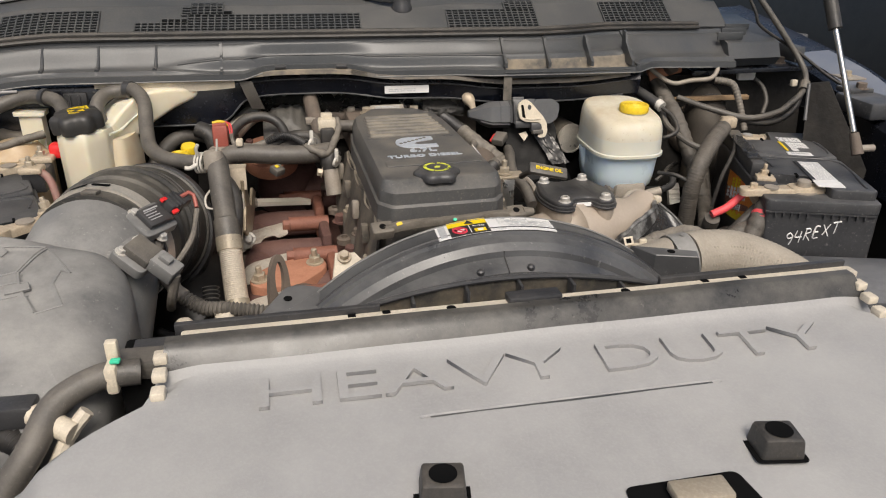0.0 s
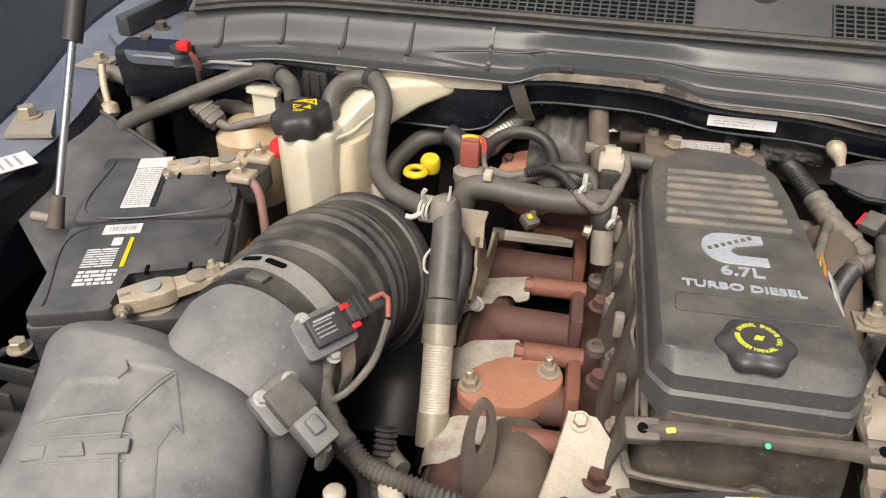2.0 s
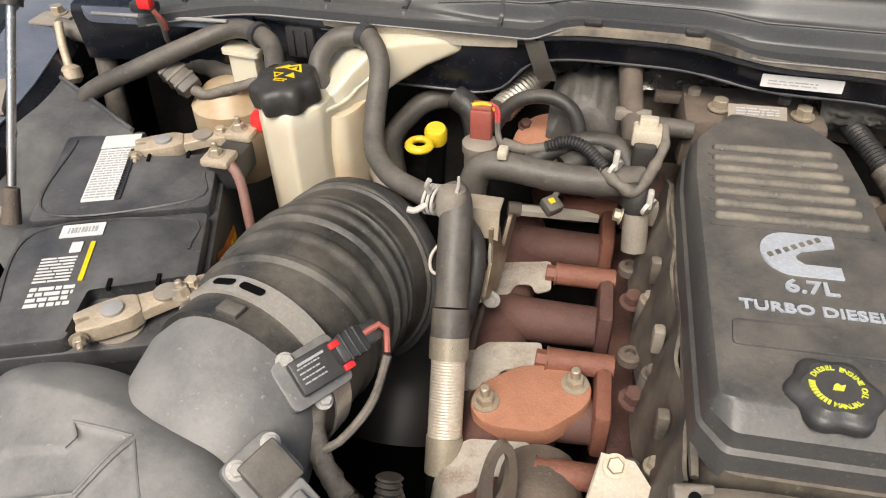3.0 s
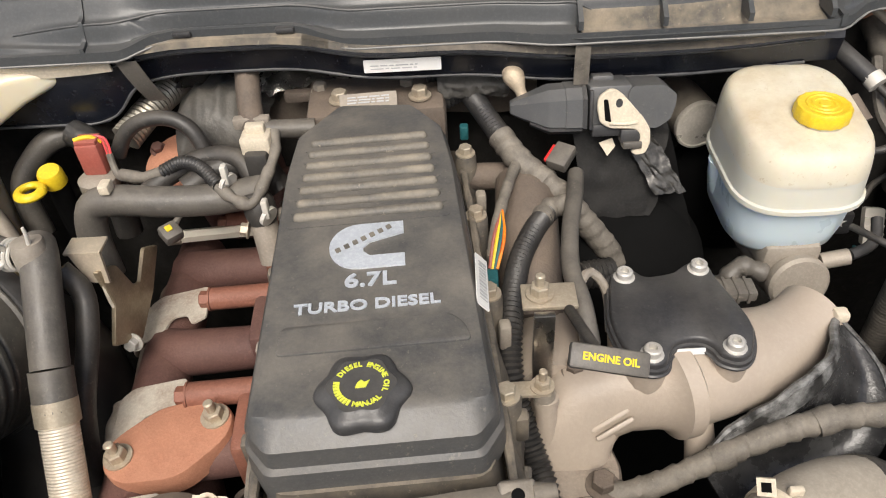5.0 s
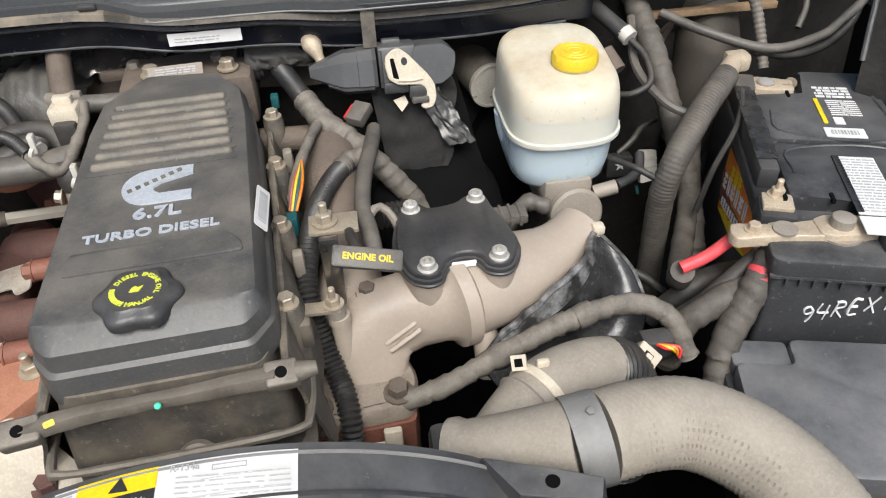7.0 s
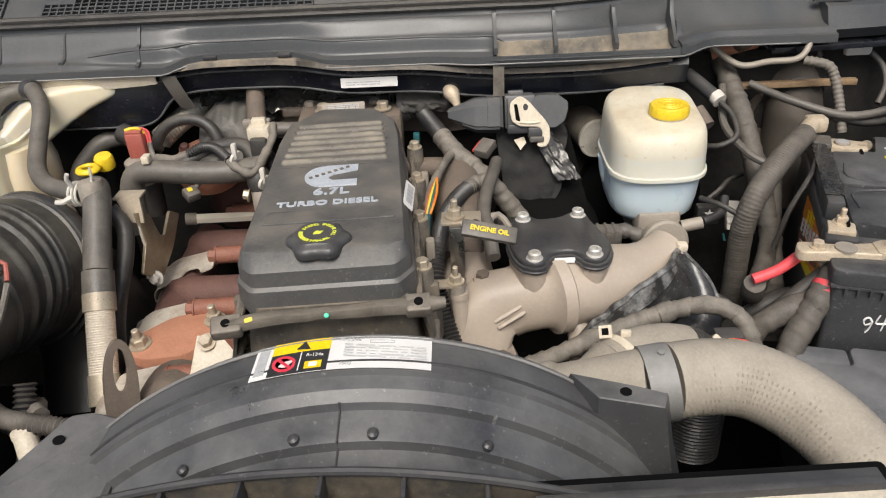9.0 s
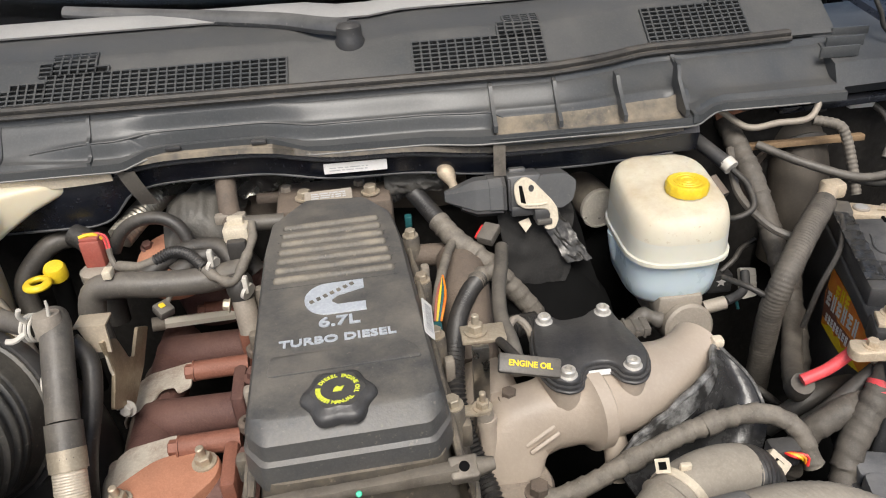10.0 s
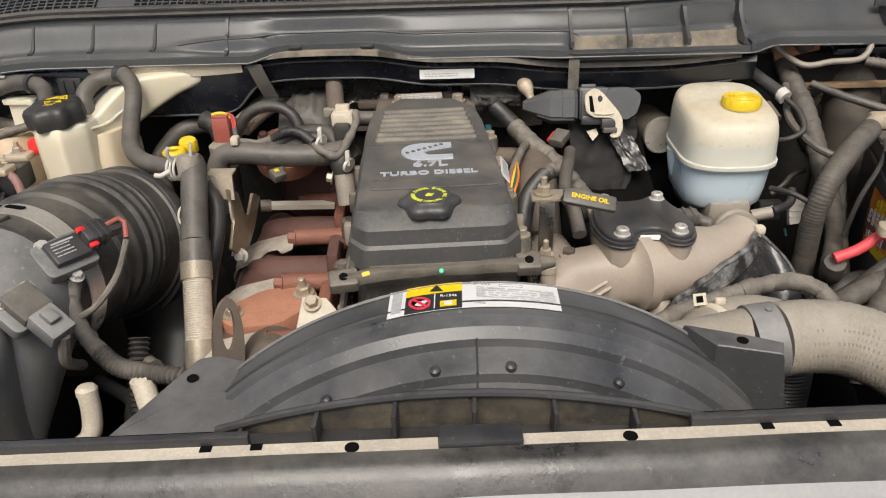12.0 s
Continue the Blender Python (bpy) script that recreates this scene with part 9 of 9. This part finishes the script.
ap = thing("apron_panel", (0.9, 1.13, 1.2), "dark grey sheet-metal apron behind the battery", "panel", group="apron panels")
part("sheet", loft([[Vector(p) for p in ((0.880, 1.175, 1.272), (0.925, 1.185, 1.272), (0.935, 1.06, 1.15), (0.92, 1.05, 1.09), (0.862, 1.13, 1.11), (0.868, 1.150, 1.215))], [Vector(p) + Vector((0.003, 0.004, 0.001)) for p in ((0.880, 1.175, 1.272), (0.925, 1.185, 1.272), (0.935, 1.06, 1.15), (0.92, 1.05, 1.09), (0.862, 1.13, 1.11), (0.868, 1.150, 1.215))]]), INSUL, ap)
part("flange", tube([(0.868, 1.150, 1.215), (0.874, 1.163, 1.245), (0.880, 1.175, 1.272)], 0.003, 8), SHROUD, ap)
ap2 = thing("apron_panel", (-0.58, 1.1, 1.15), "dark grey dusty sheet-metal apron below the fender", "panel", group="apron panels")
q = ((-0.690, 1.235, 1.207), (-0.478, 1.125, 1.195), (-0.47, 1.05, 1.08), (-0.49, 0.93, 1.06), (-0.60, 1.0, 1.16), (-0.632, 1.10, 1.20))
part("sheet", loft([[Vector(p) for p in q], [Vector(p) + Vector((0, 0.002, -0.004)) for p in q]]), SHROUD, ap2)
part("flange", tube([(-0.690, 1.235, 1.209), (-0.58, 1.18, 1.203), (-0.478, 1.125, 1.197)], 0.0028, 8), SHROUD, ap2)

hg = thing("hinge_block", (1.02, 1.21, 1.2), "dark plastic fender block with a capped bolt", "bracket")
part("block", box((0.075, 0.10, 0.030), (1.018, 1.185, 1.228), pose(0, 0, 0), bevel=0.005), SHROUD, hg)
part("tab", box((0.05, 0.04, 0.010), (1.02, 1.235, 1.246), bevel=0.003), SHROUD, hg)
bolt(hg, (1.024, 1.225, 1.249), 0.009, DIRTYIRON)
part("end_cap", loft([[Vector((x, y + 0.10 * (x - 0.76), z)) for y, z in ((1.285, 1.296), (1.30, 1.322), (1.36, 1.340), (1.46, 1.352), (1.46, 1.29), (1.30, 1.280))] for x in (0.79, 0.84, 0.90)]), COWL, cowl, "dusty end cap of the cowl")
for k in range(3):
    part("end_fin", box((0.05, 0.004, 0.014), (0.80 + 0.02 * k, 1.315 + 0.025 * k, 1.333 + 0.004 * k), pose(0, 0, 0), bevel=0.001), COWL, cowl)
hs = thing("hinge_shelf", (0.93, 1.35, 1.27), "dusty navy sheet-metal hinge shelf at the cowl corner", "shelf")
part("shelf", prism(arc_outline([(0.72, 1.285), (0.86, 1.300), (0.985, 1.31), (1.02, 1.40), (0.90, 1.46), (0.74, 1.42)], 0.01, 3), 1.268, 1.276, bevel=0.002), NAVY, hs)
part("hinge_arm", box((0.02, 0.16, 0.03), (0.955, 1.40, 1.295), pose(0, 0, 0), bevel=0.004), COWL, hs)
bolt(hs, (0.93, 1.345, 1.276), 0.009, DIRTYIRON)
bolt(hs, (0.90, 1.40, 1.276), 0.009, DIRTYIRON)

hs2 = thing("hinge_shelf", (-0.56, 1.3, 1.27), "dusty navy sheet-metal hinge shelf beside the fender", "shelf")
part("shelf", prism(arc_outline([(-0.38, 1.235), (-0.49, 1.222), (-0.565, 1.215), (-0.66, 1.30), (-0.66, 1.42), (-0.40, 1.40)], 0.012, 3), 1.272, 1.281, bevel=0.002), NAVYDUST, hs2)
part("edge_rail", tube([(-0.40, 1.229, 1.282), (-0.49, 1.222, 1.282), (-0.56, 1.217, 1.282)], 0.0022, 8), GREYCOVER, hs2)
for p in ((-0.575, 1.27, 1.281), (-0.59, 1.33, 1.281)):
    bolt(hs2, p, 0.008, DIRTYIRON)
part("hinge_arm", box((0.02, 0.15, 0.028), (-0.62, 1.36, 1.295), pose(0, 0, 0), bevel=0.004), COWL, hs2)

# A dark vehicle parked beyond the fender.
def parked(side, x0, yc, paint, handle_z, label):
    pk = thing("parked_vehicle", (x0 + side * 0.6, yc, 0.0), label, "vehicle", group="parked vehicles")

    def f_flank(u, v):
        return Vector((x0 - side * 0.10 * math.sin(math.pi * min(1, v * 1.2)) + side * 0.25 * max(0, v - 0.75), u, 0.30 + 1.35 * v))

    part("body_side", sheet(f_flank, [yc - 2.2 + 0.2 * i for i in range(23)], [i / 16 for i in range(17)], 0.03), paint, pk)
    part("sill", box((0.10, 4.4, 0.31), (x0 + side * 0.02, yc, 0.155), bevel=0.03), DARK, pk)
    part("roof", box((1.4, 2.6, 0.05), (x0 + side * 0.8, yc, 1.66), bevel=0.02), paint, pk)
    part("far_side", box((0.05, 4.4, 1.2), (x0 + side * 1.5, yc, 0.9), bevel=0.02), DARK, pk)
    hx, hy = x0 - side * 0.09, yc - 0.75
    part("door_handle", tube([(hx, hy - 0.12, handle_z), (hx - side * 0.03, hy - 0.08, handle_z), (hx - side * 0.034, hy, handle_z), (hx - side * 0.03, hy + 0.08, handle_z), (hx, hy + 0.12, handle_z)], 0.014, 12, 0.01), SHROUD, pk)
    part("door_seam", tube([f_flank(hy + 0.2, 0.15 + 0.1 * k) for k in range(7)], 0.006, 6, 0.05), DARK, pk)
    for y in (yc - 1.4, yc + 1.4):
        wh = part("wheel", lathe([(0.20, -0.10), (0.35, -0.10), (0.372, -0.07), (0.372, 0.07), (0.35, 0.10), (0.20, 0.10)], axis_pose((x0 + side * 0.12, y, 0.36), (1, 0, 0)), 36), RUBBER, pk)
        part("rim", lathe([(0.20, -0.02), (0.20, 0.02), (0.05, 0.05)], axis_pose((x0 + side * 0.02, y, 0.36), (-side, 0, 0)), 24), ALU, wh)


SILVER = mat("grey_car_paint", (0.30, 0.315, 0.31), 0.35, second=(0.10, 0.11, 0.11), scale=3, grainy=0.05, bump=0.0)
parked(1, 2.05, 3.55, CLEANBLACK, 1.11, "black parked vehicle with a body-coloured door handle")
parked(-1, -2.5, 3.3, SILVER, 1.05, "grey parked vehicle with a door handle")

# ---- clutter along the passenger side ----
pl = thing("paper_label", (-0.63, 1.02, 1.21), "white paper label on the fender flange", "label")
part("paper", plate(0.042, 0.11, pose(-0.633, 1.005, 1.2105, 0, 0, -32)), WHITE, pl)
part("label_print", bars(pose(-0.633, 1.005, 1.2115, 0, 0, -32), 0.03, 0.09, 9, seed=31, frac=0.3), GREYINK, pl)
sp = thing("fender_plate", (-0.67, 1.14, 1.2), "galvanised shim plate bolted on the fender flange", "plate")
part("plate", prism([(-0.729, 1.207), (-0.667, 1.083), (-0.613, 1.100), (-0.690, 1.215)], 1.212, 1.2185, bevel=0.001), ALU, sp)
bolt(sp, (-0.673, 1.135, 1.2185), 0.011, ZINC)
rcp = thing("red_wire_clip", (-0.52, 1.25, 1.29), "red wiring clip with green and red leads under the cowl", "clip")
part("black_body", box((0.030, 0.014, 0.012), (-0.478, 1.203, 1.302), bevel=0.003), BLACK, rcp)
part("clip", box((0.016, 0.012, 0.012), (-0.470, 1.195, 1.310), bevel=0.003), RED, rcp)
part("lead", tube([(-0.466, 1.197, 1.305), (-0.462, 1.202, 1.285), (-0.47, 1.215, 1.26), (-0.48, 1.24, 1.235)], 0.003, 8), LOOM, rcp)
part("red_lead", tube([(-0.462, 1.193, 1.303), (-0.456, 1.198, 1.29), (-0.460, 1.205, 1.278)], 0.0025, 8), REDP, rcp)
wire("wiring_bundle", [(-0.66, 1.27, 1.235), (-0.61, 1.272, 1.225), (-0.56, 1.275, 1.222), (-0.50, 1.27, 1.215), (-0.45, 1.255, 1.21), (-0.40, 1.26, 1.2)], 0.012, LOOM, "dusty taped wiring bundle behind the battery", "harness", wobble=0.2)
wire("upright_hose", [(-0.607, 1.268, 1.262), (-0.598, 1.262, 1.225), (-0.592, 1.25, 1.18), (-0.590, 1.24, 1.12)], 0.013, LOOM, "dusty upright hose at the fender corner", "hose")
w = wire("plugged_lead", [(-0.640, 1.25, 1.250), (-0.632, 1.235, 1.228), (-0.620, 1.22, 1.206)], 0.005, CLAMPTAN, "pale taped lead with a dusty round end", "wire")
part("end", lathe([(0.006, -0.01), (0.012, -0.006), (0.013, 0.006), (0.008, 0.012)], axis_pose((-0.618, 1.218, 1.202), (0.2, -0.3, -1)), 14), CLAMPTAN, w)
pg = thing("wire_connector", (-0.46, 1.2, 1.22), "dusty grey ribbed wiring connector behind the tank", "connector")
CP = axis_pose((-0.462, 1.205, 1.222), (0.2, -0.5, 0.8), (0.8, -0.3, -0.35))
part("shell", box((0.050, 0.026, 0.018), (0, 0, 0), CP, bevel=0.004), HOSE, pg)
for k in range(3):
    part("rib", box((0.004, 0.028, 0.020), (-0.012 + 0.012 * k, 0, 0.0), CP, bevel=0.001), LOOM, pg)
part("lead", tube([CP @ Vector((0.024, 0, 0)), (-0.425, 1.195, 1.208), (-0.40, 1.20, 1.215), (-0.37, 1.215, 1.22)], 0.006, 10, wobble=0.2), LOOM, pg)
bx = thing("relay_box", (-0.325, 1.265, 1.25), "small black ribbed relay box beneath the cowl", "relay")
part("box", box((0.034, 0.030, 0.036), (-0.326, 1.262, 1.256), bevel=0.003), BLACK, bx)
for k in range(2):
    part("rib", box((0.004, 0.004, 0.030), (-0.334 + 0.014 * k, 1.246, 1.256), bevel=0.001), BLACK, bx)

# ---- behind the engine ----
tb = thing("tan_flange", (-0.19, 1.24, 1.28), "tan dust-covered firewall flange beneath the cowl edge", "flange")
part("strip", sheet(lambda u, v: Vector((u, 1.2455 + 0.004 * v, 1.292 - 0.020 * v * (0.55 + 0.45 * math.sin((u + 0.3) * 12)))), [-0.295 + 0.01 * i for i in range(22)], [0, 0.5, 1], 0.0025), CREAM, tb)
st_ = thing("grey_tape_strap", (-0.06, 1.25, 1.26), "grey tape strap hanging over the firewall lip", "strap")
part("tape", sheet(lambda u, v: Vector((-0.078 + 0.020 * u + 0.016 * v, 1.245 + 0.008 * v - 0.003 * math.sin(v * 3), 1.286 - 0.046 * v)), [0, 0.5, 1], [i / 6 for i in range(7)], 0.001), HOSE, st_)
tb2 = thing("turbo_blanket", (-0.02, 1.3, 1.15), "dark crumpled foil heat blanket over the turbocharger", "heat blanket")


def f_blanket(u, v):
    a = math.pi * v
    x = -0.048 + 0.092 * u
    h = 0.045 + 0.052 * math.sin(math.pi * min(1.0, u * 0.75 + 0.18)) ** 0.8
    n = 0.009 * noise.noise(Vector((u * 5, v * 5, 2.0))) + 0.005 * noise.noise(Vector((u * 11, v * 7, 7.0)))
    return Vector((x, 1.305 - 0.055 * math.cos(a) - 0.01 + 0.5 * n, 1.150 + (0.86 * h + n) * math.sin(a) ** 0.7))


part("blanket", sheet(f_blanket, [i / 36 for i in range(37)], [i / 36 for i in range(37)], 0.003), BLANKETFOIL, tb2, sharp=50)
fl = thing("turbo_flange", (-0.036, 1.25, 1.16), "rust brown round turbo flange with two lugs", "flange")
FLM = axis_pose((-0.038, 1.238, 1.168), (0.05, -0.35, 0.9))
part("housing", lathe([(0.030, -0.110), (0.050, -0.100), (0.056, -0.070), (0.052, -0.035), (0.038, -0.012), (0.030, -0.004)], axis_pose((-0.015, 1.312, 1.150), (0, 0, 1)), 34), RUST, fl, "dark rust-brown turbine housing")
part("housing_outlet", tube([(-0.01, 1.305, 1.08), (0.03, 1.300, 1.075), (0.085, 1.295, 1.07)], 0.040, 22, 0.01), RUST, fl)
part("disc", lathe([(0.044, -0.02), (0.046, -0.004), (0.044, 0.004), (0.030, 0.007), (0.010, 0.008)], FLM, 34), ORANGE_RUST, fl)
for a in (0.4, 2.6):
    bolt(fl, FLM @ Vector((0.040 * math.cos(a), 0.040 * math.sin(a), 0.004)), 0.006, RUST, direction=(0.05, -0.35, 0.9))
wire("foil_sleeve", [(-0.100, 1.252, 1.198), (-0.082, 1.285, 1.210), (-0.066, 1.325, 1.214), (-0.056, 1.36, 1.208)], 0.0155, SLEEVEFOIL, "silver ribbed heat sleeve", "sleeve", ribs=(0.005, 0.0016))
wire("arched_hose", [(-0.100, 1.225, 1.196), (-0.088, 1.230, 1.216), (-0.068, 1.232, 1.229), (-0.042, 1.232, 1.231), (-0.022, 1.228, 1.222), (-0.012, 1.222, 1.204), (-0.008, 1.215, 1.18)], 0.0078, RUBBER, "black rubber hose arching before the heat blanket", "hose")
wire("heater_hose", [(-0.215, 1.225, 1.10), (-0.223, 1.240, 1.15), (-0.205, 1.256, 1.178), (-0.184, 1.268, 1.192), (-0.15, 1.285, 1.19), (-0.12, 1.30, 1.17)], 0.0125, HOSE, "dusty heater hose curving behind the tank", "hose")
wire("lower_line", [(-0.24, 1.20, 1.16), (-0.222, 1.185, 1.135), (-0.20, 1.16, 1.10), (-0.19, 1.14, 1.05)], 0.009, ALU, "dull metal line beside the coolant tank", "line")
wire("dark_hose", [(-0.15, 1.25, 1.21), (-0.13, 1.24, 1.20), (-0.12, 1.23, 1.16), (-0.118, 1.22, 1.10)], 0.014, RUBBER, "black rubber hose behind the sensor", "hose")
ps = wire("breather_post", [(0.031, 1.282, 1.248), (0.036, 1.25, 1.228), (0.043, 1.225, 1.208), (0.046, 1.21, 1.17)], 0.0125, DIRTYIRON, "dusty breather pipe standing behind the cover", "pipe")
part("wing_clamp", box((0.036, 0.010, 0.012), (0.040, 1.232, 1.222), bevel=0.002), ALU, ps)
part("side_stub", tube([(0.046, 1.228, 1.215), (0.075, 1.232, 1.212), (0.10, 1.235, 1.21)], 0.010, 12), HOSE, ps)
wire("thin_hose", [(-0.06, 1.17, 1.185), (-0.03, 1.19, 1.198), (0.0, 1.20, 1.205), (0.03, 1.195, 1.205), (0.045, 1.18, 1.19)], 0.010, RUBBER, "black glossy hose over the manifold", "hose")
fw = thing("firewall_fitting", (0.19, 1.3, 1.22), "stamped steel fitting plate at the rear of the engine", "fitting")
part("plate", box((0.060, 0.020, 0.014), (0.125, 1.285, 1.203), bevel=0.003), ALU, fw)
part("rail", box((0.20, 0.012, 0.012), (0.16, 1.298, 1.212), bevel=0.003), DIRTYIRON, fw)
for x in (0.10, 0.19, 0.232):
    bolt(fw, (x, 1.292, 1.219), 0.007, ALU)
wire("rear_conduit", [(0.21, 1.30, 1.222), (0.24, 1.305, 1.222), (0.27, 1.31, 1.228), (0.31, 1.325, 1.235)], 0.008, CONDUIT, "black ribbed conduit behind the engine", "conduit", ribs=(0.005, 0.003))
sp2 = thing("taped_connector_end", (0.30, 1.25, 1.23), "crumpled pale tape around a harness end", "tape")
part("wrap", tube([(0.292, 1.262, 1.252), (0.300, 1.250, 1.240), (0.306, 1.243, 1.226)], lambda s: 0.0075 + 0.002 * math.sin(5 * s), 12, 0.003, wobble=0.3), CLAMPTAN, sp2)

fs = thing("foil_wrapped_hose", (0.26, 1.33, 1.23), "silver foil wrapped hose behind the engine", "hose")
part("wrap", tube([(0.215, 1.325, 1.232), (0.25, 1.315, 1.236), (0.278, 1.30, 1.238), (0.292, 1.285, 1.240)], 0.017, 18, 0.004, wobble=0.35), FOIL, fs)
part("flag", box((0.020, 0.003, 0.012), (0.302, 1.27, 1.262), pose(0, 0, 0), bevel=0.001), CREAMPLUG, fs)

# ---- low in the bay ----
wire("lower_radiator_hose", [(-0.20, 0.80, 1.00), (-0.14, 0.79, 1.01), (-0.09, 0.80, 1.02), (-0.04, 0.83, 1.0)], 0.024, HOSE, "dusty lower radiator hose", "hose")
wire("lower_conduit", [(-0.17, 0.86, 1.06), (-0.13, 0.84, 1.05), (-0.11, 0.80, 1.06), (-0.10, 0.76, 1.04)], 0.007, CONDUIT, "black wiring below the duct", "conduit")
wire("grey_sensor_lead", [(-0.10, 0.835, 1.10), (-0.085, 0.81, 1.115), (-0.075, 0.80, 1.118)], 0.008, HOSE, "grey capped lead by the shroud", "wire")
wire("brake_line", [(0.50, 1.10, 1.02), (0.535, 1.07, 1.03), (0.60, 1.05, 1.05), (0.64, 1.02, 1.03)], 0.005, RUBBER, "black brake line below the cylinder", "line")
wire("washer_line", [(0.60, 1.13, 1.14), (0.615, 1.10, 1.145), (0.64, 1.09, 1.135), (0.66, 1.12, 1.14)], 0.0035, RUBBER, "thin black wire by the reservoir", "wire")
wire("lower_cable", [(0.60, 0.99, 1.04), (0.63, 0.985, 1.075), (0.655, 0.99, 1.085), (0.69, 1.0, 1.08)], 0.011, RUBBER, "thick black cable beside the battery", "cable")
alt = thing("alternator", (0.36, 0.86, 0.9), "dark dusty alternator low beside the engine", "alternator")
part("housing", lathe([(0.03, -0.05), (0.062, -0.045), (0.065, 0.0), (0.062, 0.045), (0.03, 0.05)], axis_pose((0.44, 0.90, 0.93), (0.1, -1, 0)), 30), DARK, alt)
